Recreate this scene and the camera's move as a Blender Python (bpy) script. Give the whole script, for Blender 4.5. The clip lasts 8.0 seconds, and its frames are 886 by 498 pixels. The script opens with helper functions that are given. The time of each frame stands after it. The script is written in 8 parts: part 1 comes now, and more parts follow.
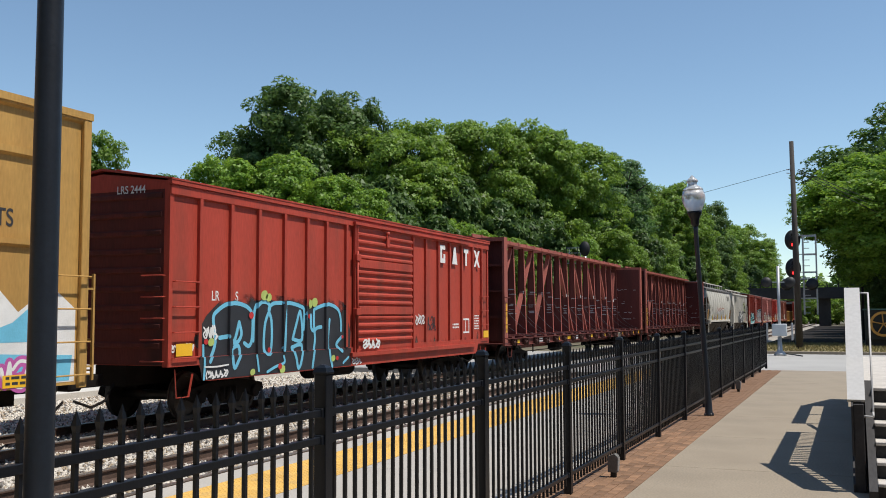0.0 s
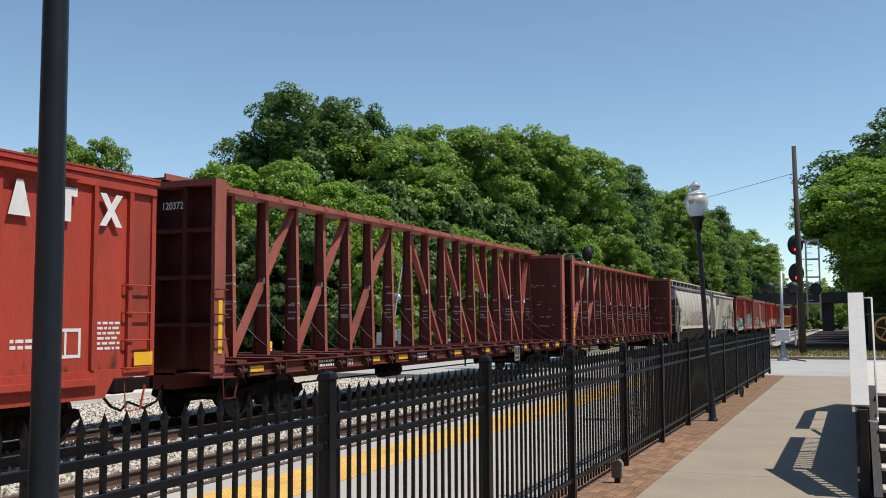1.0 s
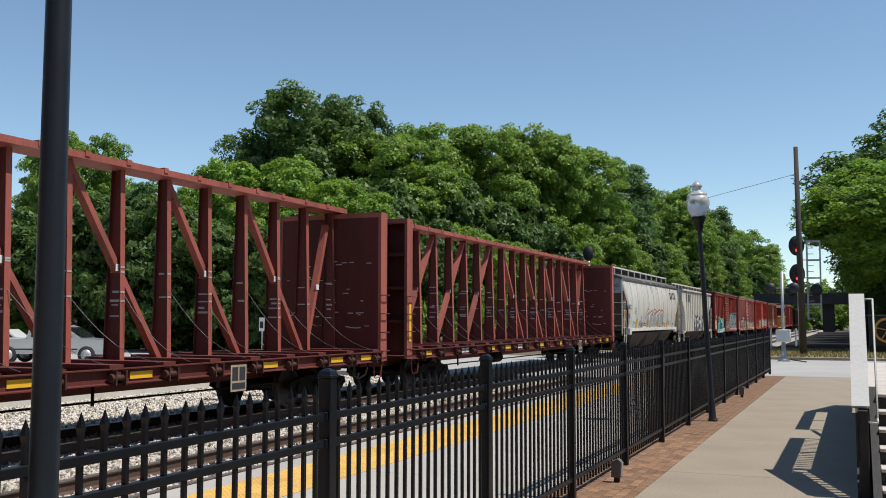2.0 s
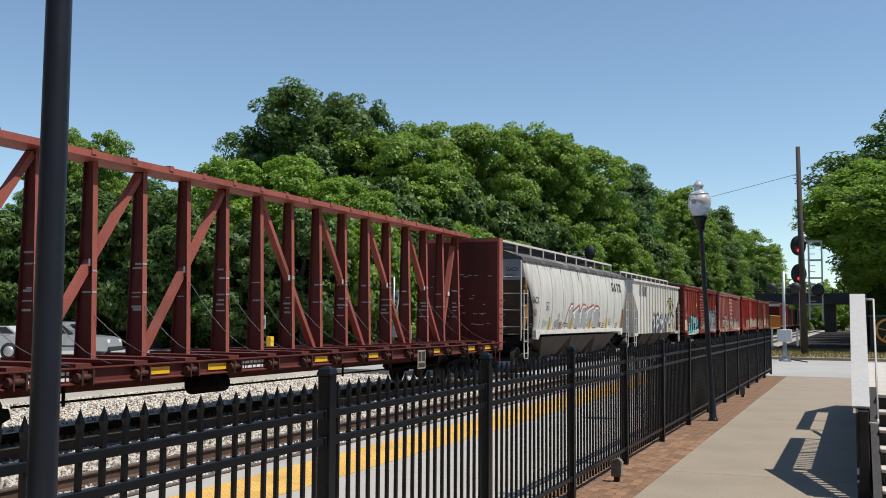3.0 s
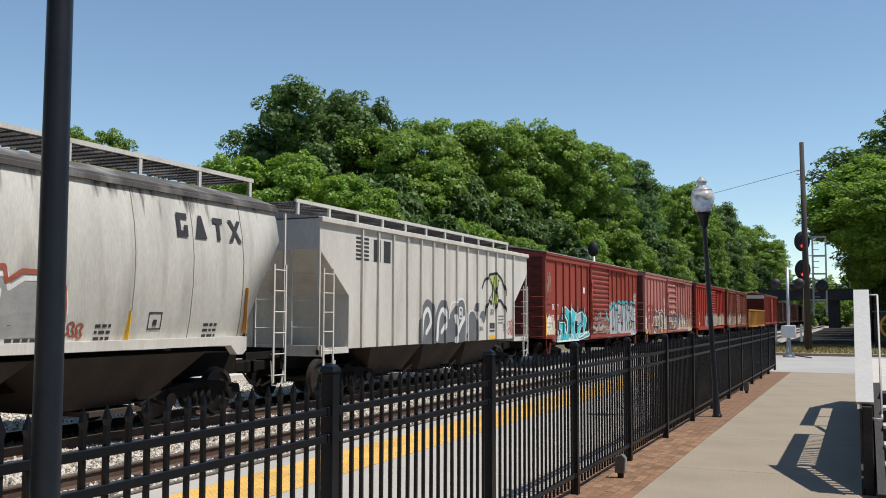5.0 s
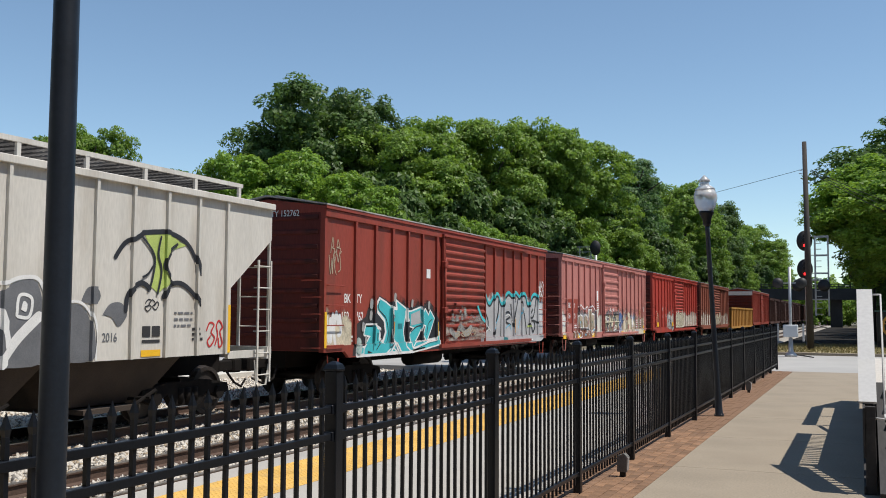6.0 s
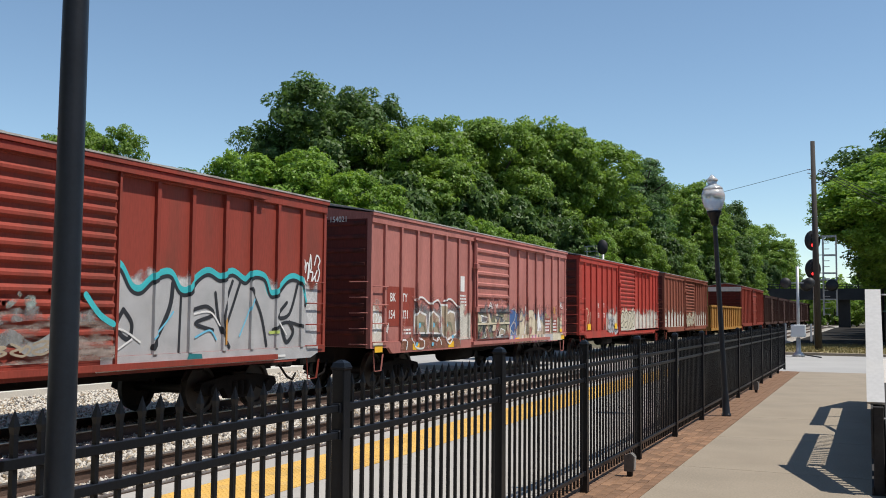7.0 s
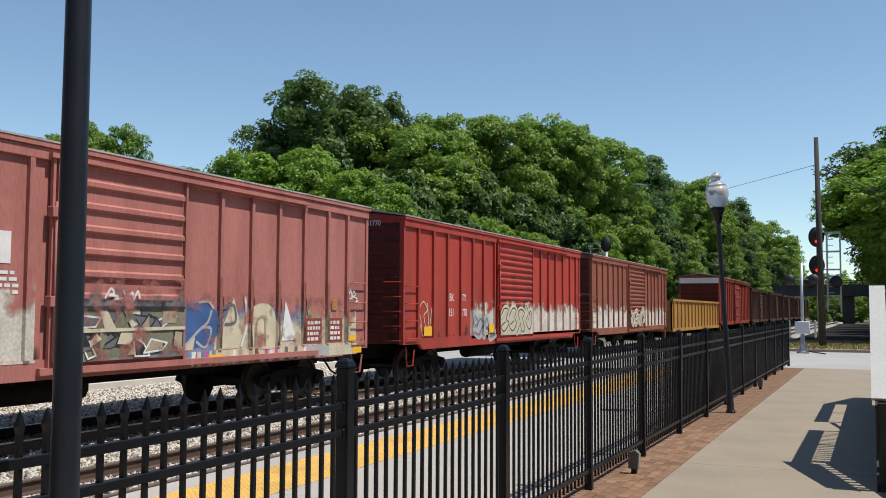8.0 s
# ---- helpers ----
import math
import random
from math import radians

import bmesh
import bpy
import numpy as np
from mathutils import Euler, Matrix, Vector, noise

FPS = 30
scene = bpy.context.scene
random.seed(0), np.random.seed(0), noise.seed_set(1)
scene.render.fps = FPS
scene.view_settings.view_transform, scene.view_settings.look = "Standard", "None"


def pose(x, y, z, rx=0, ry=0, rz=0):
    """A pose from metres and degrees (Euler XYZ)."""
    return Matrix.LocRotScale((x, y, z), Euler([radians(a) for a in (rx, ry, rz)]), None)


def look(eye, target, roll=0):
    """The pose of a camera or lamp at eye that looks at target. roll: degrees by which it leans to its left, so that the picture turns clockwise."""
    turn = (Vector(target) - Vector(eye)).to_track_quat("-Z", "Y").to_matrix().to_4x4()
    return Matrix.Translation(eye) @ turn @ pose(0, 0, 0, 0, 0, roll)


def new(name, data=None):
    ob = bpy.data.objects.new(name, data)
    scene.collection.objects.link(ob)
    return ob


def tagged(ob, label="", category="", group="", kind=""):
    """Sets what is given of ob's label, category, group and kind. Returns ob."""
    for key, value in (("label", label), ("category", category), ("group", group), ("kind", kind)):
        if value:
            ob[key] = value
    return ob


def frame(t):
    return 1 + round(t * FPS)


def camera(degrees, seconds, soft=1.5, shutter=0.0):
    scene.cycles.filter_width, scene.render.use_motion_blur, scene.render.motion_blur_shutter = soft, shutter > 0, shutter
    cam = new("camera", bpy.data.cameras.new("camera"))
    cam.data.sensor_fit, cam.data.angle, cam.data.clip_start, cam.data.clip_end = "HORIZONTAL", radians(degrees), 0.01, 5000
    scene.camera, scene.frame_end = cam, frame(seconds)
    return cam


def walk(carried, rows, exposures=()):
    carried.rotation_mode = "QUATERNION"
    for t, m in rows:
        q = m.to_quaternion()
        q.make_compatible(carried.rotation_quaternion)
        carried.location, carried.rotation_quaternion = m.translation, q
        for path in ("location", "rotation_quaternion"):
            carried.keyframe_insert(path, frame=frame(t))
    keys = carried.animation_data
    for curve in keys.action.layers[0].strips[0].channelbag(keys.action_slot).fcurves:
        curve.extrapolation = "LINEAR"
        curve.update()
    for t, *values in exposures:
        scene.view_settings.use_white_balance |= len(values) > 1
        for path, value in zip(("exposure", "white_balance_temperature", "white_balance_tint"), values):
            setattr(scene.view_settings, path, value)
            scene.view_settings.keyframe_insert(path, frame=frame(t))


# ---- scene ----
FOV = 49.66
EYE = 1.783
# seconds, shift to the right in metres, degrees of yaw to the left, of pitch up, of roll
PATH = [
    (0, 0.0090, 23.018, 4.010, -0.191),
    (0.5, 0.0054, 23.074, 4.178, -0.374),
    (1, 0.0023, 23.163, 4.347, -0.297),
    (1.5, 0.0000, 23.224, 4.298, -0.061),
    (3, 0.0090, 23.319, 4.160, 0.334),
    (3.5, 0.0144, 23.448, 4.121, 0.568),
    (4, 0.0153, 23.532, 4.162, 0.281),
    (4.5, 0.0163, 23.531, 4.077, 0.161),
    (6, 0.0018, 23.638, 3.878, 0.336),
    (6.5, -0.0045, 23.841, 3.912, 0.563),
    (7, -0.0009, 24.054, 3.809, 0.501),
    (7.5, -0.0009, 24.080, 3.723, 0.417),
    (8, -0.0013, 24.255, 3.687, 0.271),
]


cam = camera(FOV, 8.0, soft=0.95)


def carried_pose(shift, yaw, pitch, roll):
    c, s = math.cos(radians(yaw)), math.sin(radians(yaw))
    return (Matrix.Translation((c * shift, s * shift, EYE)) @ pose(0, 0, 0, 0, 0, yaw)
            @ pose(0, 0, 0, 90 + pitch) @ pose(0, 0, 0, 0, 0, roll))


walk(cam, [(t, carried_pose(*row)) for t, *row in PATH])

# ---- light ----
SUN_HEIGHT, SUN_TURN = 64.5, 85.0      # degrees over the horizon, and clockwise from the track's far end
world = bpy.data.worlds.new("sky")
scene.world = world
world.use_nodes = True
wn = world.node_tree.nodes
sky = wn.new("ShaderNodeTexSky")
sky.sky_type, sky.sun_disc = "NISHITA", False
sky.sun_elevation, sky.sun_rotation = radians(SUN_HEIGHT), radians(SUN_TURN)
sky.air_density, sky.dust_density, sky.ozone_density = 1.15, 0.7, 2.0
sky.altitude = 2400
wn["Background"].inputs["Strength"].default_value = 0.15
tint = wn.new("ShaderNodeVectorMath")
tint.operation = "MULTIPLY"
tint.inputs[1].default_value = (0.975, 1.0, 0.94)
world.node_tree.links.new(sky.outputs[0], tint.inputs[0])
world.node_tree.links.new(tint.outputs[0], wn["Background"].inputs["Color"])
sun = new("sun", bpy.data.lights.new("sun", "SUN"))
sun.data.energy, sun.data.angle, sun.data.color = 5.0, radians(0.53), (1.0, 0.95, 0.88)
to_sun = Vector((math.cos(radians(SUN_HEIGHT)) * math.sin(radians(SUN_TURN)),
                 math.cos(radians(SUN_HEIGHT)) * math.cos(radians(SUN_TURN)), math.sin(radians(SUN_HEIGHT))))
sun.matrix_world = look(to_sun * 50, (0, 0, 0))
scene.view_settings.exposure = 0.0

# ---- materials ----
def mat(name, color, rough=0.7, metal=0.0, vary=0.25, scale=3.0, fine=60.0, bump=0.15, stain=None, stain_amount=0.0,
        stain_scale=1.2, stretch=(1, 1, 1), per=0.0, spec=0.5, bump_scale=None, coat=0.0):
    """A surface with broad and fine variation, stains and relief; per: how far alike pieces differ."""
    m = bpy.data.materials.new(name)
    m.use_nodes = True
    t = m.node_tree
    n, link = t.nodes, t.links.new
    b = n["Principled BSDF"]
    b.inputs["Roughness"].default_value, b.inputs["Metallic"].default_value = rough, metal
    b.inputs["Specular IOR Level"].default_value = spec
    b.inputs["Coat Weight"].default_value = coat
    co = n.new("ShaderNodeTexCoord")
    mp = n.new("ShaderNodeMapping")
    mp.inputs["Scale"].default_value = stretch
    link(co.outputs["Object"], mp.inputs[0])

    def noise_of(s, detail=5.0):
        x = n.new("ShaderNodeTexNoise")
        x.inputs["Scale"].default_value, x.inputs["Detail"].default_value = s, detail
        link(mp.outputs[0], x.inputs["Vector"])
        return x
    big, small = noise_of(scale), noise_of(fine, 3.0)
    add = n.new("ShaderNodeMath")
    add.operation = "ADD"
    link(big.outputs["Fac"], add.inputs[0])
    link(small.outputs["Fac"], add.inputs[1])
    rng = n.new("ShaderNodeMapRange")
    rng.inputs["From Min"].default_value, rng.inputs["From Max"].default_value = 0.65, 1.35
    rng.inputs["To Min"].default_value, rng.inputs["To Max"].default_value = 1 - vary, 1 + vary
    link(add.outputs[0], rng.inputs["Value"])
    last = rng.outputs[0]
    if per:
        inf = n.new("ShaderNodeObjectInfo")
        pr = n.new("ShaderNodeMapRange")
        pr.inputs["To Min"].default_value, pr.inputs["To Max"].default_value = 1 - per, 1 + per
        link(inf.outputs["Random"], pr.inputs["Value"])
        mu = n.new("ShaderNodeMath")
        mu.operation = "MULTIPLY"
        link(last, mu.inputs[0])
        link(pr.outputs[0], mu.inputs[1])
        last = mu.outputs[0]
    mix = n.new("ShaderNodeVectorMath")
    mix.operation = "SCALE"
    mix.inputs[0].default_value = color
    link(last, mix.inputs["Scale"])
    col = mix.outputs[0]
    if stain:
        st = noise_of(stain_scale, 6.0)
        sr = n.new("ShaderNodeMapRange")
        sr.inputs["From Min"].default_value, sr.inputs["From Max"].default_value = 0.5, 0.75
        sr.inputs["To Max"].default_value = stain_amount
        link(st.outputs["Fac"], sr.inputs["Value"])
        mc = n.new("ShaderNodeMix")
        mc.data_type = "RGBA"
        link(sr.outputs[0], mc.inputs["Factor"])
        link(col, mc.inputs["A"])
        mc.inputs["B"].default_value = (*stain, 1)
        col = mc.outputs["Result"]
    link(col, b.inputs["Base Color"])
    if bump:
        bp = n.new("ShaderNodeBump")
        bp.inputs["Strength"].default_value, bp.inputs["Distance"].default_value = bump, 0.02
        src = noise_of(bump_scale, 4.0) if bump_scale else small
        link(src.outputs["Fac"], bp.inputs["Height"])
        link(bp.outputs[0], b.inputs["Normal"])
    return m


def leaf_mat(name, color, through_color):
    """Leaves: each differs a little, and some light passes through."""
    m = bpy.data.materials.new(name)
    m.use_nodes = True
    n, link = m.node_tree.nodes, m.node_tree.links.new
    b = n["Principled BSDF"]
    geo, rng, sc = n.new("ShaderNodeNewGeometry"), n.new("ShaderNodeMapRange"), n.new("ShaderNodeVectorMath")
    rng.inputs["To Min"].default_value, rng.inputs["To Max"].default_value = 0.6, 1.4
    link(geo.outputs["Random Per Island"], rng.inputs["Value"])
    sc.operation = "SCALE"
    sc.inputs[0].default_value = color
    link(rng.outputs[0], sc.inputs["Scale"])
    link(sc.outputs[0], b.inputs["Base Color"])
    b.inputs["Roughness"].default_value = 0.5
    b.inputs["Specular IOR Level"].default_value = 0.35
    tr, mx = n.new("ShaderNodeBsdfTranslucent"), n.new("ShaderNodeMixShader")
    tr.inputs["Color"].default_value = (*through_color, 1)
    mx.inputs[0].default_value = 0.38
    link(b.outputs[0], mx.inputs[1])
    link(tr.outputs[0], mx.inputs[2])
    link(mx.outputs[0], n["Material Output"].inputs["Surface"])
    return m


BLACK_PAINT = mat("black_paint", (0.006, 0.008, 0.012), 0.4, vary=0.3, scale=4, bump=0.05, per=0.12, spec=0.32)
POLE_PAINT = mat("pole_paint", (0.016, 0.022, 0.032), 0.4, vary=0.2, scale=5, bump=0.05)
CONCRETE = mat("walk_concrete", (0.285, 0.237, 0.175), 0.9, vary=0.3, scale=0.6, fine=45, bump=0.12,
               stain=(0.185, 0.15, 0.11), stain_amount=0.8, stain_scale=0.6)
PLATFORM_GREY = mat("platform_concrete", (0.385, 0.36, 0.322), 0.9, vary=0.14, scale=0.8, fine=40, bump=0.1,
                    stain=(0.2, 0.18, 0.165), stain_amount=0.5, stain_scale=0.5)
YELLOW_TILE = mat("tactile_yellow", (0.62, 0.37, 0.085), 0.8, vary=0.18, scale=2, bump=0.1, per=0.1,
                  stain=(0.25, 0.2, 0.12), stain_amount=0.5, stain_scale=3)
BRICK = mat("brick_paving", (0.215, 0.12, 0.066), 0.9, vary=0.25, scale=6, fine=90, bump=0.2, per=0.3)
MORTAR = mat("brick_joint", (0.16, 0.13, 0.105), 0.95, vary=0.2, scale=3, bump=0.2)
BALLAST = mat("ballast_bed", (0.30, 0.275, 0.24), 0.95, vary=0.5, scale=7, fine=22, bump=1.0)
STONE = mat("ballast_stone", (0.51, 0.47, 0.41), 0.92, vary=0.3, scale=9, fine=30, bump=0.2)
STONE_PALE = mat("fresh_ballast_stone", (0.62, 0.575, 0.50), 0.92, vary=0.25, scale=9, fine=30, bump=0.2)
GRAVEL = mat("pale_gravel", (0.56, 0.53, 0.47), 0.95, vary=0.2, scale=0.8, fine=30, bump=0.3)
STONE_TAN = mat("ballast_stone_tan", (0.33, 0.26, 0.18), 0.92, vary=0.3, scale=9, fine=30, bump=0.2)
STONE_DARK = mat("ballast_stone_dark", (0.17, 0.155, 0.14), 0.92, vary=0.3, scale=9, fine=30, bump=0.2)
RAIL_SIDE = mat("rusty_rail", (0.10, 0.062, 0.045), 0.8, 0.2, vary=0.3, scale=5, bump=0.2)
RAIL_HEAD = mat("worn_rail_head", (0.42, 0.39, 0.36), 0.35, 0.8, vary=0.2, scale=5, bump=0.05)
TIE = mat("creosoted_wood", (0.085, 0.068, 0.055), 0.92, vary=0.4, scale=3, fine=30, bump=0.4, stretch=(1, 6, 6), per=0.3)
ROAD = mat("pale_road", (0.36, 0.35, 0.33), 0.9, vary=0.12, scale=0.5, fine=30, bump=0.1,
           stain=(0.24, 0.23, 0.22), stain_amount=0.6, stain_scale=0.25)
EARTH = mat("dry_ground", (0.13, 0.11, 0.075), 0.95, vary=0.35, scale=0.3, fine=12, bump=0.6,
            stain=(0.06, 0.09, 0.025), stain_amount=0.9, stain_scale=0.12)
GRASS = mat("grass_blades", (0.24, 0.2, 0.075), 0.8, vary=0.35, scale=0.8, bump=0)
BARK = mat("bark", (0.075, 0.06, 0.045), 0.95, vary=0.4, scale=3, fine=25, bump=0.6, stretch=(4, 4, 1))
LEAF_A = leaf_mat("leaf_mid_green", (0.16, 0.25, 0.04), (0.28, 0.43, 0.05))
LEAF_B = leaf_mat("leaf_light_green", (0.165, 0.275, 0.038), (0.33, 0.5, 0.05))
LEAF_C = leaf_mat("leaf_dark_green", (0.085, 0.145, 0.036), (0.135, 0.235, 0.04))
LEAF_D = leaf_mat("leaf_blue_green", (0.095, 0.17, 0.055), (0.16, 0.3, 0.07))

# ---- building helpers ----
def box(bm, x0, x1, y0, y1, z0, z1, bevel=0.0):
    """A block; bevel rounds its edges."""
    v = [bm.verts.new(p) for p in ((x0, y0, z0), (x1, y0, z0), (x1, y1, z0), (x0, y1, z0),
                                   (x0, y0, z1), (x1, y0, z1), (x1, y1, z1), (x0, y1, z1))]
    f = [bm.faces.new([v[i] for i in q]) for q in ((3, 2, 1, 0), (4, 5, 6, 7), (0, 1, 5, 4), (1, 2, 6, 5), (2, 3, 7, 6), (3, 0, 4, 7))]
    if bevel:
        es = {e for q in f for e in q.edges}
        bmesh.ops.bevel(bm, geom=list(es), offset=bevel, segments=1, affect="EDGES")
    return bm


def tube(bm, a, b, r0, r1=None, n=10, caps=True):
    """A round bar from a to b, tapering from r0 to r1."""
    a, b = Vector(a), Vector(b)
    r1 = r0 if r1 is None else r1
    d = (b - a).normalized()
    u = d.orthogonal().normalized()
    w = d.cross(u)
    rings = []
    for p, r in ((a, r0), (b, r1)):
        rings.append([bm.verts.new(p + (u * math.cos(2 * math.pi * i / n) + w * math.sin(2 * math.pi * i / n)) * r) for i in range(n)])
    for i in range(n):
        f = bm.faces.new((rings[0][i], rings[0][(i + 1) % n], rings[1][(i + 1) % n], rings[1][i]))
        f.smooth = n > 6
    if caps:
        bm.faces.new(rings[0][::-1])
        bm.faces.new(rings[1])
    return bm


def bar(bm, a, b, w, h, up=(0, 0, 1)):
    """A square bar from a to b, w wide and h high."""
    a, b = Vector(a), Vector(b)
    d = (b - a).normalized()
    s = d.cross(Vector(up))
    s = s.normalized() if s.length > 1e-4 else Vector((1, 0, 0))
    t = s.cross(d)
    q = []
    for p in (a, b):
        q.append([bm.verts.new(p + s * (w / 2 * i) + t * (h / 2 * j)) for i, j in ((-1, -1), (1, -1), (1, 1), (-1, 1))])
    for i in range(4):
        bm.faces.new((q[0][i], q[0][(i + 1) % 4], q[1][(i + 1) % 4], q[1][i]))
    bm.faces.new(q[0][::-1])
    bm.faces.new(q[1])
    return bm


def lathe(bm, profile, n=20, at=(0, 0, 0)):
    """A turned body from (radius, height) pairs."""
    rings = []
    for r, z in profile:
        rings.append([bm.verts.new((at[0] + r * math.cos(2 * math.pi * i / n), at[1] + r * math.sin(2 * math.pi * i / n), at[2] + z)) for i in range(n)])
    for p, q in zip(rings, rings[1:]):
        for i in range(n):
            f = bm.faces.new((p[i], p[(i + 1) % n], q[(i + 1) % n], q[i]))
            f.smooth = True
    bm.faces.new(rings[0][::-1])
    bm.faces.new(rings[-1])
    return bm


def extrude(bm, outline, axis, lo, hi):
    """A prism: the outline (pairs of the two other axes) drawn out along axis ('x', 'y' or 'z') from lo to hi."""
    def at(p, s):
        return {"x": (s, p[0], p[1]), "y": (p[0], s, p[1]), "z": (p[0], p[1], s)}[axis]
    a = [bm.verts.new(at(p, lo)) for p in outline]
    b = [bm.verts.new(at(p, hi)) for p in outline]
    n = len(outline)
    for i in range(n):
        bm.faces.new((a[i], a[(i + 1) % n], b[(i + 1) % n], b[i]))
    bm.faces.new(a[::-1])
    bm.faces.new(b)
    bmesh.ops.recalc_face_normals(bm, faces=bm.faces)
    return bm


def mesh_of(name, bm, *materials):
    me = bpy.data.meshes.new(name)
    bm.to_mesh(me)
    bm.free()
    for m in materials:
        me.materials.append(m)
    return me


def part(name, bm, material, parent=None, label="", m=None):
    """Links a bmesh or a ready mesh as one mesh object under a thing or part."""
    data = bm if isinstance(bm, bpy.types.Mesh) else mesh_of(name, bm, material)
    ob = new(name, data)
    if parent:
        ob.parent = parent
    if m:
        ob.matrix_basis = m
    return tagged(ob, label)


def thing(name, label, category, m=None, group="", kind=""):
    """An Empty at a thing's base, for its parts."""
    ob = new(name)
    ob.empty_display_size = 0.2
    if m:
        ob.matrix_basis = m
    return tagged(ob, label, category, group, kind)


def solid(name, bm, material, label, category, kind="", group="", m=None):
    """A thing of one mesh."""
    ob = new(name, mesh_of(name, bm, material))
    if m:
        ob.matrix_basis = m
    return tagged(ob, label, category, group, kind)


def B():
    return bmesh.new()


def soup(name, verts, faces, *materials, index=None):
    """A mesh from computed arrays."""
    me = bpy.data.meshes.new(name)
    me.from_pydata(verts, [], faces)
    for m in materials:
        me.materials.append(m)
    if index is not None:
        me.polygons.foreach_set("material_index", index)
    return me


# near-black ground colour that stands in for the shade on the yard
YARD_SHADE = mat("yard_shade_ground", (0.028, 0.026, 0.024), 0.95, vary=0.4, scale=0.5, fine=10, bump=0.5, spec=0.05)
DRY_TURF = mat("dry_turf", (0.26, 0.21, 0.11), 0.95, vary=0.3, scale=0.6, fine=20, bump=0.5, stain=(0.12, 0.13, 0.04), stain_amount=0.6, stain_scale=0.4)
FENCE_X, FENCE_Y, BAY = -2.655, 4.60, 2.44
TRACK_NEAR, TRACK_FAR = -8.25, -12.45
RAIL_TOP, GAUGE = -0.19, 1.505
CAR_SIDE = -10.9
ROAD_Y0, ROAD_Y1 = 33.3, 52.0


# ---- the ground and the station ----
def ground():
    bm = B()
    n = 40
    box(bm, -900, 700, -300, 2500, -1.2, -0.62)
    solid("ground", bm, EARTH, "dry grassy ground with worn earth", "ground", "structure")
    bm = B()
    extrude(bm, [(-19.1, -0.6), (-19.1, -0.40), (-6.65, -0.40), (-6.65, -0.6)], "y", -60, ROAD_Y0)
    solid("ballast_bed", bm, BALLAST, "pale grey crushed stone bed under the tracks", "ballast", "structure")
    bm = B()
    extrude(bm, [(-17.6, -0.6), (-15.6, -0.40), (-6.75, -0.40), (-6.0, -0.6)], "y", ROAD_Y1, 420)
    solid("ballast_bed", bm, BALLAST, "pale grey crushed stone bed beyond the crossing", "ballast", "structure")
    bm = B()
    box(bm, -140, 60, ROAD_Y0, ROAD_Y1, -0.7, -0.205)
    solid("road", bm, ROAD, "pale worn concrete road over the level crossing", "road", "structure")
    bm = B()
    box(bm, -75, -19, -10, ROAD_Y0 - 0.01, -0.7, -0.21)
    solid("gravel_lot", bm, GRAVEL, "pale gravel lot beyond the tracks", "lot", "structure")
    bm = B()
    box(bm, -5.998, -2.972, -12, ROAD_Y0 - 0.25, -0.5, -0.02)
    pf = thing("platform", "pale grey concrete station platform behind the fence", "platform", kind="structure")
    part("bed", bm, MORTAR, pf)
    bm = B()
    box(bm, -1.508, 1.508, 0.005, 2.265, -0.02, 0.0, 0.004)
    slab = mesh_of("slab", bm, PLATFORM_GREY)
    for i in range(19):
        part("slab", slab, None, pf, m=pose(-4.485, -10.2 + i * 2.27, random.uniform(-.001, .001)))
    bm = B()
    box(bm, -5.998, -2.972, -12, -10.2, -0.02, 0.0)
    part("slab", bm, PLATFORM_GREY, pf)
    pv = thing("pavement", "tan concrete walkway slabs with open joints", "pavement", kind="structure")
    bm = B()
    box(bm, -2.1, 6.0, -12, ROAD_Y0 - 0.25, -0.5, -0.03)
    part("bed", bm, MORTAR, pv)
    bm = B()
    box(bm, -2.1, 6.0, 0.006, 3.044, -0.03, 0.0, 0.004)
    slab = mesh_of("slab", bm, CONCRETE)
    for i in range(14):
        part("slab", slab, None, pv, m=pose(0, -9.7 + i * 3.05, random.uniform(-.002, .002)))
    bm = B()
    box(bm, -2.97, -2.1, -12, ROAD_Y0 - 0.25, -0.5, -0.012)
    solid("brick_bed", bm, MORTAR, "sandy joint bed under the brick edging", "pavement", "structure")
    bm = B()
    box(bm, -6.66, -6.0, -12, ROAD_Y0 - 0.25, -0.5, 0.0)
    solid("platform_edge", bm, PLATFORM_GREY, "concrete platform edge beside the track", "platform", "structure")
    bm = B()
    box(bm, -5.2, 2.5, ROAD_Y1, ROAD_Y1 + .2, -.6, -.06, .02)
    solid("kerb", bm, CONCRETE, "pale concrete kerb along the road", "kerb", "structure")
    bm = B()
    box(bm, -5.2, 12, ROAD_Y1 + .2, 68, -.6, -.08)
    solid("verge", bm, DRY_TURF, "dry grass verge beyond the road", "verge", "structure")
    bm = B()
    box(bm, -5.8, 16, 68.01, 194, -.7, -.3)
    solid("cinder_yard", bm, YARD_SHADE, "dark ground sheet in place of shade beside the track", "yard", "structure")


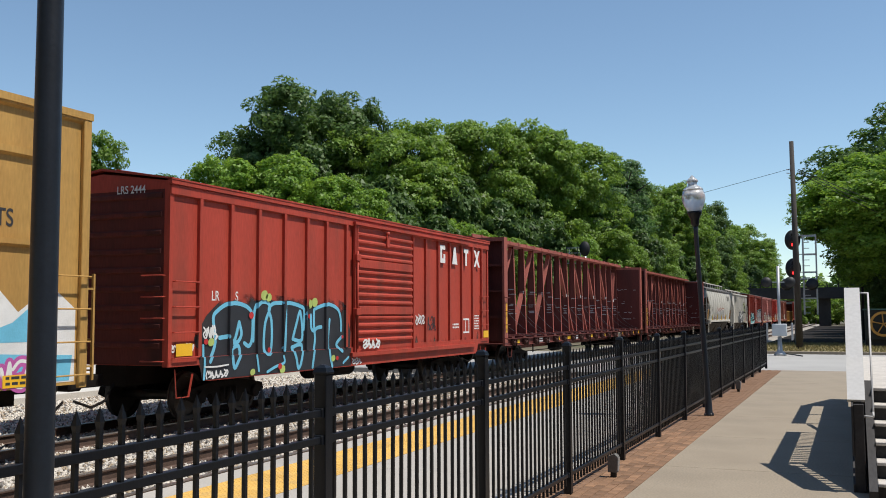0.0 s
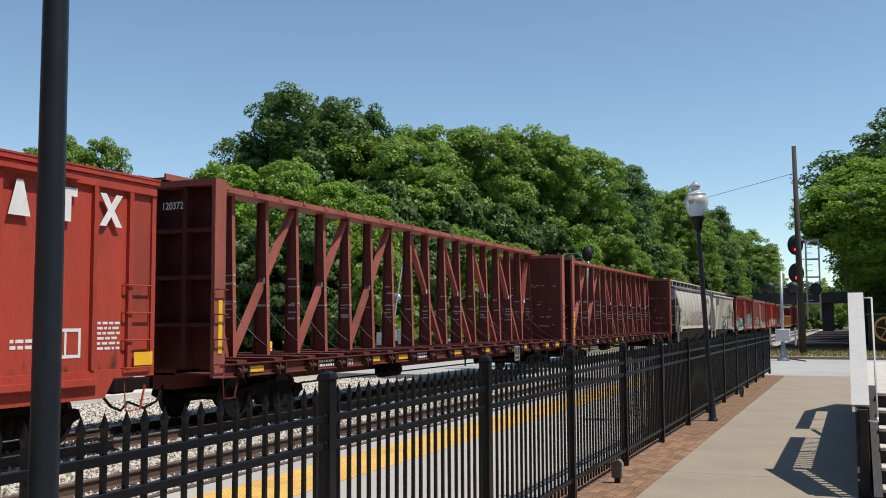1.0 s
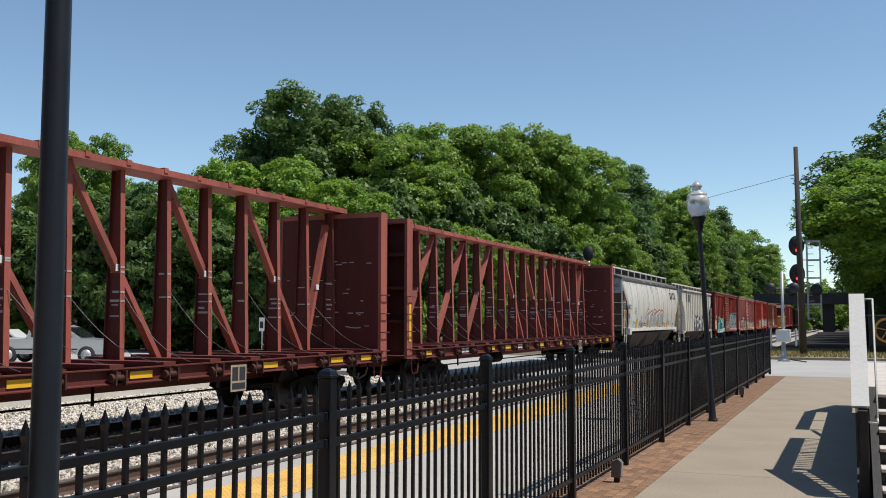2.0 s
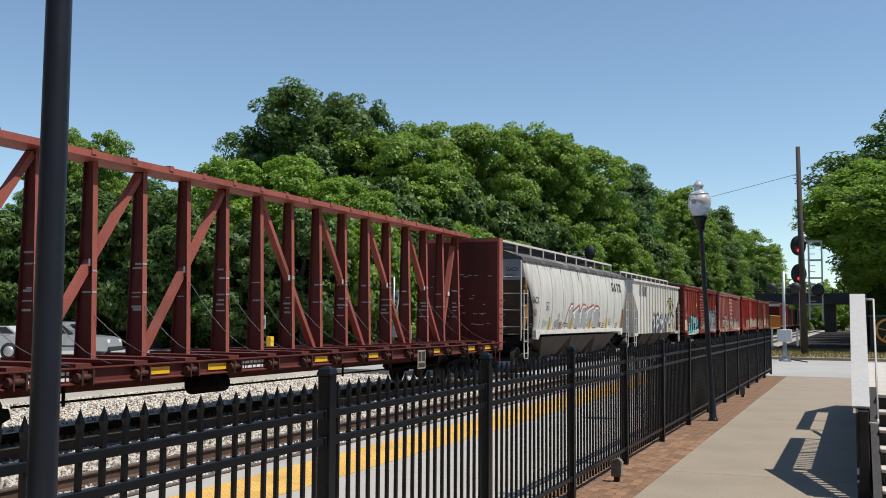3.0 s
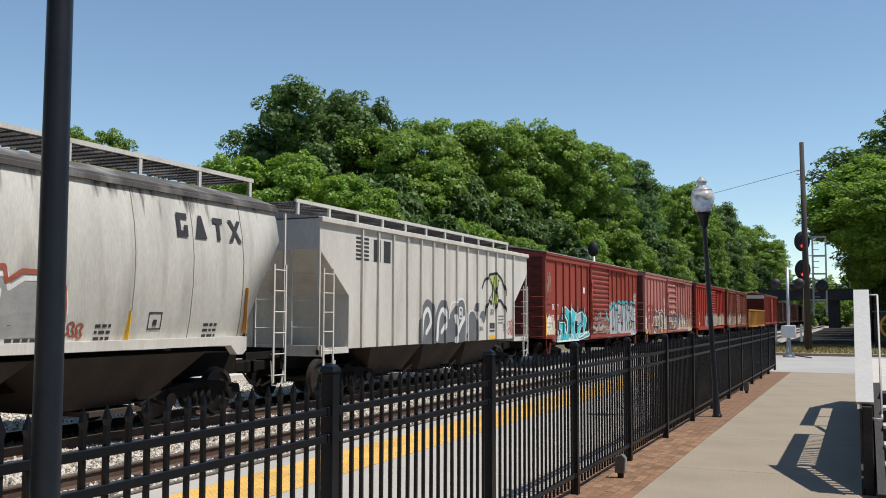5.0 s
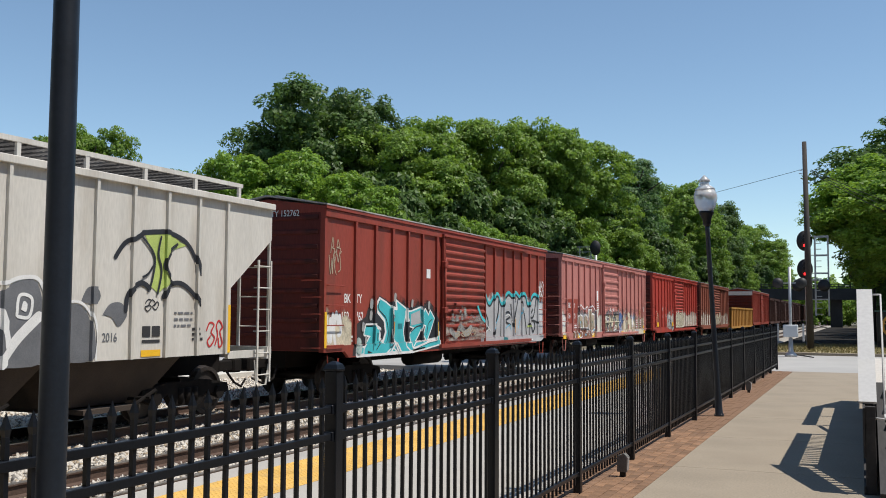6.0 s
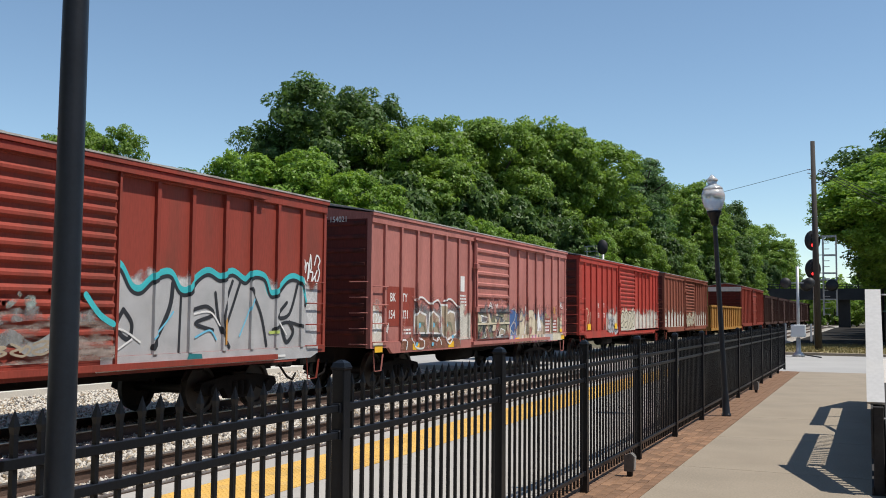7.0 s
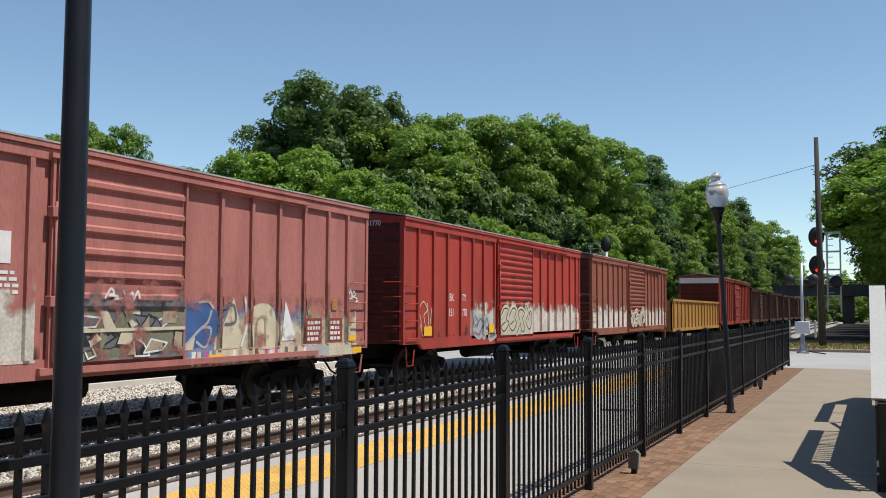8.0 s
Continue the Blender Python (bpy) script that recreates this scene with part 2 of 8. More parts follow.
def track(x, label):
    tr = thing("railway_track", label, "railway track", pose(x, 0, 0), "railway tracks")
    for s in (-1, 1):
        bm = B()
        c = s * GAUGE / 2
        extrude(bm, [(c - .07, RAIL_TOP - .17), (c + .07, RAIL_TOP - .17), (c + .065, RAIL_TOP - .155), (c + .01, RAIL_TOP - .14),
                     (c + .01, RAIL_TOP - .04), (c + .034, RAIL_TOP - .03), (c + .034, RAIL_TOP - .012), (c - .034, RAIL_TOP - .012),
                     (c - .034, RAIL_TOP - .03), (c - .01, RAIL_TOP - .04), (c - .01, RAIL_TOP - .14), (c - .065, RAIL_TOP - .155)], "y", -60, 420)
        r = part("rail", bm, RAIL_SIDE, tr, "rust-brown steel rail")
        bm = B()
        box(bm, c - .033, c + .033, -60, 420, RAIL_TOP - .0118, RAIL_TOP)
        part("rail_head", bm, RAIL_HEAD, r, "bright worn running surface")
    bm = B()
    box(bm, -1.3, 1.3, -.11, .11, RAIL_TOP - .35, RAIL_TOP - .175, 0.012)
    me = mesh_of("sleeper", bm, TIE)
    for i in range(95):
        y = -4 + i * 0.54
        if not ROAD_Y0 - .2 < y < ROAD_Y1 + .2:
            part("sleeper", me, None, tr, m=pose(random.uniform(-.05, .05), y, random.uniform(-.01, .01), 0, 0, random.uniform(-1.5, 1.5)))


def fence():
    """The black ornamental fence, bay by bay."""
    f = thing("fence", "black painted steel picket fence between walkway and platform", "fence", pose(FENCE_X, 0, 0))
    bm = B()
    box(bm, -.038, .038, -.038, .038, 0, 1.47, 0.004)
    box(bm, -.044, .044, -.044, .044, 1.47, 1.485, 0.003)
    for r0, z0, r1, z1 in ((.042, 1.485, .034, 1.505), (.034, 1.505, .012, 1.52)):
        a = [bm.verts.new((sx * r0, sy * r0, z0)) for sx, sy in ((-1, -1), (1, -1), (1, 1), (-1, 1))]
        b = [bm.verts.new((sx * r1, sy * r1, z1)) for sx, sy in ((-1, -1), (1, -1), (1, 1), (-1, 1))]
        for i in range(4):
            bm.faces.new((a[i], a[(i + 1) % 4], b[(i + 1) % 4], b[i]))
        bm.faces.new(b)
    post = mesh_of("post", bm, BLACK_PAINT)
    bm = B()
    box(bm, -.01, .01, -.01, .01, .09, 1.36)
    tip = bm.verts.new((0, 0, 1.445))
    mid = [bm.verts.new((sx * .0135, sy * .0135, 1.385)) for sx, sy in ((-1, -1), (1, -1), (1, 1), (-1, 1))]
    low = [bm.verts.new((sx * .0095, sy * .0095, 1.36)) for sx, sy in ((-1, -1), (1, -1), (1, 1), (-1, 1))]
    for i in range(4):
        bm.faces.new((low[i], low[(i + 1) % 4], mid[(i + 1) % 4], mid[i]))
        bm.faces.new((mid[i], mid[(i + 1) % 4], tip))
    picket = mesh_of("picket", bm, BLACK_PAINT)
    bm = B()
    box(bm, -.019, .019, .05, BAY - .05, -.019, .019, 0.003)
    for y in (.05, BAY - .05):
        box(bm, -.027, .027, y - .014, y + .03 if y < 1 else y + .014, -.025, .025, 0.003)
    rail = mesh_of("fence_rail", bm, BLACK_PAINT)
    for i in range(-2, 13):
        y = FENCE_Y + i * BAY
        part("post", post, None, f, m=pose(0, y, 0, random.uniform(-.3, .3), random.uniform(-.3, .3)))
        if i == 12:
            break
        for z in (1.262, 1.118, .19):
            part("fence_rail", rail, None, f, m=pose(0, y, z))
        for k in range(1, 20):
            part("picket", picket, None, f, m=pose(0, y + k * BAY / 20, random.uniform(-.003, .003), random.uniform(-.4, .4), 0))


ground()
track(TRACK_NEAR, "empty railway track beside the platform")
track(TRACK_FAR, "railway track under the passing train")
fence()

# ---- the train: heights over the rail, y along the car from its nearer end, x = 1.55 the side towards the platform ----
def paint(name, color, rough=0.55, stain=(0.1, 0.05, 0.035), amount=0.55, vary=0.2, stretch=(1, 1, 0.22)):
    """Weathered car paint: streaks that run down, and sheets a little dented."""
    return mat(name, color, rough, spec=0.25, vary=vary, scale=1.6, fine=26, bump=0.5, bump_scale=1.3, stain=stain, stain_amount=amount, stain_scale=1.3, stretch=stretch)


def spray(name, color, low, high, rough=0.6, density=0.55, stretch=(1, 1, 1)):
    """Old paint that thins out in patches and towards its upper edge."""
    m = mat(name, color, rough, vary=0.3, scale=2.5, fine=20, bump=0.04)
    n, link = m.node_tree.nodes, m.node_tree.links.new
    co, no, sep = n.new("ShaderNodeTexCoord"), n.new("ShaderNodeTexNoise"), n.new("ShaderNodeSeparateXYZ")
    no.inputs["Scale"].default_value, no.inputs["Detail"].default_value = 2.6, 6.0
    mp = n.new("ShaderNodeMapping")
    mp.inputs["Scale"].default_value = stretch
    link(co.outputs["Object"], mp.inputs[0])
    link(mp.outputs[0], no.inputs["Vector"])
    link(co.outputs["Object"], sep.inputs[0])
    r = n.new("ShaderNodeMapRange")
    r.inputs["From Min"].default_value, r.inputs["From Max"].default_value = low, high
    r.inputs["To Min"].default_value, r.inputs["To Max"].default_value = density, -0.35
    link(sep.outputs["Z"], r.inputs["Value"])
    a = n.new("ShaderNodeMath")
    a.operation = "ADD"
    link(no.outputs["Fac"], a.inputs[0])
    link(r.outputs[0], a.inputs[1])
    s = n.new("ShaderNodeMapRange")
    s.inputs["From Min"].default_value, s.inputs["From Max"].default_value = 0.5, 0.72
    link(a.outputs[0], s.inputs["Value"])
    link(s.outputs[0], n["Principled BSDF"].inputs["Alpha"])
    return m


RED_A = paint("boxcar_red", (0.41, 0.058, 0.036))
RED_B = paint("boxcar_brown_red", (0.275, 0.052, 0.035))
RED_C = paint("boxcar_faded_pink", (0.42, 0.165, 0.14), 0.75, (0.22, 0.08, 0.065), 0.5)
WORN = spray("worn_through_pink", (0.38, 0.15, 0.127), 3.0, 9.0, density=-0.02)
# grimy bulkhead plates, darkened further for the shade on their face
BULKHEAD = paint("bulkhead_shaded_grimy_oxide", (0.105, 0.028, 0.023), 0.8, (0.04, 0.02, 0.018), 0.7)
RED_D = paint("boxcar_bright_red", (0.40, 0.053, 0.038))
RED_E = paint("boxcar_rust_brown", (0.25, 0.08, 0.05), 0.75)
# far cars: shade near the bridge is put into their dark brown
RED_DARK = paint("shaded_dark_brown", (0.07, 0.035, 0.028), 0.8)
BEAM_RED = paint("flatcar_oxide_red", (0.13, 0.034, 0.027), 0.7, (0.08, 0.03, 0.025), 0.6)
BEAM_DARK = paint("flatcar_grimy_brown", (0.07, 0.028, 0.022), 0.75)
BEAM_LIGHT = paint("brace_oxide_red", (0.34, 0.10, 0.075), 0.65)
TAN = paint("tan_yellow_paint", (0.46, 0.27, 0.08), 0.5, (0.4, 0.2, 0.06), 0.35)
HOPPER_GREY = paint("hopper_pale_grey", (0.535, 0.52, 0.47), 0.6, (0.2, 0.185, 0.16), 0.6, 0.16, (1, 1.5, 0.3))
HOPPER_CREAM = paint("hopper_cream", (0.6, 0.575, 0.52), 0.65, (0.34, 0.29, 0.22), 0.5, 0.12, (1, 1.3, 0.25))
ROOF_DIRT = paint("sooty_roof", (0.095, 0.09, 0.086), 0.85, (0.36, 0.35, 0.33), 0.85)
ROOF_ZINC = paint("galvanised_roof", (0.40, 0.385, 0.36), 0.6, (0.14, 0.08, 0.06), 0.8)
GONDOLA_TAN = paint("gondola_ochre", (0.42, 0.22, 0.055), 0.7)
UNDER = mat("grimy_underframe", (0.012, 0.010, 0.009), 0.9, vary=0.4, scale=3, bump=0.2, spec=0.15)
# boxcar ends turn from the sun: their shade is painted in with the soot
END_SHADE_GRIME = paint("shaded_sooty_end_paint", (0.12, 0.026, 0.021), 0.8, (0.025, 0.016, 0.014), 0.85)
WHEEL = mat("wheel_steel", (0.05, 0.042, 0.038), 0.6, 0.5, vary=0.3, scale=4)
HATCH = mat("chute_dirt_slope_shade", (0.05, 0.036, 0.027), 0.9, vary=0.5, scale=1.5)
WHITE_MARK = mat("white_lettering", (0.75, 0.74, 0.72), 0.7, vary=0.12, scale=4, bump=0)
BLACK_MARK = mat("black_lettering", (0.03, 0.03, 0.032), 0.7, vary=0.2, scale=4, bump=0)
YELLOW_MARK = mat("yellow_reflector", (0.85, 0.48, 0.02), 0.5, vary=0.1, scale=4, bump=0)
G_BLACK = mat("spray_black", (0.022, 0.024, 0.03), 0.55, vary=0.3, scale=3, bump=0)
G_BLUE = mat("spray_sky_blue", (0.16, 0.50, 0.68), 0.55, vary=0.15, scale=3, bump=0)
G_TEAL = mat("spray_teal", (0.05, 0.46, 0.50), 0.55, vary=0.18, scale=2, bump=0)
G_TEAL_DARK = mat("spray_deep_teal", (0.02, 0.20, 0.22), 0.55, vary=0.25, scale=3, bump=0)
G_SILVER = mat("spray_silver", (0.42, 0.42, 0.425), 0.45, vary=0.22, scale=2.5, bump=0)
G_GREY = mat("spray_slate", (0.14, 0.145, 0.155), 0.6, vary=0.25, scale=3, bump=0)
G_WHITE = mat("spray_white", (0.74, 0.74, 0.72), 0.55, vary=0.15, scale=3, bump=0)
G_CREAM = mat("spray_cream", (0.62, 0.55, 0.40), 0.55, vary=0.2, scale=3, bump=0)
G_RUST = mat("spray_rust_red", (0.33, 0.085, 0.05), 0.6, vary=0.3, scale=3, bump=0)
G_GREEN = mat("spray_lime", (0.42, 0.52, 0.14), 0.6, vary=0.2, scale=3, bump=0)
G_NAVY = mat("spray_blue", (0.05, 0.12, 0.30), 0.6, vary=0.2, scale=3, bump=0)
G_PINK = mat("spray_magenta", (0.48, 0.10, 0.34), 0.6, vary=0.2, scale=3, bump=0)
FADE_WHITE = spray("faded_white_spray", (0.56, 0.53, 0.46), 1.5, 2.75, density=0.5)
G_RED = mat("spray_red", (0.5, 0.03, 0.03), 0.5, vary=0.15, scale=3, bump=0)
G_OLIVE = mat("spray_olive_grey", (0.2, 0.2, 0.13), 0.6, vary=0.3, scale=3, bump=0)
G_TAN = mat("spray_tan", (0.38, 0.31, 0.22), 0.6, vary=0.25, scale=3, bump=0)
G_BROWN = mat("spray_brown", (0.21, 0.09, 0.05), 0.6, vary=0.3, scale=3, bump=0)
HAZE_BLACK = spray("black_overspray", (0.03, 0.025, 0.026), 1.9, 2.75, density=0.42)
HAZE_GREY = spray("grey_overspray", (0.2, 0.2, 0.205), 1.7, 2.6, density=0.5)
HAZE_CREAM = spray("worn_cream_spray", (0.56, 0.5, 0.37), 1.3, 2.5, density=0.42)
HAZE_BLUE = spray("worn_blue_spray", (0.16, 0.24, 0.4), 1.6, 2.5, density=0.4)
G_DULL = mat("spray_silver_grey", (0.33, 0.33, 0.32), 0.5, vary=0.25, scale=3, bump=0)
ORANGE_MARK = mat("faded_orange_strip", (0.5, 0.24, 0.05), 0.6, vary=0.2, scale=4, bump=0)
RUST_BLOOM = spray("rust_bloom", (0.36, 0.2, 0.07), 3.0, 3.9, density=0.05)
TEAL_WASH = spray("washed_teal", (0.36, 0.45, 0.42), 1.6, 2.6, density=0.16)
GREY_WASH = spray("washed_grey", (0.3, 0.3, 0.29), 1.6, 2.7, density=0.16)
SOOT = spray("roof_soot_streaks", (0.1, 0.092, 0.084), 4.45, 2.9, density=0.1, stretch=(1, 2.0, 0.2))
GRIME = spray("splashed_grime", (0.07, 0.05, 0.04), 1.0, 1.9, density=0.14, stretch=(1, 1.6, 0.4))
FADE_SILVER = spray("faded_silver_spray", (0.50, 0.50, 0.50), 2.0, 2.9, density=0.8)
HAZE_DOOR = spray("washed_door_spray", (0.36, 0.3, 0.26), 1.5, 2.7, density=0.06, stretch=(1, .5, 2.5))


def ribbon(bm, pts, width, x, closed=False):
    """A brush stroke on the plane at x: flat strips with round joints, each a hair above the last."""
    n = len(pts)
    lift = 0.0
    for i in range(n if closed else n - 1):
        a, b = Vector(pts[i]), Vector(pts[(i + 1) % n])
        d = b - a
        if d.length < 1e-4:
            continue
        s = Vector((-d.y, d.x)).normalized() * (width / 2)
        lift += 0.00006
        ring = []
        ang = math.atan2(s.y, s.x)
        for k in range(6):
            t = ang + math.pi * k / 5
            ring.append((a.x + math.cos(t) * width / 2, a.y + math.sin(t) * width / 2))
        for k in range(6):
            t = ang + math.pi + math.pi * k / 5
            ring.append((b.x + math.cos(t) * width / 2, b.y + math.sin(t) * width / 2))
        bm.faces.new([bm.verts.new((x + lift, p[0], p[1])) for p in ring])
    return bm


STROKES = (
    ((.0, .1), (.25, .95), (.45, .55), (.2, .4), (.75, .3), (.5, .0), (1.0, .15)),
    ((.1, 1.0), (.5, .7), (.05, .35), (.6, .05), (.95, .6), (.7, .85), (.45, .4)),
    ((.0, .7), (.4, 1.0), (.9, .9), (.6, .6), (.95, .35), (.4, .0), (.0, .25), (.5, .45)),
    ((.2, .0), (.0, .5), (.35, 1.05), (.55, .6), (.8, 1.0), (1.0, .4), (.6, .2)),
    ((.0, .0), (.3, .35), (.1, .8), (.55, .95), (1.0, .75), (.7, .5), (1.0, .1), (.55, -.05), (.4, .3)),
    ((.05, .85), (.3, .1), (.5, .75), (.62, .0), (.85, .95), (1.0, .3)),
)


def piece(parent, x, y0, y1, z0, z1, letters, layers, seed, name="graffiti", label="", lean=0.0, ribs=()):
    """Sprayed lettering of interlocking abstract strokes; layers: (material, stroke width), the lowest first."""
    rnd = random.Random(seed)
    w = (y1 - y0) / letters
    shapes = []
    for i in range(letters):
        s = STROKES[rnd.randrange(len(STROKES))]
        grow, drop = rnd.uniform(0.85, 1.08), rnd.uniform(-.06, .08)
        pts = []
        for u, v in s:
            u, v = u + rnd.uniform(-.07, .07), v + rnd.uniform(-.06, .06)
            pts.append((y0 + (i + .02 + u * .96) * w + lean * v, z0 + (v * grow + drop) * (z1 - z0)))
        shapes.append(pts)
    g = None
    for k, (m, width) in enumerate(layers):
        bm = B()
        for i, pts in enumerate(shapes):
            ribbon(bm, smooth(pts, 4), width, x + .0015 * k + .00002 * i)
        drape(bm, ribs)
        if g is None:
            g = part(name, bm, m, parent, label)
        else:
            part("paint_layer", bm, m, g)
    return g


def drape(bm, ribs, rib_out=.056, sill_out=.034, sill=1.24):
    """Cuts flat paint at the ribs and at the sill and lifts it onto them."""
    if not ribs:
        return bm
    lo, hi = min(v.co.y for v in bm.verts), max(v.co.y for v in bm.verts)
    for y in [r + d for r in ribs for d in (-.058, -.047, .047, .058)]:
        if lo < y < hi:
            bmesh.ops.bisect_plane(bm, geom=bm.verts[:] + bm.edges[:] + bm.faces[:], dist=1e-6, plane_co=(0, y, 0), plane_no=(0, 1, 0))
    for z in (sill, sill - .004):
        bmesh.ops.bisect_plane(bm, geom=bm.verts[:] + bm.edges[:] + bm.faces[:], dist=1e-6, plane_co=(0, 0, z), plane_no=(0, 0, 1))
    for v in bm.verts:
        if v.co.z < sill - .002:
            v.co.x += sill_out
        elif any(abs(v.co.y - r) < .0475 for r in ribs):
            v.co.x += rib_out
    return bm


def smooth(pts, n=5):
    """A rounded line through hand-drawn points."""
    q = [Vector(p) for p in (pts[0], *pts, pts[-1])]
    out = []
    for a, b, c, d in zip(q, q[1:], q[2:], q[3:]):
        for k in range(n):
            t = k / n
            out.append(tuple(.5 * (2 * b + (c - a) * t + (2 * a - 5 * b + 4 * c - d) * t * t + (3 * b - a - 3 * c + d) * t ** 3)))
    return out + [tuple(pts[-1])]


def stroke(parent, pts, m, width, x, ribs=(), round_=True, closed=False, name="paint_layer", label=""):
    bm = B()
    line = smooth(list(pts) + ([pts[0]] if closed else [])) if round_ else list(pts) + ([pts[0]] if closed else [])
    ribbon(bm, line, width, x)
    return part(name, drape(bm, ribs), m, parent, label)


def upright_strips(line, x, ribs=()):
    """Fills an outline with strips cut at every corner and rib."""
    bm = B()
    edges = list(zip(line, line[1:] + line[:1]))
    cuts = sorted({round(p[0], 4) for p in line} | {round(r + d, 4) for r in ribs for d in (-.058, -.047, .047, .058)})
    cuts = [c for c in cuts if min(p[0] for p in line) - 1e-6 <= c <= max(p[0] for p in line) + 1e-6]

    def height(e, y):
        (y0, z0), (y1, z1) = e
        return z0 + (z1 - z0) * (y - y0) / (y1 - y0)
    for a, b in zip(cuts, cuts[1:]):
        mid = (a + b) / 2
        cross = sorted((e for e in edges if min(e[0][0], e[1][0]) < mid < max(e[0][0], e[1][0])), key=lambda e: height(e, mid))
        for lo, hi in zip(cross[::2], cross[1::2]):
            q = ((a, height(lo, a)), (b, height(lo, b)), (b, height(hi, b)), (a, height(hi, a)))
            bm.faces.new([bm.verts.new((x, *p)) for p in q])
    bmesh.ops.remove_doubles(bm, verts=bm.verts[:], dist=1e-5)
    return bm


def fill(parent, pts, m, x, ribs=(), name="paint_layer", label="", round_=False):
    """A sprayed area with a drawn outline."""
    bm = upright_strips(smooth(list(pts) + [pts[0]])[:-1] if round_ else list(pts), x, ribs)
    return part(name, drape(bm, ribs), m, parent, label)


def shards(parent, x, y0, y1, z0, z1, n, mats, seed, ribs=(), size=.34):
    """Broken angular fields of worn lettering."""
    rnd = random.Random(seed)
    for i in range(n):
        cy, cz, lean = rnd.uniform(y0 + .1, y1 - .1), rnd.uniform(z0 + .08, z1 - .08), rnd.uniform(-.2, .2)
        w, h = rnd.uniform(.3, 1) * size, rnd.uniform(.35, 1.0) * size * .8
        q = ((cy - w - lean, cz - h * rnd.uniform(.4, 1)), (cy + w * rnd.uniform(.3, 1) - lean, cz - h * rnd.uniform(.5, 1)),
             (cy + w + lean, cz + h * rnd.uniform(.2, 1)), (cy - w * rnd.uniform(.1, 1) + lean, cz + h))
        q = [(min(max(a, y0), y1), min(max(b, z0), z1)) for a, b in q]
        fill(parent, q, mats[i % len(mats)], x + .0006 * i, ribs)
        if i % 2:
            stroke(parent, q, G_BLACK if i % 4 == 1 else G_WHITE, .03, x + .0006 * i + .0003, ribs, False, True)


def patch(parent, x, y0, y1, z0, z1, m, name="faded_paint", label="", ribs=()):
    bm = B()
    bm.faces.new([bm.verts.new(p) for p in ((x, y0, z0), (x, y1, z0), (x, y1, z1), (x, y0, z1))])
    return part(name, drape(bm, ribs), m, parent, label)


def words(parent, text, x, y, z, size, m, facing="side", name="lettering", squeeze=0.85):
    """Lettering on the side (reads along +y) or on the nearer end (reads along +x)."""
    c = bpy.data.curves.new("letters", "FONT")
    c.body, c.size, c.extrude, c.offset = text, size, 0.0, size * 0.012
    ob = bpy.data.objects.new("letters", c)
    scene.collection.objects.link(ob)
    bpy.context.view_layer.update()
    me = bpy.data.meshes.new_from_object(ob.evaluated_get(bpy.context.evaluated_depsgraph_get()))
    bpy.data.objects.remove(ob)
    me.materials.clear()
    me.materials.append(m)
    r = pose(x, y, z, 90, 0, 90) if facing == "side" else pose(x, y, z, 90, 0, 0)
    return part(name, me, None, parent, m=r @ Matrix.Diagonal((squeeze, 1, 1, 1)))


def bars(parent, x, y, z, width, rows, m, h=0.05, gap=0.09, seed=1, name="small_print"):
    """Small print that cannot be read."""
    rnd = random.Random(seed)
    bm = B()
    for i in range(rows):
        u = y
        while u < y + width - .05:
            w = rnd.uniform(.05, .16)
            box(bm, x, x + .002, u, min(u + w, y + width), z - i * gap - h, z - i * gap)
            u += w + .035
    return part(name, bm, m, parent)


def block_marks(parent, x, y, z, step, h, m, name="company_mark"):
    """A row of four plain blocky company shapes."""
    bm = B()
    w, t = h * .7, h * .25
    e = .002
    for q in ((0, w, 0, t), (0, t, t, h - t), (0, w, h - t, h), (w - t, w, t, h * .5)):
        box(bm, x, x + e, y + q[0], y + q[1], z + q[2], z + q[3])
    o = y + step
    extrude(bm, [(o - .02, z), (o + w + .02, z), (o + w * .66, z + h), (o + w * .34, z + h)], "x", x, x + e)
    o = y + 2 * step
    box(bm, x, x + e, o, o + w, z + h - t, z + h)
    box(bm, x, x + e, o + w * .33, o + w * .67, z, z + h - t)
    o = y + 3 * step
    for k, (p, q) in enumerate(((0, w), (w, 0))):
        extrude(bm, [(o + p - t * .55, z), (o + p + t * .55, z), (o + q + t * .55, z + h), (o + q - t * .55, z + h)], "x", x + .0005 * k, x + e + .0005 * k)
    return part(name, bm, m, parent)


WHEELSETS = []


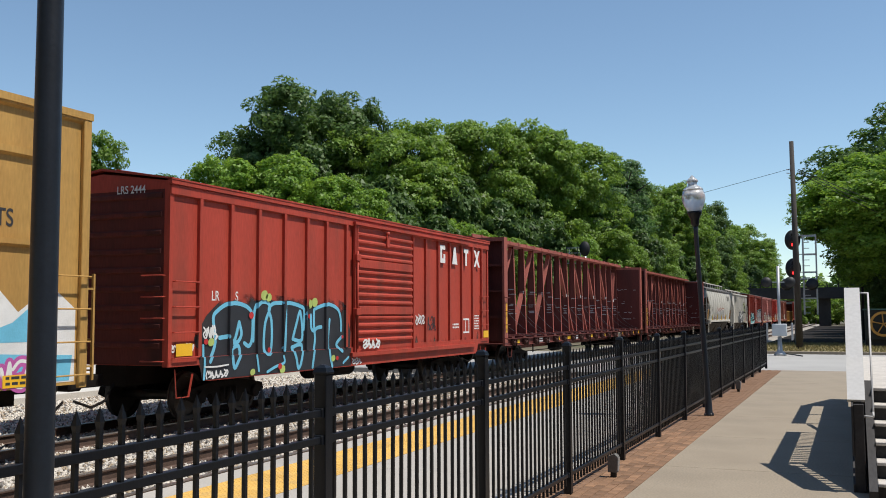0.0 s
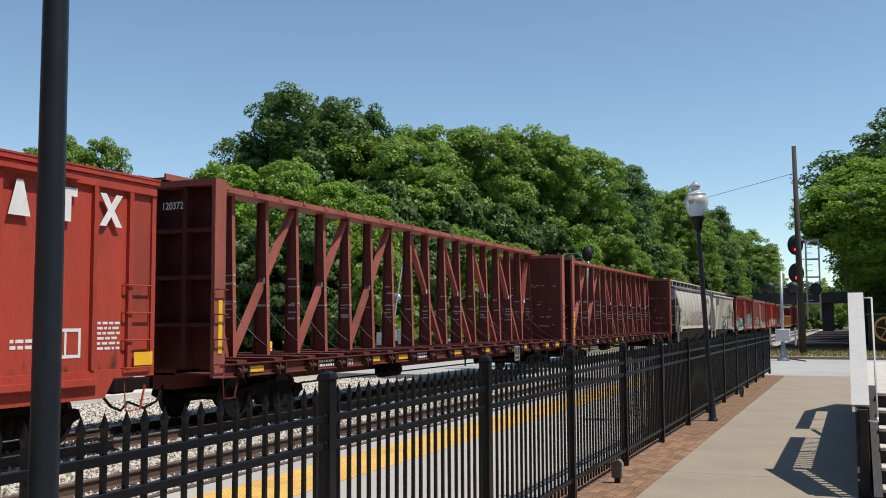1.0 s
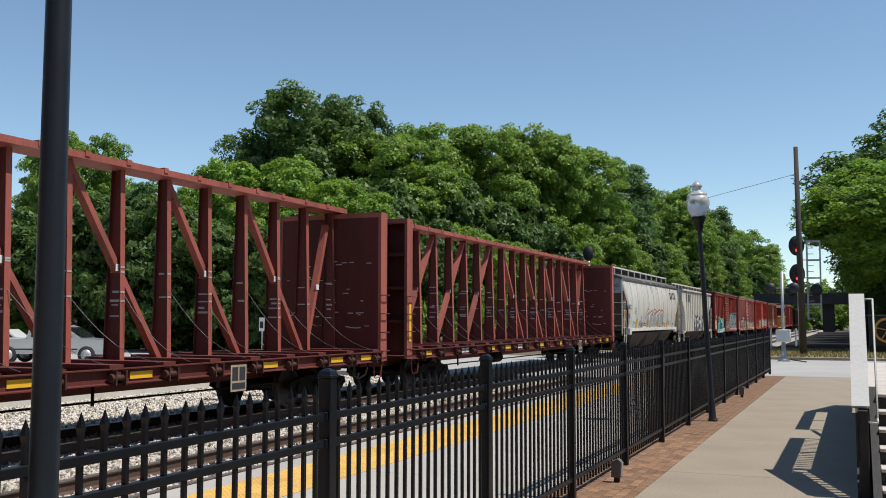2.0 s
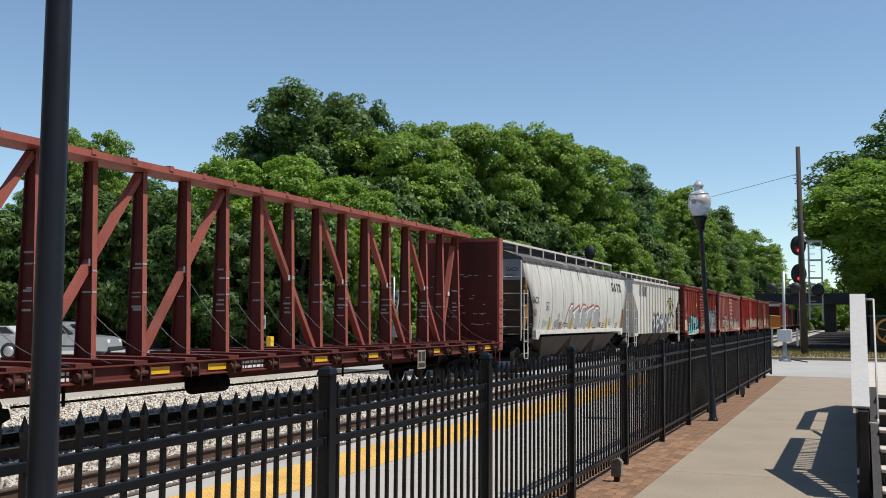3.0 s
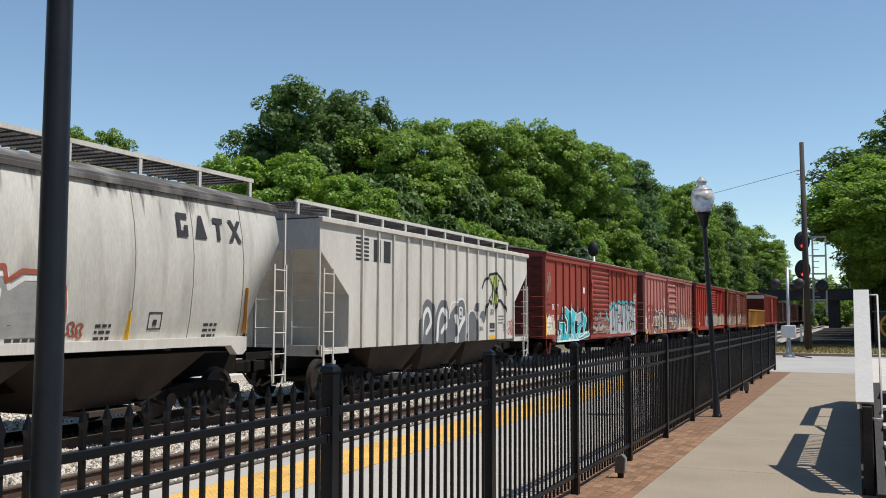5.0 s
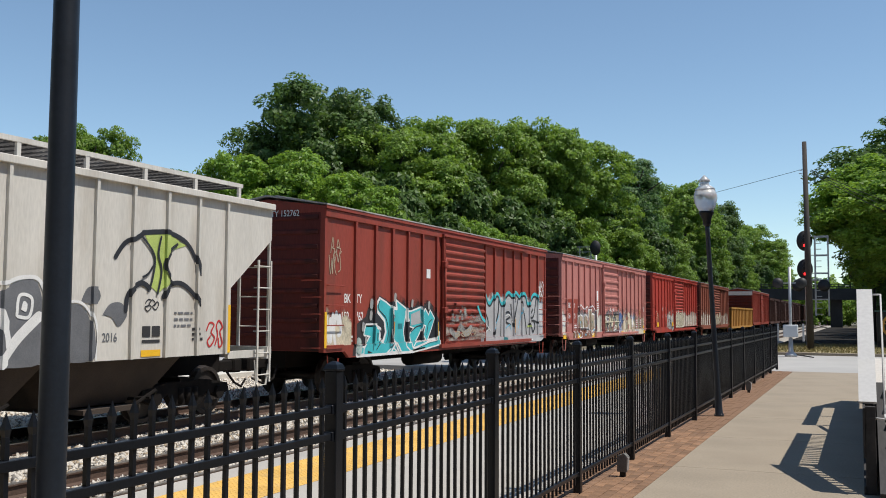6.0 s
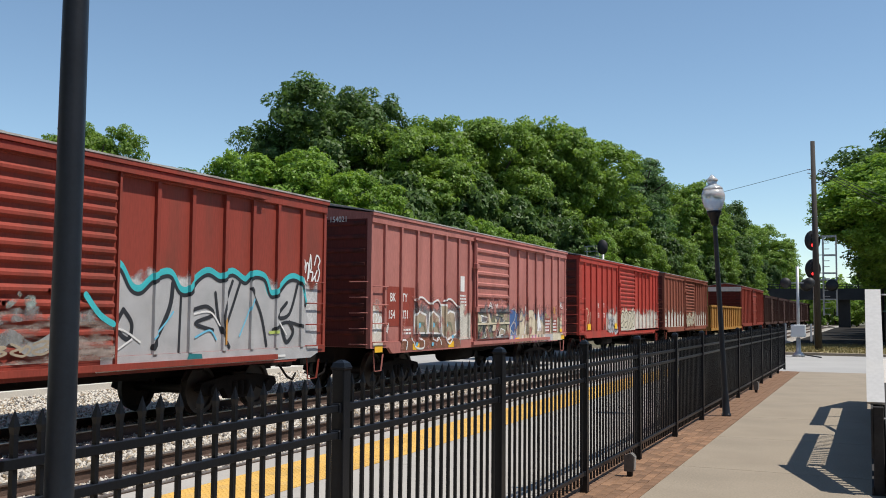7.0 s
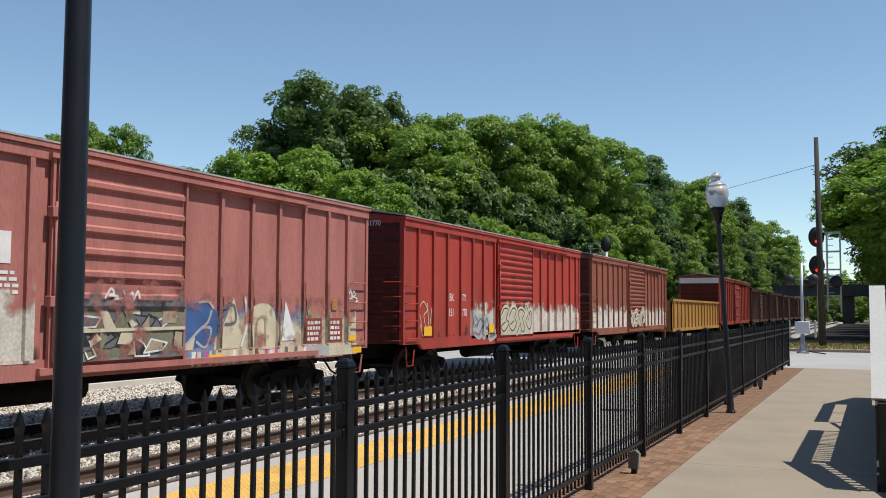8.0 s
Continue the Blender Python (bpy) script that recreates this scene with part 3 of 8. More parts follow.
def truck(car, y, near=True):
    """A two-axle truck: side frames, bolster, springs and wheelsets."""
    bm = B()
    for s in (-1, 1):
        x = s * 1.0
        extrude(bm, [(y - 1.25, .48), (y - 1.2, .62), (y - .55, .72), (y + .55, .72), (y + 1.2, .62), (y + 1.25, .48), (y + .95, .36),
                     (y + .55, .5), (y + .38, .28), (y - .38, .28), (y - .55, .5), (y - .95, .36)], "x", x - .07, x + .07)
        for q in (-.2, 0, .2):
            tube(bm, (x + s * .05, y + q, .34), (x + s * .05, y + q, .6), .075, n=8)
        for q in (-.89, .89):
            tube(bm, (x + s * .05, y + q, .46), (x + s * .14, y + q, .46), .12, n=10)
    box(bm, -1.05, 1.05, y - .2, y + .2, .5, .78)
    t = part("truck", bm, UNDER, car, "black grimy cast-steel truck")
    for q in (-.89, .89):
        bm = B()
        for s in (-1, 1):
            x = s * .75
            prof = ((.05, -.07), (.1, -.07), (.11, -.02), (.36, -.015), (.38, -.065), (.455, -.065), (.46, .03), (.48, .035), (.48, .06), (.38, .06), (.36, .02), (.1, .02), (.05, .02))
            rings = []
            for r, d in prof:
                rings.append([bm.verts.new((x - s * d, math.cos(a) * r, math.sin(a) * r)) for a in [2 * math.pi * i / 24 for i in range(24)]])
            for p, o in zip(rings, rings[1:]):
                for i in range(24):
                    bm.faces.new((p[i], p[(i + 1) % 24], o[(i + 1) % 24], o[i]))
        tube(bm, (-.8, 0, 0), (.8, 0, 0), .09, n=10)
        for s in (-1, 1):
            for k in range(3):
                a = 2 * math.pi * k / 3
                box(bm, s * .835 - .01, s * .835 + .01, math.cos(a) * .06 - .02, math.cos(a) * .06 + .02, math.sin(a) * .06 - .02, math.sin(a) * .06 + .02)
        bmesh.ops.recalc_face_normals(bm, faces=bm.faces)
        w = part("wheelset", bm, WHEEL, t, "worn steel wheels on an axle", m=pose(0, y + q, .48))
        WHEELSETS.append((w, y + q))
    return t


def couplers(car, length):
    for s, y in ((-1, 0), (1, length)):
        bm = B()
        box(bm, -.12, .12, min(y, y + s * .62), max(y, y + s * .62), .74, .96, .02)
        box(bm, -.17, .17, min(y + s * .55, y + s * .86), max(y + s * .55, y + s * .86), .7, 1.0, .04)
        part("coupler", bm, UNDER, car)
        bm = B()
        pts = [(.35, y, .8), (.4, y + s * .25, .52), (.36, y + s * .55, .42), (.25, y + s * .85, .55)]
        for a, b in zip(pts, pts[1:]):
            tube(bm, a, b, .025, n=6)
        part("air_hose", bm, UNDER, car)


def ladder(car, y0, y1, z0, z1, n, m, x=1.5, name="ladder", proud=0.09, stiles=False):
    bm = B()
    for a, b in (((x - .01, y0, 0), (x + proud, y0, 0)), ((x + proud, y0, 0), (x + proud, y1, 0)), ((x + proud, y1, 0), (x - .01, y1, 0))):
        tube(bm, a, b, .013, n=6)
    rung = mesh_of("rung", bm, m)
    for i in range(n):
        part("rung" if stiles else "grab_iron", rung, None, car, m=pose(0, 0, z0 + (z1 - z0) * i / (n - 1)))
    if stiles:
        for y in (y0, y1):
            bm = B()
            box(bm, x + proud - .012, x + proud + .012, y - .025, y + .025, z0 - .15, z1 + .12)
            part("ladder_stile", bm, m, car)


def end_ladder(car, m, z0=1.2, z1=2.7, y=0.0, s=-1, x0=1.0, x1=1.45, n=5):
    bm = B()
    for i in range(n):
        z = z0 + (z1 - z0) * i / (n - 1)
        tube(bm, (x0, y + s * .09, z), (x1, y + s * .09, z), .013, n=6)
        for x in (x0, x1):
            tube(bm, (x, y, z), (x, y + s * .09, z), .013, n=6)
    return part("end_ladder", bm, m, car)


def stirrup(car, y, m):
    bm = B()
    for a, b in (((1.48, y - .2, 1.05), (1.5, y - .17, .55)), ((1.5, y - .17, .55), (1.5, y + .17, .55)), ((1.5, y + .17, .55), (1.48, y + .3, .95))):
        bar(bm, a, b, .035, .012)
    return part("sill_step", bm, m, car)


def plates(car, x, ys, z0, z1, w=0.28):
    for y in ys:
        bm = B()
        box(bm, x, x + .004, y, y + w, z0, z1)
        part("reflector", bm, YELLOW_MARK, car, "yellow reflective plate")


RIBS = (.85, 1.81, 2.75, 3.7, 4.61, 5.45, 6.38, 10.98, 11.86, 12.71, 13.66, 14.57, 15.37)


def boxcar(name, label, m, roof, length=16.0, door=(6.75, 10.1), bars_n=15, ribs=RIBS, eave=4.43, door_style="close", sill=.95, group="boxcars of the train", truck_in=2.4):
    """A ribbed boxcar with a sliding door, corrugated ends, sills, roof, ladders and trucks."""
    car = thing(name, label, "boxcar", group=group)
    k = length / 16.0
    bm = B()
    box(bm, -1.5, 1.5, .02, length - .02, 1.12, eave - .18)
    for g in (.0, length - .1):
        extrude(bm, [(-1.5, eave - .2), (1.5, eave - .2), (1.5, eave - .06), (0, eave + .14), (-1.5, eave - .06)], "y", g, g + .1)
    part("body", bm, m, car)
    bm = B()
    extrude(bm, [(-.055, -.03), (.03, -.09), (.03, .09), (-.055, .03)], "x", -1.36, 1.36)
    wave = mesh_of("end_corrugation", bm, END_SHADE_GRIME)
    bm = B()
    box(bm, -.06, .06, 0, .1, 1.1, eave - .05)
    corner = mesh_of("corner_post", bm, m)
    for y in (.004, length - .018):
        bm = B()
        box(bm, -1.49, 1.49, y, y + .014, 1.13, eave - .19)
        part("end_sheet", bm, END_SHADE_GRIME, car, "dark red end sheet with soot and painted-in shade")
    for i in range(9):
        part("end_corrugation", wave, None, car, m=pose(0, .02, 1.48 + i * .33))
        part("end_corrugation", wave, None, car, m=pose(0, length - .02, 1.48 + i * .33, 0, 0, 180))
    for y in (-.005, length - .095):
        for x in (-1.475, 1.475):
            part("corner_post", corner, None, car, m=pose(x, y, 0))
    bm = B()
    box(bm, 1.44, 1.56, 0, length, eave - .30, eave - .12, .01)
    box(bm, -1.56, -1.44, 0, length, eave - .30, eave - .12, .01)
    part("top_chord", bm, m, car)
    bm = B()
    for s in (-1, 1):
        x0, x1 = sorted((s * 1.5, s * 1.59))
        es = B()
        box(es, x0, x1, -.03, length + .03, eave - .118, eave - .045)
        part("eave_strip", es, m, car)
    extrude(bm, [(-1.6, eave - .042), (-1.6, eave - .012), (0, eave + .24), (1.6, eave - .012), (1.6, eave - .042), (0, eave + .2)], "y", -.04, length + .04)
    for i in range(14):
        y = .4 + i * (length - .8) / 13
        extrude(bm, [(-1.58, eave - .03), (-1.58, eave + .0), (0, eave + .28), (1.58, eave + .0), (1.58, eave - .03)], "y", y - .03, y + .03)
    part("roof", bm, roof, car)
    bm = B()
    extrude(bm, [(.02, 1.1), (.95, 1.1), (1.15, sill), (length - 1.15, sill), (length - .95, 1.1), (length - .02, 1.1), (length - .02, 1.24), (.02, 1.24)], "x", 1.46, 1.54)
    part("side_sill", bm, m, car)
    bm = B()
    box(bm, -.35, .35, .3, length - .3, .72, 1.1)
    for i in range(7):
        y = 2 + i * (length - 4) / 6
        box(bm, -1.4, 1.4, y - .06, y + .06, .9, 1.1)
    tube(bm, (.7, 6, .72), (.7, 8, .72), .2, n=12)
    part("underframe", bm, UNDER, car)
    bm = B()
    extrude(bm, [(1.49, -.05), (1.565, -.045), (1.565, .045), (1.49, .05)], "z", 1.26, eave - .3)
    rib = mesh_of("rib", bm, m)
    for y in ribs:
        part("rib", rib, None, car, m=pose(0, y * k, 0))
    d0, d1 = door[0] * k, door[1] * k
    patch(car, 1.503, .1, d0 - .1, 1.25, 2.2, GRIME, "grime")
    patch(car, 1.503, d1 + .1, length - .1, 1.25, 2.2, GRIME, "grime")
    bm = B()
    box(bm, 1.5, 1.545, d0, d1, 1.16, eave - .22, .008)
    dm = part("door", bm, m, car, "corrugated sliding door")
    lo, hi = 1.3, eave - .38
    for i in range(bars_n):
        z = lo + (hi - lo) * (i + .5) / bars_n
        h = (hi - lo) / bars_n
        bm = B()
        if door_style == "close":
            extrude(bm, [(1.543, z - h * .36), (1.6, z - h * .1), (1.6, z + h * .12), (1.543, z + h * .36)], "y", d0 + .12, d1 - .12)
        else:
            extrude(bm, [(1.543, z - .07), (1.595, z - .035), (1.595, z + .035), (1.543, z + .07)], "y", d0 + .1, d1 - .1)
        part("door_corrugation", bm, m, dm)
    bm = B()
    for y in (d0 - .04, d0 + .06, d1 - .08):
        box(bm, 1.545, 1.60, y, y + .05, 1.1, eave - .2)
    tube(bm, (1.64, d0 + .01, 1.2), (1.64, d0 + .01, eave - .9), .022, n=8)
    for z in (2.0, 3.3):
        box(bm, 1.56, 1.68, d0 - .1, d0 + .12, z, z + .16, .01)
    part("locking_bar", bm, m, dm)
    bm = B()
    box(bm, 1.5, 1.62, d0 - .2, min(d1 * 1.45, length - 1.2), 1.02, 1.12)
    box(bm, 1.5, 1.64, d0 - .1, min(d1 * 1.4, length - 1.5), eave - .26, eave - .19)
    part("door_rail", bm, m, car)
    ladder(car, .1, .8, 1.25, 2.6, 4, m)
    ladder(car, length - .75, length - .12, 1.25, 2.6, 4, m)
    end_ladder(car, m)
    for y in (.45, length - .45):
        stirrup(car, y, m)
    for y in (truck_in, length - truck_in):
        truck(car, y)
    couplers(car, length)
    return car


CARS = []                                  # each car with the place of its nearer end at the clip's start


def tan_car():
    car = thing("boxcar", "tan yellow high-cube boxcar with sprayed bright graffiti", "boxcar", group="boxcars of the train")
    L = 17.3
    bm = B()
    box(bm, -1.5, 1.5, 0, L, .95, 5.05)
    part("body", bm, TAN, car)
    bm = B()
    for z0, z1 in ((4.98, 5.14), (4.28, 4.42), (2.98, 3.1)):
        extrude(bm, [(1.5, z0), (1.56, z0 + .04), (1.56, z1), (1.5, z1)], "y", 0, L - .14 if z0 > 4.9 else L - .9)
    part("side_rail", bm, TAN, car)
    bm = B()
    for y in (L - .16, 0):
        box(bm, 1.5, 1.57, y, y + .16, .9, 5.1, .01)
    part("corner_post", bm, TAN, car)
    bm = B()
    extrude(bm, [(-1.58, 5.05), (-1.58, 5.16), (0, 5.3), (1.58, 5.16), (1.58, 5.05)], "y", -.02, L + .02)
    part("roof", bm, TAN, car)
    ladder(car, L - .75, L - .02, 1.1, 2.6, 4, TAN, x=1.5, proud=.14)
    end = B()
    for i in range(4):
        z = 1.15 + i * .48
        tube(end, (1.05, L + .12, z), (1.55, L + .12, z), .015, n=6)
    for x in (1.05, 1.55):
        box(end, x - .02, x + .02, L + .1, L + .14, 1.0, 2.65)
        for z in (1.2, 2.4):
            box(end, x - .015, x + .015, L - .02, L + .12, z, z + .03)
    part("end_ladder", end, TAN, car)
    words(car, "TS", 1.504, 15.55, 3.27, .36, BLACK_MARK)
    bg = B()
    bg.faces.new([bg.verts.new((1.503, y, z)) for y, z in ((11, 1.0), (L - .2, 1.0), (L - .2, 2.1), (L - .7, 2.45), (L - 1.3, 2.05), (15.4, 2.6), (14.2, 2.2), (12, 2.5), (11, 2.2))])
    g = part("graffiti", bg, G_WHITE, car, "white, blue and teal sprayed graffiti")
    bm = B()
    bm.faces.new([bm.verts.new((1.505, y, z)) for y, z in ((15.0, 1.62), (16.6, 1.62), (16.6, 2.4), (15.9, 1.9))])
    bm.faces.new([bm.verts.new((1.505, y, z)) for y, z in ((14.8, 1.02), (17.0, 1.02), (17.05, 1.4), (14.8, 1.5))])
    part("paint_layer", bm, G_BLUE, g)
    piece(car, 1.507, 14.8, 16.3, 1.0, 1.35, 4, ((G_PINK, .16), (G_WHITE, .05)), 5, "tag")
    plates(car, 1.51, (16.3,), 1.3, 1.62, .22)
    bm = B()
    box(bm, 1.512, 1.515, 15.75, 16.25, .98, 1.16)
    sign = part("notice_plate", bm, YELLOW_MARK, car, "yellow warning plate")
    bars(sign, 1.5152, 15.8, 1.14, .4, 2, BLACK_MARK, .04, .08)
    bm = B()
    box(bm, -.4, .4, .3, L - .3, .6, .95)
    part("underframe", bm, UNDER, car)
    for y in (2.6, L - 2.6):
        truck(car, y)
    couplers(car, L)
    CARS.append((car, -5.75))


def red_boxcar():
    car = boxcar("boxcar", "red ribbed steel boxcar with black and sky-blue graffiti", RED_A, RED_A, sill=.8)
    block_marks(car, 1.562, 11.95, 3.52, .92, .52, WHITE_MARK)
    words(car, "LR", 1.504, 1.25, 2.28, .26, WHITE_MARK)
    words(car, "S", 1.504, 2.0, 2.28, .26, WHITE_MARK)
    words(car, "LRS 2444", .35, -.02, 4.18, .2, WHITE_MARK, "end")
    ribs = RIBS[:7]
    haze = fill(car, ((.95, .82), (6.6, .82), (6.65, 1.6), (6.3, 2.3), (5.5, 2.5), (4.4, 2.35), (3.0, 2.45), (1.7, 2.4), (1.1, 2.0), (.75, 1.6)), HAZE_BLACK, 1.5085, ribs, "overspray")
    g = fill(car, ((.96, .82), (6.2, .82), (6.22, 1.5), (6.2, 1.9), (6.05, 2.14), (5.6, 2.3), (5.1, 2.2), (4.75, 2.16), (4.3, 2.28), (3.85, 2.33), (3.5, 2.29), (3.1, 2.33),
                   (2.7, 2.3), (2.45, 2.22), (1.95, 2.3), (1.65, 2.25), (1.32, 2.05), (1.25, 1.7), (1.0, 1.6)), G_BLACK, 1.512, ribs, "graffiti", "black lettering outlined in sky blue")
    letters = (
        ((1.19, 1.15), (1.37, 1.5), (1.3, 1.95), (1.45, 2.1), (1.75, 2.22), (2.1, 2.23), (2.42, 2.15), (2.57, 1.98), (2.56, 1.55), (2.46, 1.4), (2.3, 1.46)),
        ((1.5, 1.58), (1.75, 1.6)), ((2.12, 1.87), (2.02, 1.6), (1.95, 1.48), (2.1, 1.5), (2.2, 1.65), (2.12, 1.87)),
        ((1.86, 1.34), (2.08, 1.42), (2.15, 1.27), (2.05, 1.1), (1.94, 1.0), (1.88, 1.2), (1.86, 1.34)),
        ((2.6, 1.5), (2.62, 2.0), (2.72, 2.22), (3.04, 2.27), (3.18, 2.15), (3.02, 1.85), (2.97, 1.45), (3.02, 1.25), (3.2, 1.24), (3.26, 1.5), (3.24, 1.9), (3.14, 2.12), (3.3, 2.24), (3.62, 2.26)),
        ((3.68, 1.28), (3.72, 1.75), (3.78, 2.16), (3.89, 2.26), (4.34, 2.2), (4.52, 2.1), (4.5, 1.7)),
        ((4.06, 1.5), (4.2, 1.8), (4.36, 2.08), (4.44, 1.49), (4.06, 1.5)), ((4.02, 1.32), (4.42, 1.36), (4.36, 1.0), (4.24, .88), (4.16, 1.1), (4.02, 1.32)),
        ((4.83, .87), (4.9, 1.15), (4.98, 1.48), (4.93, 1.8), (4.93, 2.12)), ((4.8, 2.0), (4.82, 1.72), (4.95, 1.66), (5.06, 1.72), (5.25, 1.74)),
        ((4.95, 2.14), (5.3, 2.22), (5.6, 2.25), (6.0, 2.14), (6.14, 1.9), (6.15, 1.65)), ((5.7, .84), (5.6, 1.1), (5.55, 1.45), (5.62, 1.9)),
        ((6.18, 1.5), (5.93, 1.33), (6.17, 1.17)), ((2.75, .9), (2.72, 1.05), (2.68, 1.2)), ((3.05, .86), (3.35, .95), (3.68, 1.02), (3.66, 1.15)), ((6.2, .9), (6.45, 1.02)),
        ((.98, .84), (1.0, 1.1), (.99, 1.45)))
    for k, pts in enumerate(letters):
        stroke(g, pts, G_BLUE, .082 if k < 13 else .06, 1.514 + .0009 * k, ribs)
    for y, z, r in ((2.94, 2.4, .2), (3.1, 2.36, .16), (4.7, 2.24, .2), (4.92, 2.28, .2), (3.58, .88, .16), (2.5, .88, .12), (5.7, 1.02, .14), (1.2, 1.5, .14)):
        stroke(g, ((y, z), (y + .05, z + .01)), G_GREEN, r, 1.532, ribs, False)
    for y, z, r in ((2.5, 2.0, .14), (4.62, 1.98, .1), (3.14, 1.3, .1), (3.5, .95, .13), (5.9, 1.02, .1), (1.06, 1.52, .11), (6.2, 1.5, .08)):
        stroke(g, ((y, z), (y + .02, z)), G_RED, r, 1.533, ribs, False)
    stroke(g, ((1.0, 1.06), (1.35, 1.05), (1.72, 1.07)), G_WHITE, .03, 1.5335, ribs)
    piece(car, 1.512, 11.15, 11.75, 1.55, 1.95, 3, ((G_BLACK, .035),), 14, "tag")
    piece(car, 1.546, 6.65, 7.15, .84, .98, 3, ((G_WHITE, .03),), 15, "tag")
    piece(car, 1.516, 1.0, 1.45, 1.55, 1.8, 3, ((G_WHITE, .035),), 4, "tag")
    piece(car, 1.512, .1, .75, 1.35, 1.5, 5, ((G_WHITE, .03),), 8, "tag")
    piece(car, 1.549, 1.06, 1.73, .84, .98, 5, ((G_WHITE, .03),), 9, "tag")
    for z in (2.12, 3.25):
        bm = B()
        box(bm, 1.545, 1.603, 6.92, 9.95, z - .1, z + .1, .008)
        part("door_band", bm, RED_A, car, "plain pressed band of the door")
    bm = B()
    box(bm, 1.6, 1.64, 8.35, 8.5, 3.72, 4.02, .01)
    tube(bm, (1.62, 8.42, 4.02), (1.62, 8.42, 4.12), .05, n=10)
    part("door_catch", bm, RED_A, car)
    piece(car, 1.52, 10.3, 10.9, 1.75, 2.0, 3, ((G_WHITE, .04),), 3, "tag")
    piece(car, 1.61, 7.1, 8.0, 1.2, 1.4, 4, ((G_WHITE, .05),), 13, "tag")
    bm = B()
    for q in ((13.75, 14.35, 1.45, 1.5), (13.75, 14.35, 1.85, 1.9), (13.75, 13.8, 1.5, 1.85), (14.3, 14.35, 1.5, 1.85), (14.02, 14.06, 1.5, 1.85)):
        box(bm, 1.503, 1.506, *q)
    part("stencil_frame", bm, WHITE_MARK, car)
    bars(car, 1.504, 13.0, 1.75, .5, 2, WHITE_MARK)
    bars(car, 1.504, 14.7, 2.0, .5, 6, WHITE_MARK, .04, .08, 3)
    plates(car, 1.545, (.2, 15.5), 1.28, 1.5, .45)
    CARS.append((car, 13.5))


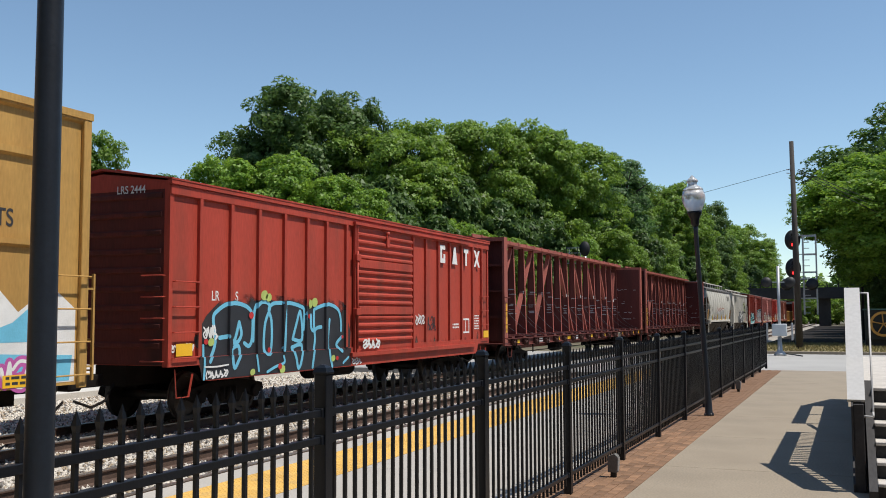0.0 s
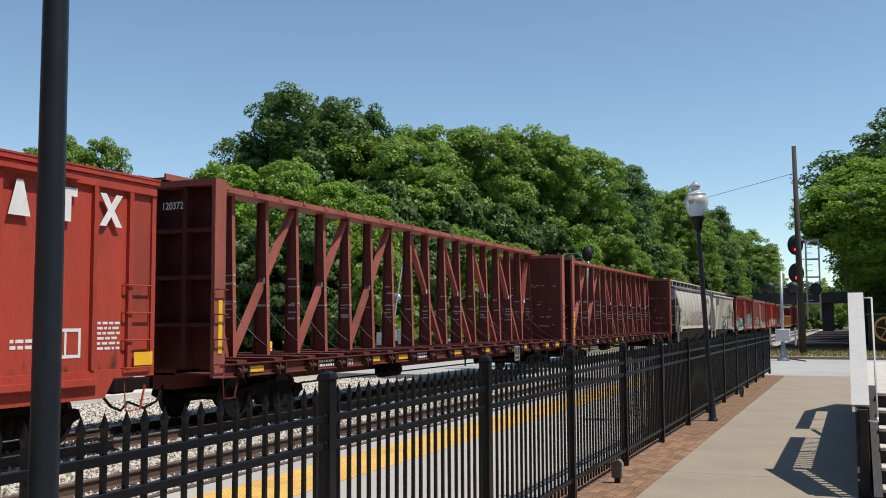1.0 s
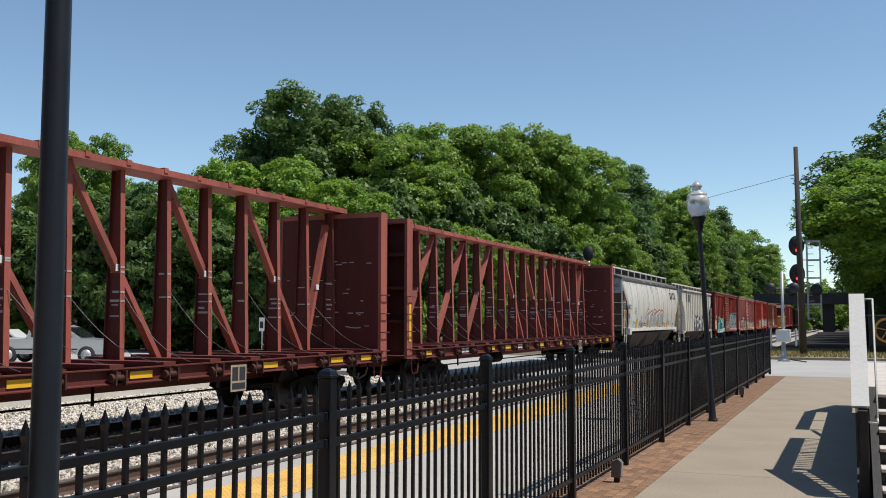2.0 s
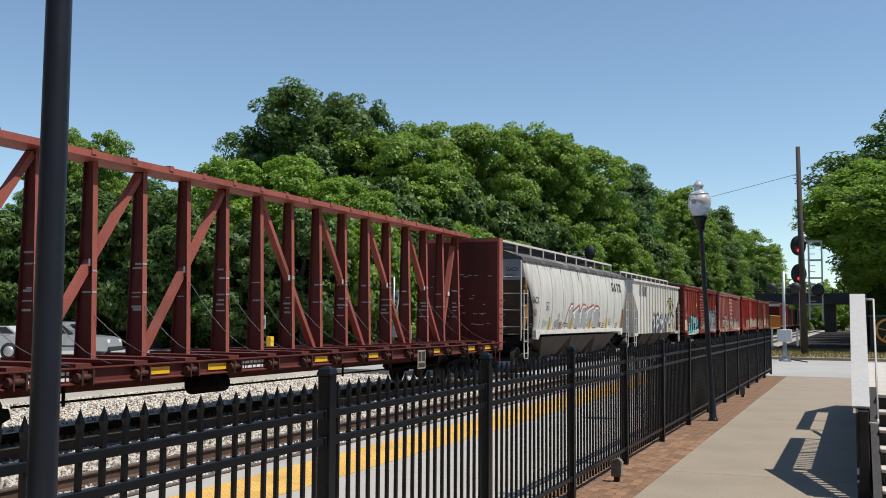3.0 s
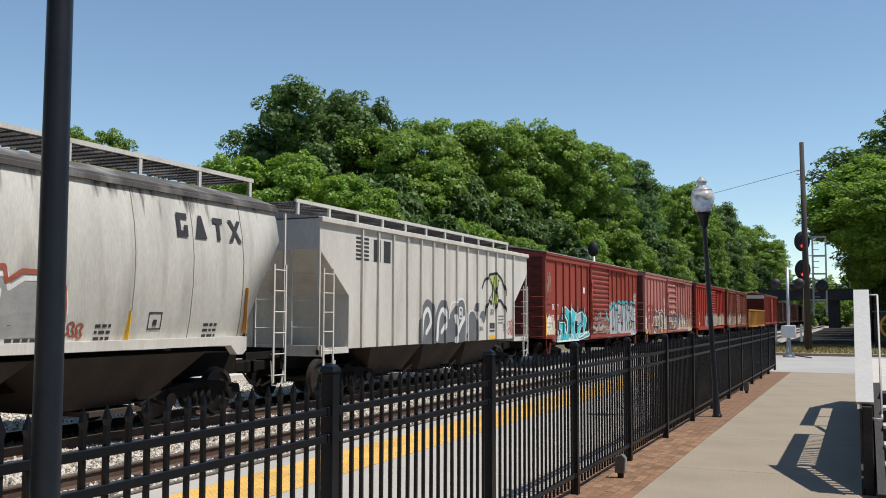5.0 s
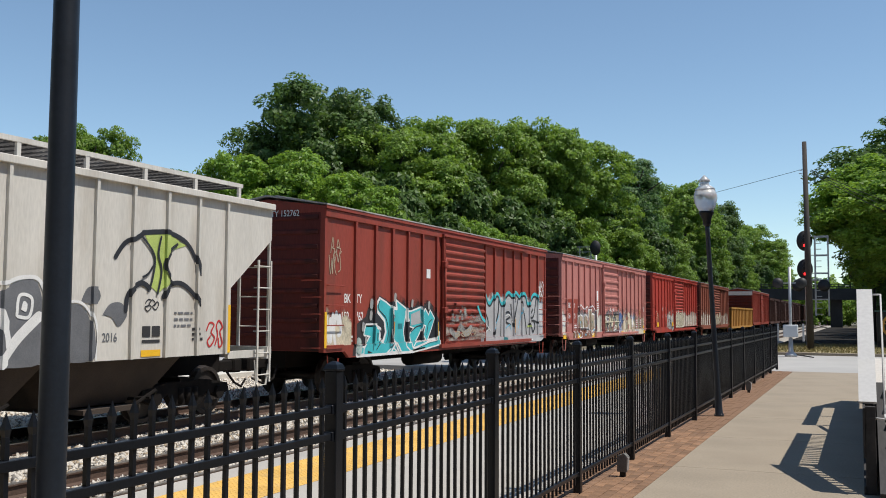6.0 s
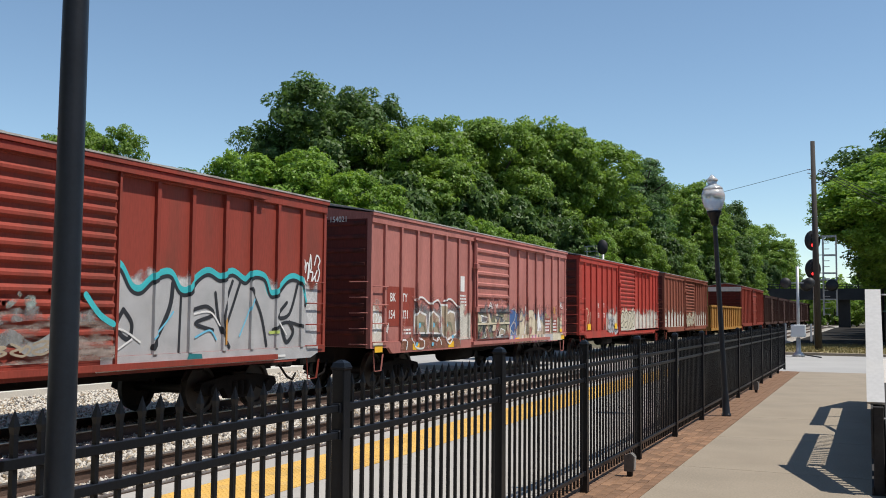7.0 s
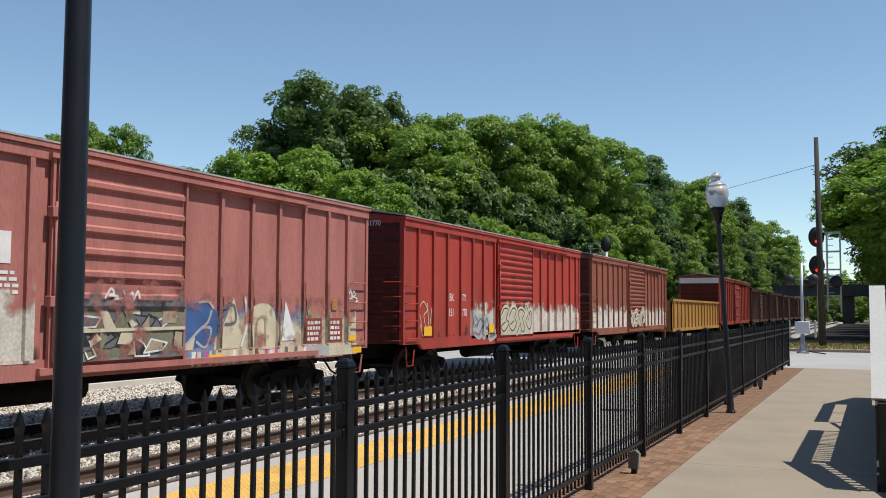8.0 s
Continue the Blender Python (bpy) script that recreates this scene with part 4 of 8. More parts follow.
def brown_boxcar():
    car = boxcar("boxcar", "brown-red ribbed boxcar with teal and silver graffiti", RED_B, ROOF_ZINC, 16.2, (6.42, 9.72), 13, (1.4, 2.4, 3.32, 4.22, 5.1, 6.05, 10.6, 11.5, 12.45, 13.3, 14.15, 15.05))
    for text, y, z in (("BK", .94, 2.22), ("TY", 1.5, 2.22), ("152", .8, 1.8), ("762", 1.5, 1.8)):
        words(car, text, 1.504, y, z, .3, WHITE_MARK)
    words(car, "BKTY 152762", -.1, -.02, 4.16, .2, WHITE_MARK, "end")
    bars(car, 1.504, 1.0, 1.45, .9, 2, WHITE_MARK)
    k = 16.2 / 16
    teal_ribs = [y * k for y in (1.4, 2.4, 3.32, 4.22, 5.1, 6.05)]
    fill(car, ((1.3, .98), (6.4, 1.0), (6.45, 1.6), (6.2, 2.1), (5.6, 2.35), (4.9, 2.4), (4.3, 2.3), (3.6, 2.6), (2.9, 2.55), (2.3, 2.4), (2.0, 1.9), (1.5, 1.7)), HAZE_BLACK, 1.5085, teal_ribs, "overspray")
    g = fill(car, ((1.85, 1.0), (6.3, 1.0), (6.3, 1.5), (6.12, 1.9), (5.7, 2.12), (5.1, 2.2), (4.3, 2.12), (3.65, 2.36), (3.25, 2.26), (2.7, 2.42), (2.5, 2.2), (2.3, 1.8), (1.85, 1.55)),
             G_BLACK, 1.511, teal_ribs, "graffiti", "teal angular lettering edged in white over black")
    base = ((1.5, .98), (1.5, 1.14), (1.9, 1.16), (3.3, 1.2), (4.4, 1.2), (5.2, 1.22), (6.1, 1.28), (6.36, 1.45), (6.36, 1.14), (5.33, 1.04), (4.54, .98))
    hook = ((2.7, 2.34), (3.05, 2.24), (3.31, 2.14), (3.26, 1.11), (3.03, 1.0), (1.87, 1.0), (1.88, 1.13), (2.25, 1.43), (1.92, 1.47), (2.01, 1.69), (2.46, 1.69), (2.76, 1.59), (2.72, 1.35),
            (2.9, 1.27), (3.05, 1.51), (2.97, 1.8), (2.56, 2.04), (2.53, 2.18))
    shaft = ((3.61, 2.3), (4.2, 2.09), (4.11, 1.8), (4.03, 1.49), (4.19, 1.1), (4.4, 1.0), (3.72, 1.0), (3.48, 1.11), (3.42, 1.4), (3.53, 1.9), (3.4, 1.98), (3.4, 2.12), (3.66, 2.1))
    zig = ((4.2, 2.02), (4.5, 2.02), (5.1, 2.13), (5.2, 1.7), (5.04, 1.48), (4.78, 1.26), (4.58, 1.1), (4.43, 1.43), (4.75, 1.6), (4.42, 1.66), (4.4, 1.84), (4.22, 1.8))
    tail = ((5.24, 1.9), (5.4, 2.09), (5.62, 1.92), (5.73, 2.05), (5.99, 1.85), (5.79, 1.57), (5.51, 1.24), (5.32, 1.41), (5.46, 1.66), (5.2, 1.7))
    for k, shape in enumerate((base, hook, shaft, zig, tail)):
        stroke(g, shape, G_WHITE, .085, 1.5125 + .0012 * k, teal_ribs, False, True)
        fill(g, shape, G_TEAL, 1.5131 + .0012 * k, teal_ribs)
    for shape, m in ((((3.25, 2.09), (3.34, 2.12), (3.29, 1.11), (3.19, 1.12)), G_TEAL_DARK), (((2.36, 1.68), (2.42, 1.68), (2.36, 1.1), (2.3, 1.05)), G_TEAL_DARK),
                     (((3.46, 1.75), (3.57, 1.78), (3.51, 1.28), (3.42, 1.29)), ORANGE_MARK), (((3.72, 1.72), (3.98, 1.72), (3.98, 1.58), (3.72, 1.58)), G_TEAL_DARK),
                     (((4.3, 2.0), (4.42, 2.02), (4.4, 1.84), (4.28, 1.82)), G_TEAL_DARK), (((4.5, 1.96), (5.06, 2.07), (5.12, 1.72), (4.5, 1.66)), G_SILVER),
                     (((5.1, 2.08), (5.18, 2.1), (5.2, 1.72), (5.12, 1.6)), G_TEAL_DARK), (((2.05, 1.08), (2.3, 1.02), (2.05, 1.02)), G_BLACK), (((2.55, 1.5), (2.68, 1.5), (2.62, 1.3), (2.5, 1.3)), G_TEAL_DARK)):
        fill(g, shape, m, 1.5195, teal_ribs)
    for k, pts in enumerate((((2.68, 2.28), (2.66, 2.08), (3.05, 1.85), (3.18, 1.5), (3.1, 1.25)), ((2.72, 1.58), (2.84, 1.4), (2.74, 1.28), (2.5, 1.1)), ((5.5, 1.4), (5.6, 1.7), (5.85, 1.82)),
                             ((3.26, 1.12), (3.6, 1.22), (3.8, 1.02)), ((4.5, 1.5), (4.8, 1.62), (5.1, 1.66)))):
        stroke(g, pts, G_BLACK, .028, 1.5205 + .0007 * k, teal_ribs)
    for k, pts in enumerate((((3.3, 1.02), (3.58, 1.26), (3.84, 1.02)), ((3.5, 1.3), (3.62, 1.1), (3.72, 1.02)), ((4.6, 1.06), (5.0, 1.12), (5.6, 1.22), (6.1, 1.26)))):
        stroke(g, pts, G_WHITE, .06, 1.5245 + .0007 * k, teal_ribs, False)
    for y, z, r in ((2.25, 2.2, .16), (2.22, 1.92, .14), (1.83, 1.65, .13), (4.55, 2.24, .12), (5.62, 2.2, .14), (3.53, 2.38, .13), (1.6, 1.2, .3), (1.98, 1.34, .09)):
        stroke(car, ((y, z - .05), (y + .02, z + .06)), TEAL_WASH if r > .2 else G_DULL, r, 1.5285, teal_ribs, False)
    plates(car, 1.53, (6.18,), 1.36, 1.75, .1)
    patch(car, 1.508, 9.85, 15.9, 1.1, 2.9, FADE_SILVER, label="silver sprayed field", ribs=[y * 16.2 / 16 for y in (10.6, 11.5, 12.45, 13.3, 14.15, 15.05)])
    crest = [(9.5, 2.5), (9.7, 2.68), (9.92, 2.6), (10.15, 2.3), (10.4, 2.25), (10.7, 2.45), (11.1, 2.55), (11.35, 2.28), (11.6, 2.26), (11.85, 2.5), (12.15, 2.62), (12.5, 2.52), (12.86, 2.64),
             (13.25, 2.5), (13.5, 2.62), (13.9, 2.58), (14.1, 2.28), (14.35, 2.3), (14.7, 2.56), (15.0, 2.62), (15.25, 2.5), (15.4, 2.1)]
    k = 16.2 / 16
    sr = [y * k for y in (10.6, 11.5, 12.45, 13.3, 14.15, 15.05)]
    stroke(car, [(u, v + .06) for u, v in crest], G_TEAL, .17, 1.5105, sr, name="overspray")
    g = fill(car, [(9.5, 1.0), *crest, (15.6, 1.6), (15.9, 1.1), (15.6, 1.0)], G_SILVER, 1.515, sr, "graffiti", "silver lettering edged in teal and black")
    stroke(g, crest, G_BLACK, .07, 1.5165, sr)
    for n, (pts, w) in enumerate((
            (((9.55, 2.3), (9.6, 1.7), (9.5, 1.4)), .06), (((10.0, 1.98), (10.2, 1.75), (10.12, 1.5), (9.85, 1.7), (10.0, 1.98)), .08), (((11.18, 2.44), (11.1, 2.0), (10.7, 1.35)), .1), (((11.4, 2.25), (11.37, 1.26)), .06),
            (((12.86, 2.53), (12.6, 1.95), (12.67, 1.68), (13.09, 2.5)), .07), (((13.44, 2.4), (13.8, 1.9), (14.0, 1.3)), .08), (((15.1, 2.55), (14.8, 1.92), (14.35, 1.86), (14.7, 2.15)), .08),
            (((14.21, 1.6), (14.7, 1.75), (15.3, 1.66)), .07), (((11.7, 1.98), (12.1, 2.05), (12.3, 1.9), (11.8, 1.75), (12.3, 1.62)), .07), (((12.35, 2.3), (12.5, 1.7), (12.8, 1.3)), .07), (((14.5, 1.7), (14.7, 1.35), (14.95, 1.55), (14.8, 1.75)), .09))):
        stroke(g, pts, G_BLACK, w, 1.5175 + .0007 * n, sr)
    for n, pts in enumerate((((9.6, 1.7), (10.0, 1.65), (10.4, 1.45)), ((10.7, 1.5), (11.0, 1.75), (11.2, 1.95)), ((11.7, 1.9), (12.2, 1.95), (12.5, 1.7)), ((13.1, 1.5), (13.35, 1.9), (13.5, 2.2)), ((14.4, 1.8), (14.7, 1.5)),
                             ((11.8, 1.5), (12.2, 1.62), (12.4, 1.45)), ((9.9, 1.35), (10.2, 1.5)))):
        stroke(g, pts, G_BLUE if n % 2 else G_WHITE, .035, 1.526 + .0006 * n, sr)
    fill(g, ((12.6, 1.35), (12.72, 1.35), (12.72, 1.85), (12.6, 1.8)), ORANGE_MARK, 1.5305, sr)
    stroke(g, ((14.1, 1.55), (14.4, 1.56)), G_GREEN, .06, 1.5305, sr, False)
    fill(g, ((11.5, 1.02), (12.0, 1.02), (11.95, 1.2), (11.6, 1.22)), G_TEAL_DARK, 1.5305, sr)
    stroke(g, ((9.4, 1.02), (11.0, 1.04), (13.0, 1.06), (14.6, 1.08)), G_WHITE, .045, 1.531, sr)
    # the door: washed teal and white scrawl
    d = patch(car, 1.602, 6.55, 9.75, 1.2, 2.7, HAZE_DOOR, "graffiti", "washed white and teal scrawl on the door")
    for n, (pts, m) in enumerate((((((6.8, 2.2), (7.1, 2.0), (7.3, 2.3), (7.6, 2.05), (7.9, 2.3))), TEAL_WASH), (((8.0, 2.05), (8.4, 2.25), (8.7, 2.0), (9.2, 2.2)), TEAL_WASH), (((9.1, 2.2), (9.4, 1.9), (9.7, 1.75)), G_TEAL),
                                  (((6.8, 1.9), (7.4, 1.85), (8.2, 1.92), (9.3, 1.88)), GREY_WASH), (((7.0, 1.5), (7.4, 1.35), (7.7, 1.6), (8.1, 1.4), (8.5, 1.55)), GREY_WASH))):
        stroke(d, pts, m, .2 if n != 2 else .1, 1.6035 + .0008 * n)
    piece(d, 1.609, 7.3, 8.9, 1.32, 1.5, 4, ((G_TAN, .035),), 36, "tag")
    piece(car, 1.512, .2, .75, 2.8, 3.3, 2, ((G_TAN, .025),), 37, "tag")
    piece(car, 1.512, .3, .8, 3.3, 3.7, 2, ((G_TAN, .025),), 31, "tag")
    patch(car, 1.508, .1, 1.3, 1.2, 2.2, HAZE_CREAM, "faded_paint")
    piece(car, 1.512, .15, .8, 1.3, 2.0, 2, ((G_WHITE, .11),), 38, "tag")
    piece(car, 1.512, 15.3, 16.0, 2.6, 3.2, 3, ((G_WHITE, .04),), 39, "tag")
    bm = B()
    box(bm, 1.503, 1.507, 5.5, 5.75, 2.95, 3.2)
    part("notice_plate", bm, WHITE_MARK, car, "white paper notice")
    plates(car, 1.55, (.0,), 1.2, 2.0, .1)
    CARS.append((car, 117.1))


PINK_RIBS = (.7, 1.6, 2.55, 3.45, 4.4, 5.3, 6.1, 10.45, 11.4, 12.32, 13.25, 14.2, 15.03)


def pink_boxcar():
    car = boxcar("boxcar", "faded pinkish red boxcar with worn pale graffiti", RED_C, ROOF_ZINC, 16.1, (6.48, 9.46), 8, PINK_RIBS, door_style="wide")
    bm = B()
    box(bm, 1.502, 1.505, .9, 2.45, 1.62, 2.62)
    part("repaint_patch", bm, RED_B, car, "darker repainted panel")
    for text, y, z in (("BK", 1.05, 2.25), ("TY", 1.72, 2.25), ("154", .95, 1.82), ("021", 1.72, 1.82)):
        words(car, text, 1.508, y, z, .3, WHITE_MARK)
    words(car, "BKTY 154021", -.1, -.02, 4.16, .2, WHITE_MARK, "end")
    bars(car, 1.508, 1.7, 1.55, .6, 2, WHITE_MARK)
    bm = B()
    box(bm, 1.503, 1.507, 5.55, 5.85, 2.6, 3.05)
    part("notice_plate", bm, WHITE_MARK, car, "white paper notice")
    bars(car, 1.504, 5.4, 2.5, .6, 4, WHITE_MARK)
    pk = [y * 16.1 / 16 for y in PINK_RIBS]
    patch(car, 1.5075, .12, .62, 1.15, 2.3, FADE_WHITE, ribs=pk)
    g = patch(car, 1.509, 2.4, 5.5, 1.0, 2.75, HAZE_GREY, "graffiti", "tan letters outlined in white over grey haze", pk)
    fill(g, ((1.6, 1.0), (5.5, 1.0), (5.45, 1.22), (4.1, 1.32), (2.4, 1.34), (1.65, 1.26)), G_BROWN, 1.5105, pk)
    for k, shape in enumerate((((2.45, 1.42), (2.48, 1.9), (2.68, 2.01), (3.18, 1.91), (3.27, 1.42)), ((3.33, 1.42), (3.4, 1.96), (3.58, 2.02), (4.03, 1.85), (4.09, 1.4)),
                               ((4.23, 1.4), (4.14, 2.19), (4.46, 2.19), (4.6, 1.95), (4.78, 2.02), (5.11, 1.97), (5.23, 1.37), (4.5, 1.2)))):
        fill(g, shape, G_TAN, 1.512 + .001 * k, pk)
        stroke(g, shape, G_WHITE, .055, 1.5125 + .001 * k, pk, False, True)
        y = shape[0][0]
        stroke(g, ((y + .2, 1.5), (y + .3, 1.7), (y + .6, 1.66), (y + .7, 1.45)), G_OLIVE, .09, 1.517 + .001 * k, pk, False)
        stroke(g, ((y + .28, 1.62), (y + .34, 1.64)), G_BLUE, .13, 1.5205, pk, False)
    for k, pts in enumerate((((2.3, 1.3), (2.46, 1.08), (2.75, 1.02), (2.98, 1.06), (2.97, 1.23), (2.72, 1.3)), ((3.5, 1.3), (3.8, 1.2), (4.0, 1.3), (4.1, 1.1)), ((1.66, 1.26), (1.95, 1.25), (1.92, 1.03)),
                             ((4.5, 1.18), (4.7, 1.1), (4.9, 1.25)), ((2.45, 2.3), (2.9, 2.38), (3.4, 2.22), (3.9, 2.32), (4.1, 2.2)), ((4.3, 2.3), (4.8, 2.36), (5.3, 2.15)))):
        stroke(g, pts, G_WHITE, .05, 1.5215 + .0007 * k, pk)
    stroke(g, ((2.4, 1.38), (3.3, 1.36), (4.1, 1.34)), G_BLACK, .07, 1.526, pk)
    for y, z in ((2.62, 1.5), (3.5, 1.12), (4.95, 1.3), (2.5, 1.15)):
        stroke(g, ((y, z), (y + .05, z)), G_BLUE, .1, 1.5265, pk, False)
    patch(car, 1.511, 5.4, 6.3, 1.2, 2.4, FADE_WHITE, ribs=pk)
    piece(car, 1.511, .12, .62, 1.5, 2.0, 2, ((G_WHITE, .05),), 48, "tag", ribs=pk)
    piece(car, 1.511, .65, 1.0, 1.45, 1.75, 2, ((G_WHITE, .016),), 42, "tag")
    # the door's broken grey, olive and cream lettering
    d = patch(car, 1.602, 6.6, 9.45, 1.18, 2.55, HAZE_GREY, "graffiti", "worn grey, olive and cream lettering on the door")
    fill(d, ((6.62, 1.2), (9.42, 1.28), (9.42, 1.96), (6.62, 1.98)), G_OLIVE, 1.604)
    shards(d, 1.6055, 6.65, 9.4, 1.64, 2.0, 15, (G_CREAM, G_GREY, G_OLIVE, G_TAN, G_GREY), 43, size=.3)
    shards(d, 1.6155, 6.65, 9.4, 1.22, 1.62, 15, (G_GREY, G_TAN, G_BLACK, G_OLIVE, G_CREAM), 44, size=.3)
    stroke(d, ((6.62, 1.64), (9.42, 1.66)), G_CREAM, .055, 1.6255, (), False)
    stroke(d, ((6.62, 1.99), (9.42, 2.0)), G_BLACK, .05, 1.626, (), False)
    piece(d, 1.6265, 7.55, 8.3, 2.12, 2.3, 2, ((G_WHITE, .035),), 49, "tag")
    # beyond the door: blue, then cream spikes, stencil panels and a streaked sill
    b = patch(car, 1.5075, 9.6, 13.6, 1.1, 2.85, HAZE_BLUE, "graffiti", "worn blue and cream lettering", pk)
    patch(b, 1.509, 10.4, 15.6, .98, 2.55, HAZE_CREAM, ribs=pk)
    fill(b, ((9.5, 2.0), (9.99, 2.1), (10.45, 1.9), (10.42, 1.44), (9.9, 1.3), (9.56, 1.27), (9.44, 1.56)), G_NAVY, 1.511, pk, round_=True)
    for k, pts in enumerate((((9.6, 1.35), (9.95, 1.6), (10.2, 1.75), (10.3, 1.95)), ((9.9, 1.4), (10.15, 1.3), (10.3, 1.62), (10.05, 1.66)), ((9.95, 2.1), (10.2, 2.12), (10.35, 2.0)))):
        stroke(b, pts, G_SILVER, .05, 1.5125 + .0007 * k, pk)
    fill(b, ((9.5, 1.26), (9.85, 1.5), (9.8, 1.26)), G_CREAM, 1.5155, pk)
    for k, shape in enumerate((((10.6, 1.25), (10.65, 1.7), (10.95, 2.2), (11.25, 1.5), (11.1, 1.25)), ((11.5, 1.25), (11.5, 1.95), (11.95, 2.1), (12.3, 1.9), (12.3, 1.25)), ((12.55, 1.35), (12.68, 2.16), (12.85, 1.84), (13.1, 1.36)))):
        fill(b, shape, G_CREAM if k < 2 else G_WHITE, 1.5165 + .001 * k, pk, round_=k == 1)
    for k, pts in enumerate((((10.65, 2.0), (10.95, 2.05), (11.0, 1.75), (10.7, 1.7)), ((11.65, 1.28), (11.7, 1.75), (11.95, 1.8), (11.98, 1.28)), ((11.3, 2.2), (11.35, 1.7), (11.2, 1.3)))):
        stroke(b, pts, (G_GREY, G_TAN, G_WHITE)[k], .06, 1.5205 + .0007 * k, pk)
    rnd = random.Random(7)
    for i in range(26):
        y = 9.7 + i * .17 + rnd.uniform(0, .06)
        fill(b, ((y, .97), (y + rnd.uniform(.06, .18), .97), (y + rnd.uniform(.08, .16), 1.23), (y + .01, 1.23)), (G_CREAM, G_BROWN, G_TAN, G_PINK, G_CREAM, G_GREY)[rnd.randrange(6)] if i % 7 else G_WHITE, 1.5445 + .0001 * i)
    fill(b, ((13.4, 1.0), (14.35, 1.0), (14.36, 1.22), (13.45, 1.22)), G_SILVER, 1.5475)
    for y0, y1 in ((13.43, 14.08), (14.36, 14.95)):
        q = fill(car, ((y0, 1.28), (y1, 1.28), (y1, 1.8), (y0, 1.8)), RED_B, 1.5225, (), "stencil_panel", "dark red stencil panel")
        bars(q, 1.5235, y0 + .08, 1.74, y1 - y0 - .15, 4, WHITE_MARK, .07, .115, int(y0))
    stroke(b, ((13.58, 1.92), (13.62, 1.9)), G_GREEN, .14, 1.5235, (), False)
    fill(b, ((14.5, 1.98), (14.72, 1.98), (14.72, 2.22), (14.5, 2.22)), ORANGE_MARK, 1.5235)
    patch(b, 1.5255, 9.6, 15.0, 1.24, 2.3, WORN, "worn_layer", ribs=pk)
    patch(d, 1.629, 6.6, 9.45, 1.18, 2.5, WORN, "worn_layer")
    patch(g, 1.5275, 1.6, 5.5, 1.0, 2.4, WORN, "worn_layer", ribs=pk)
    piece(car, 1.512, 15.12, 15.7, 2.16, 2.46, 2, ((G_WHITE, .03),), 40, "tag")
    plates(car, 1.524, (15.14,), 1.28, 1.4, .45)
    plates(car, 1.545, (.2, 2.3, 4.6, 10.2, 15.4), 1.0, 1.16, .4)
    CARS.append((car, 135.4))


def bright_boxcar():
    car = boxcar("boxcar", "bright red ribbed boxcar with patched white graffiti low down", RED_D, ROOF_ZINC, 16.0, (6.6, 10.0), 14)
    for text, y, z in (("BK", 2.95, 2.25), ("TY", 3.85, 2.25), ("151", 2.9, 1.82), ("770", 3.85, 1.82)):
        words(car, text, 1.504, y, z, .3, WHITE_MARK)
    words(car, "BKTY 151770", -.1, -.02, 4.16, .2, WHITE_MARK, "end")
    patch(car, 1.506, 4.5, 6.5, 1.15, 2.4, FADE_WHITE, ribs=RIBS)
    patch(car, 1.602, 6.7, 9.9, 1.2, 2.3, FADE_WHITE)
    patch(car, 1.506, 10.1, 15.9, 1.15, 2.3, FADE_WHITE, ribs=RIBS)
    piece(car, 1.511, 4.6, 6.4, 1.2, 1.8, 2, ((G_SILVER, .3), (G_GREY, .06)), 51, label="silver lettering", ribs=RIBS)
    piece(car, 1.611, 6.8, 9.8, 1.3, 2.1, 4, ((G_CREAM, .2), (G_BLACK, .05)), 52, label="cream lettering")
    piece(car, 1.511, .9, 2.0, 1.4, 2.2, 2, ((G_CREAM, .03),), 53, "tag")
    plates(car, 1.545, (1.2, 5.9), 1.3, 1.55, .5)
    CARS.append((car, 153.4))
    car = boxcar("boxcar", "rust-brown ribbed boxcar with pale sprayed band", RED_E, ROOF_ZINC, 16.0, (6.5, 10.1), 14)
    patch(car, 1.506, .3, 6.4, 1.15, 2.6, FADE_WHITE)
    patch(car, 1.506, 10.2, 15.8, 1.15, 2.5, FADE_WHITE)
    piece(car, 1.611, 6.8, 9.8, 1.3, 2.0, 4, ((G_CREAM, .2), (G_GREY, .05)), 54, label="cream lettering")
    CARS.append((car, 171.2))


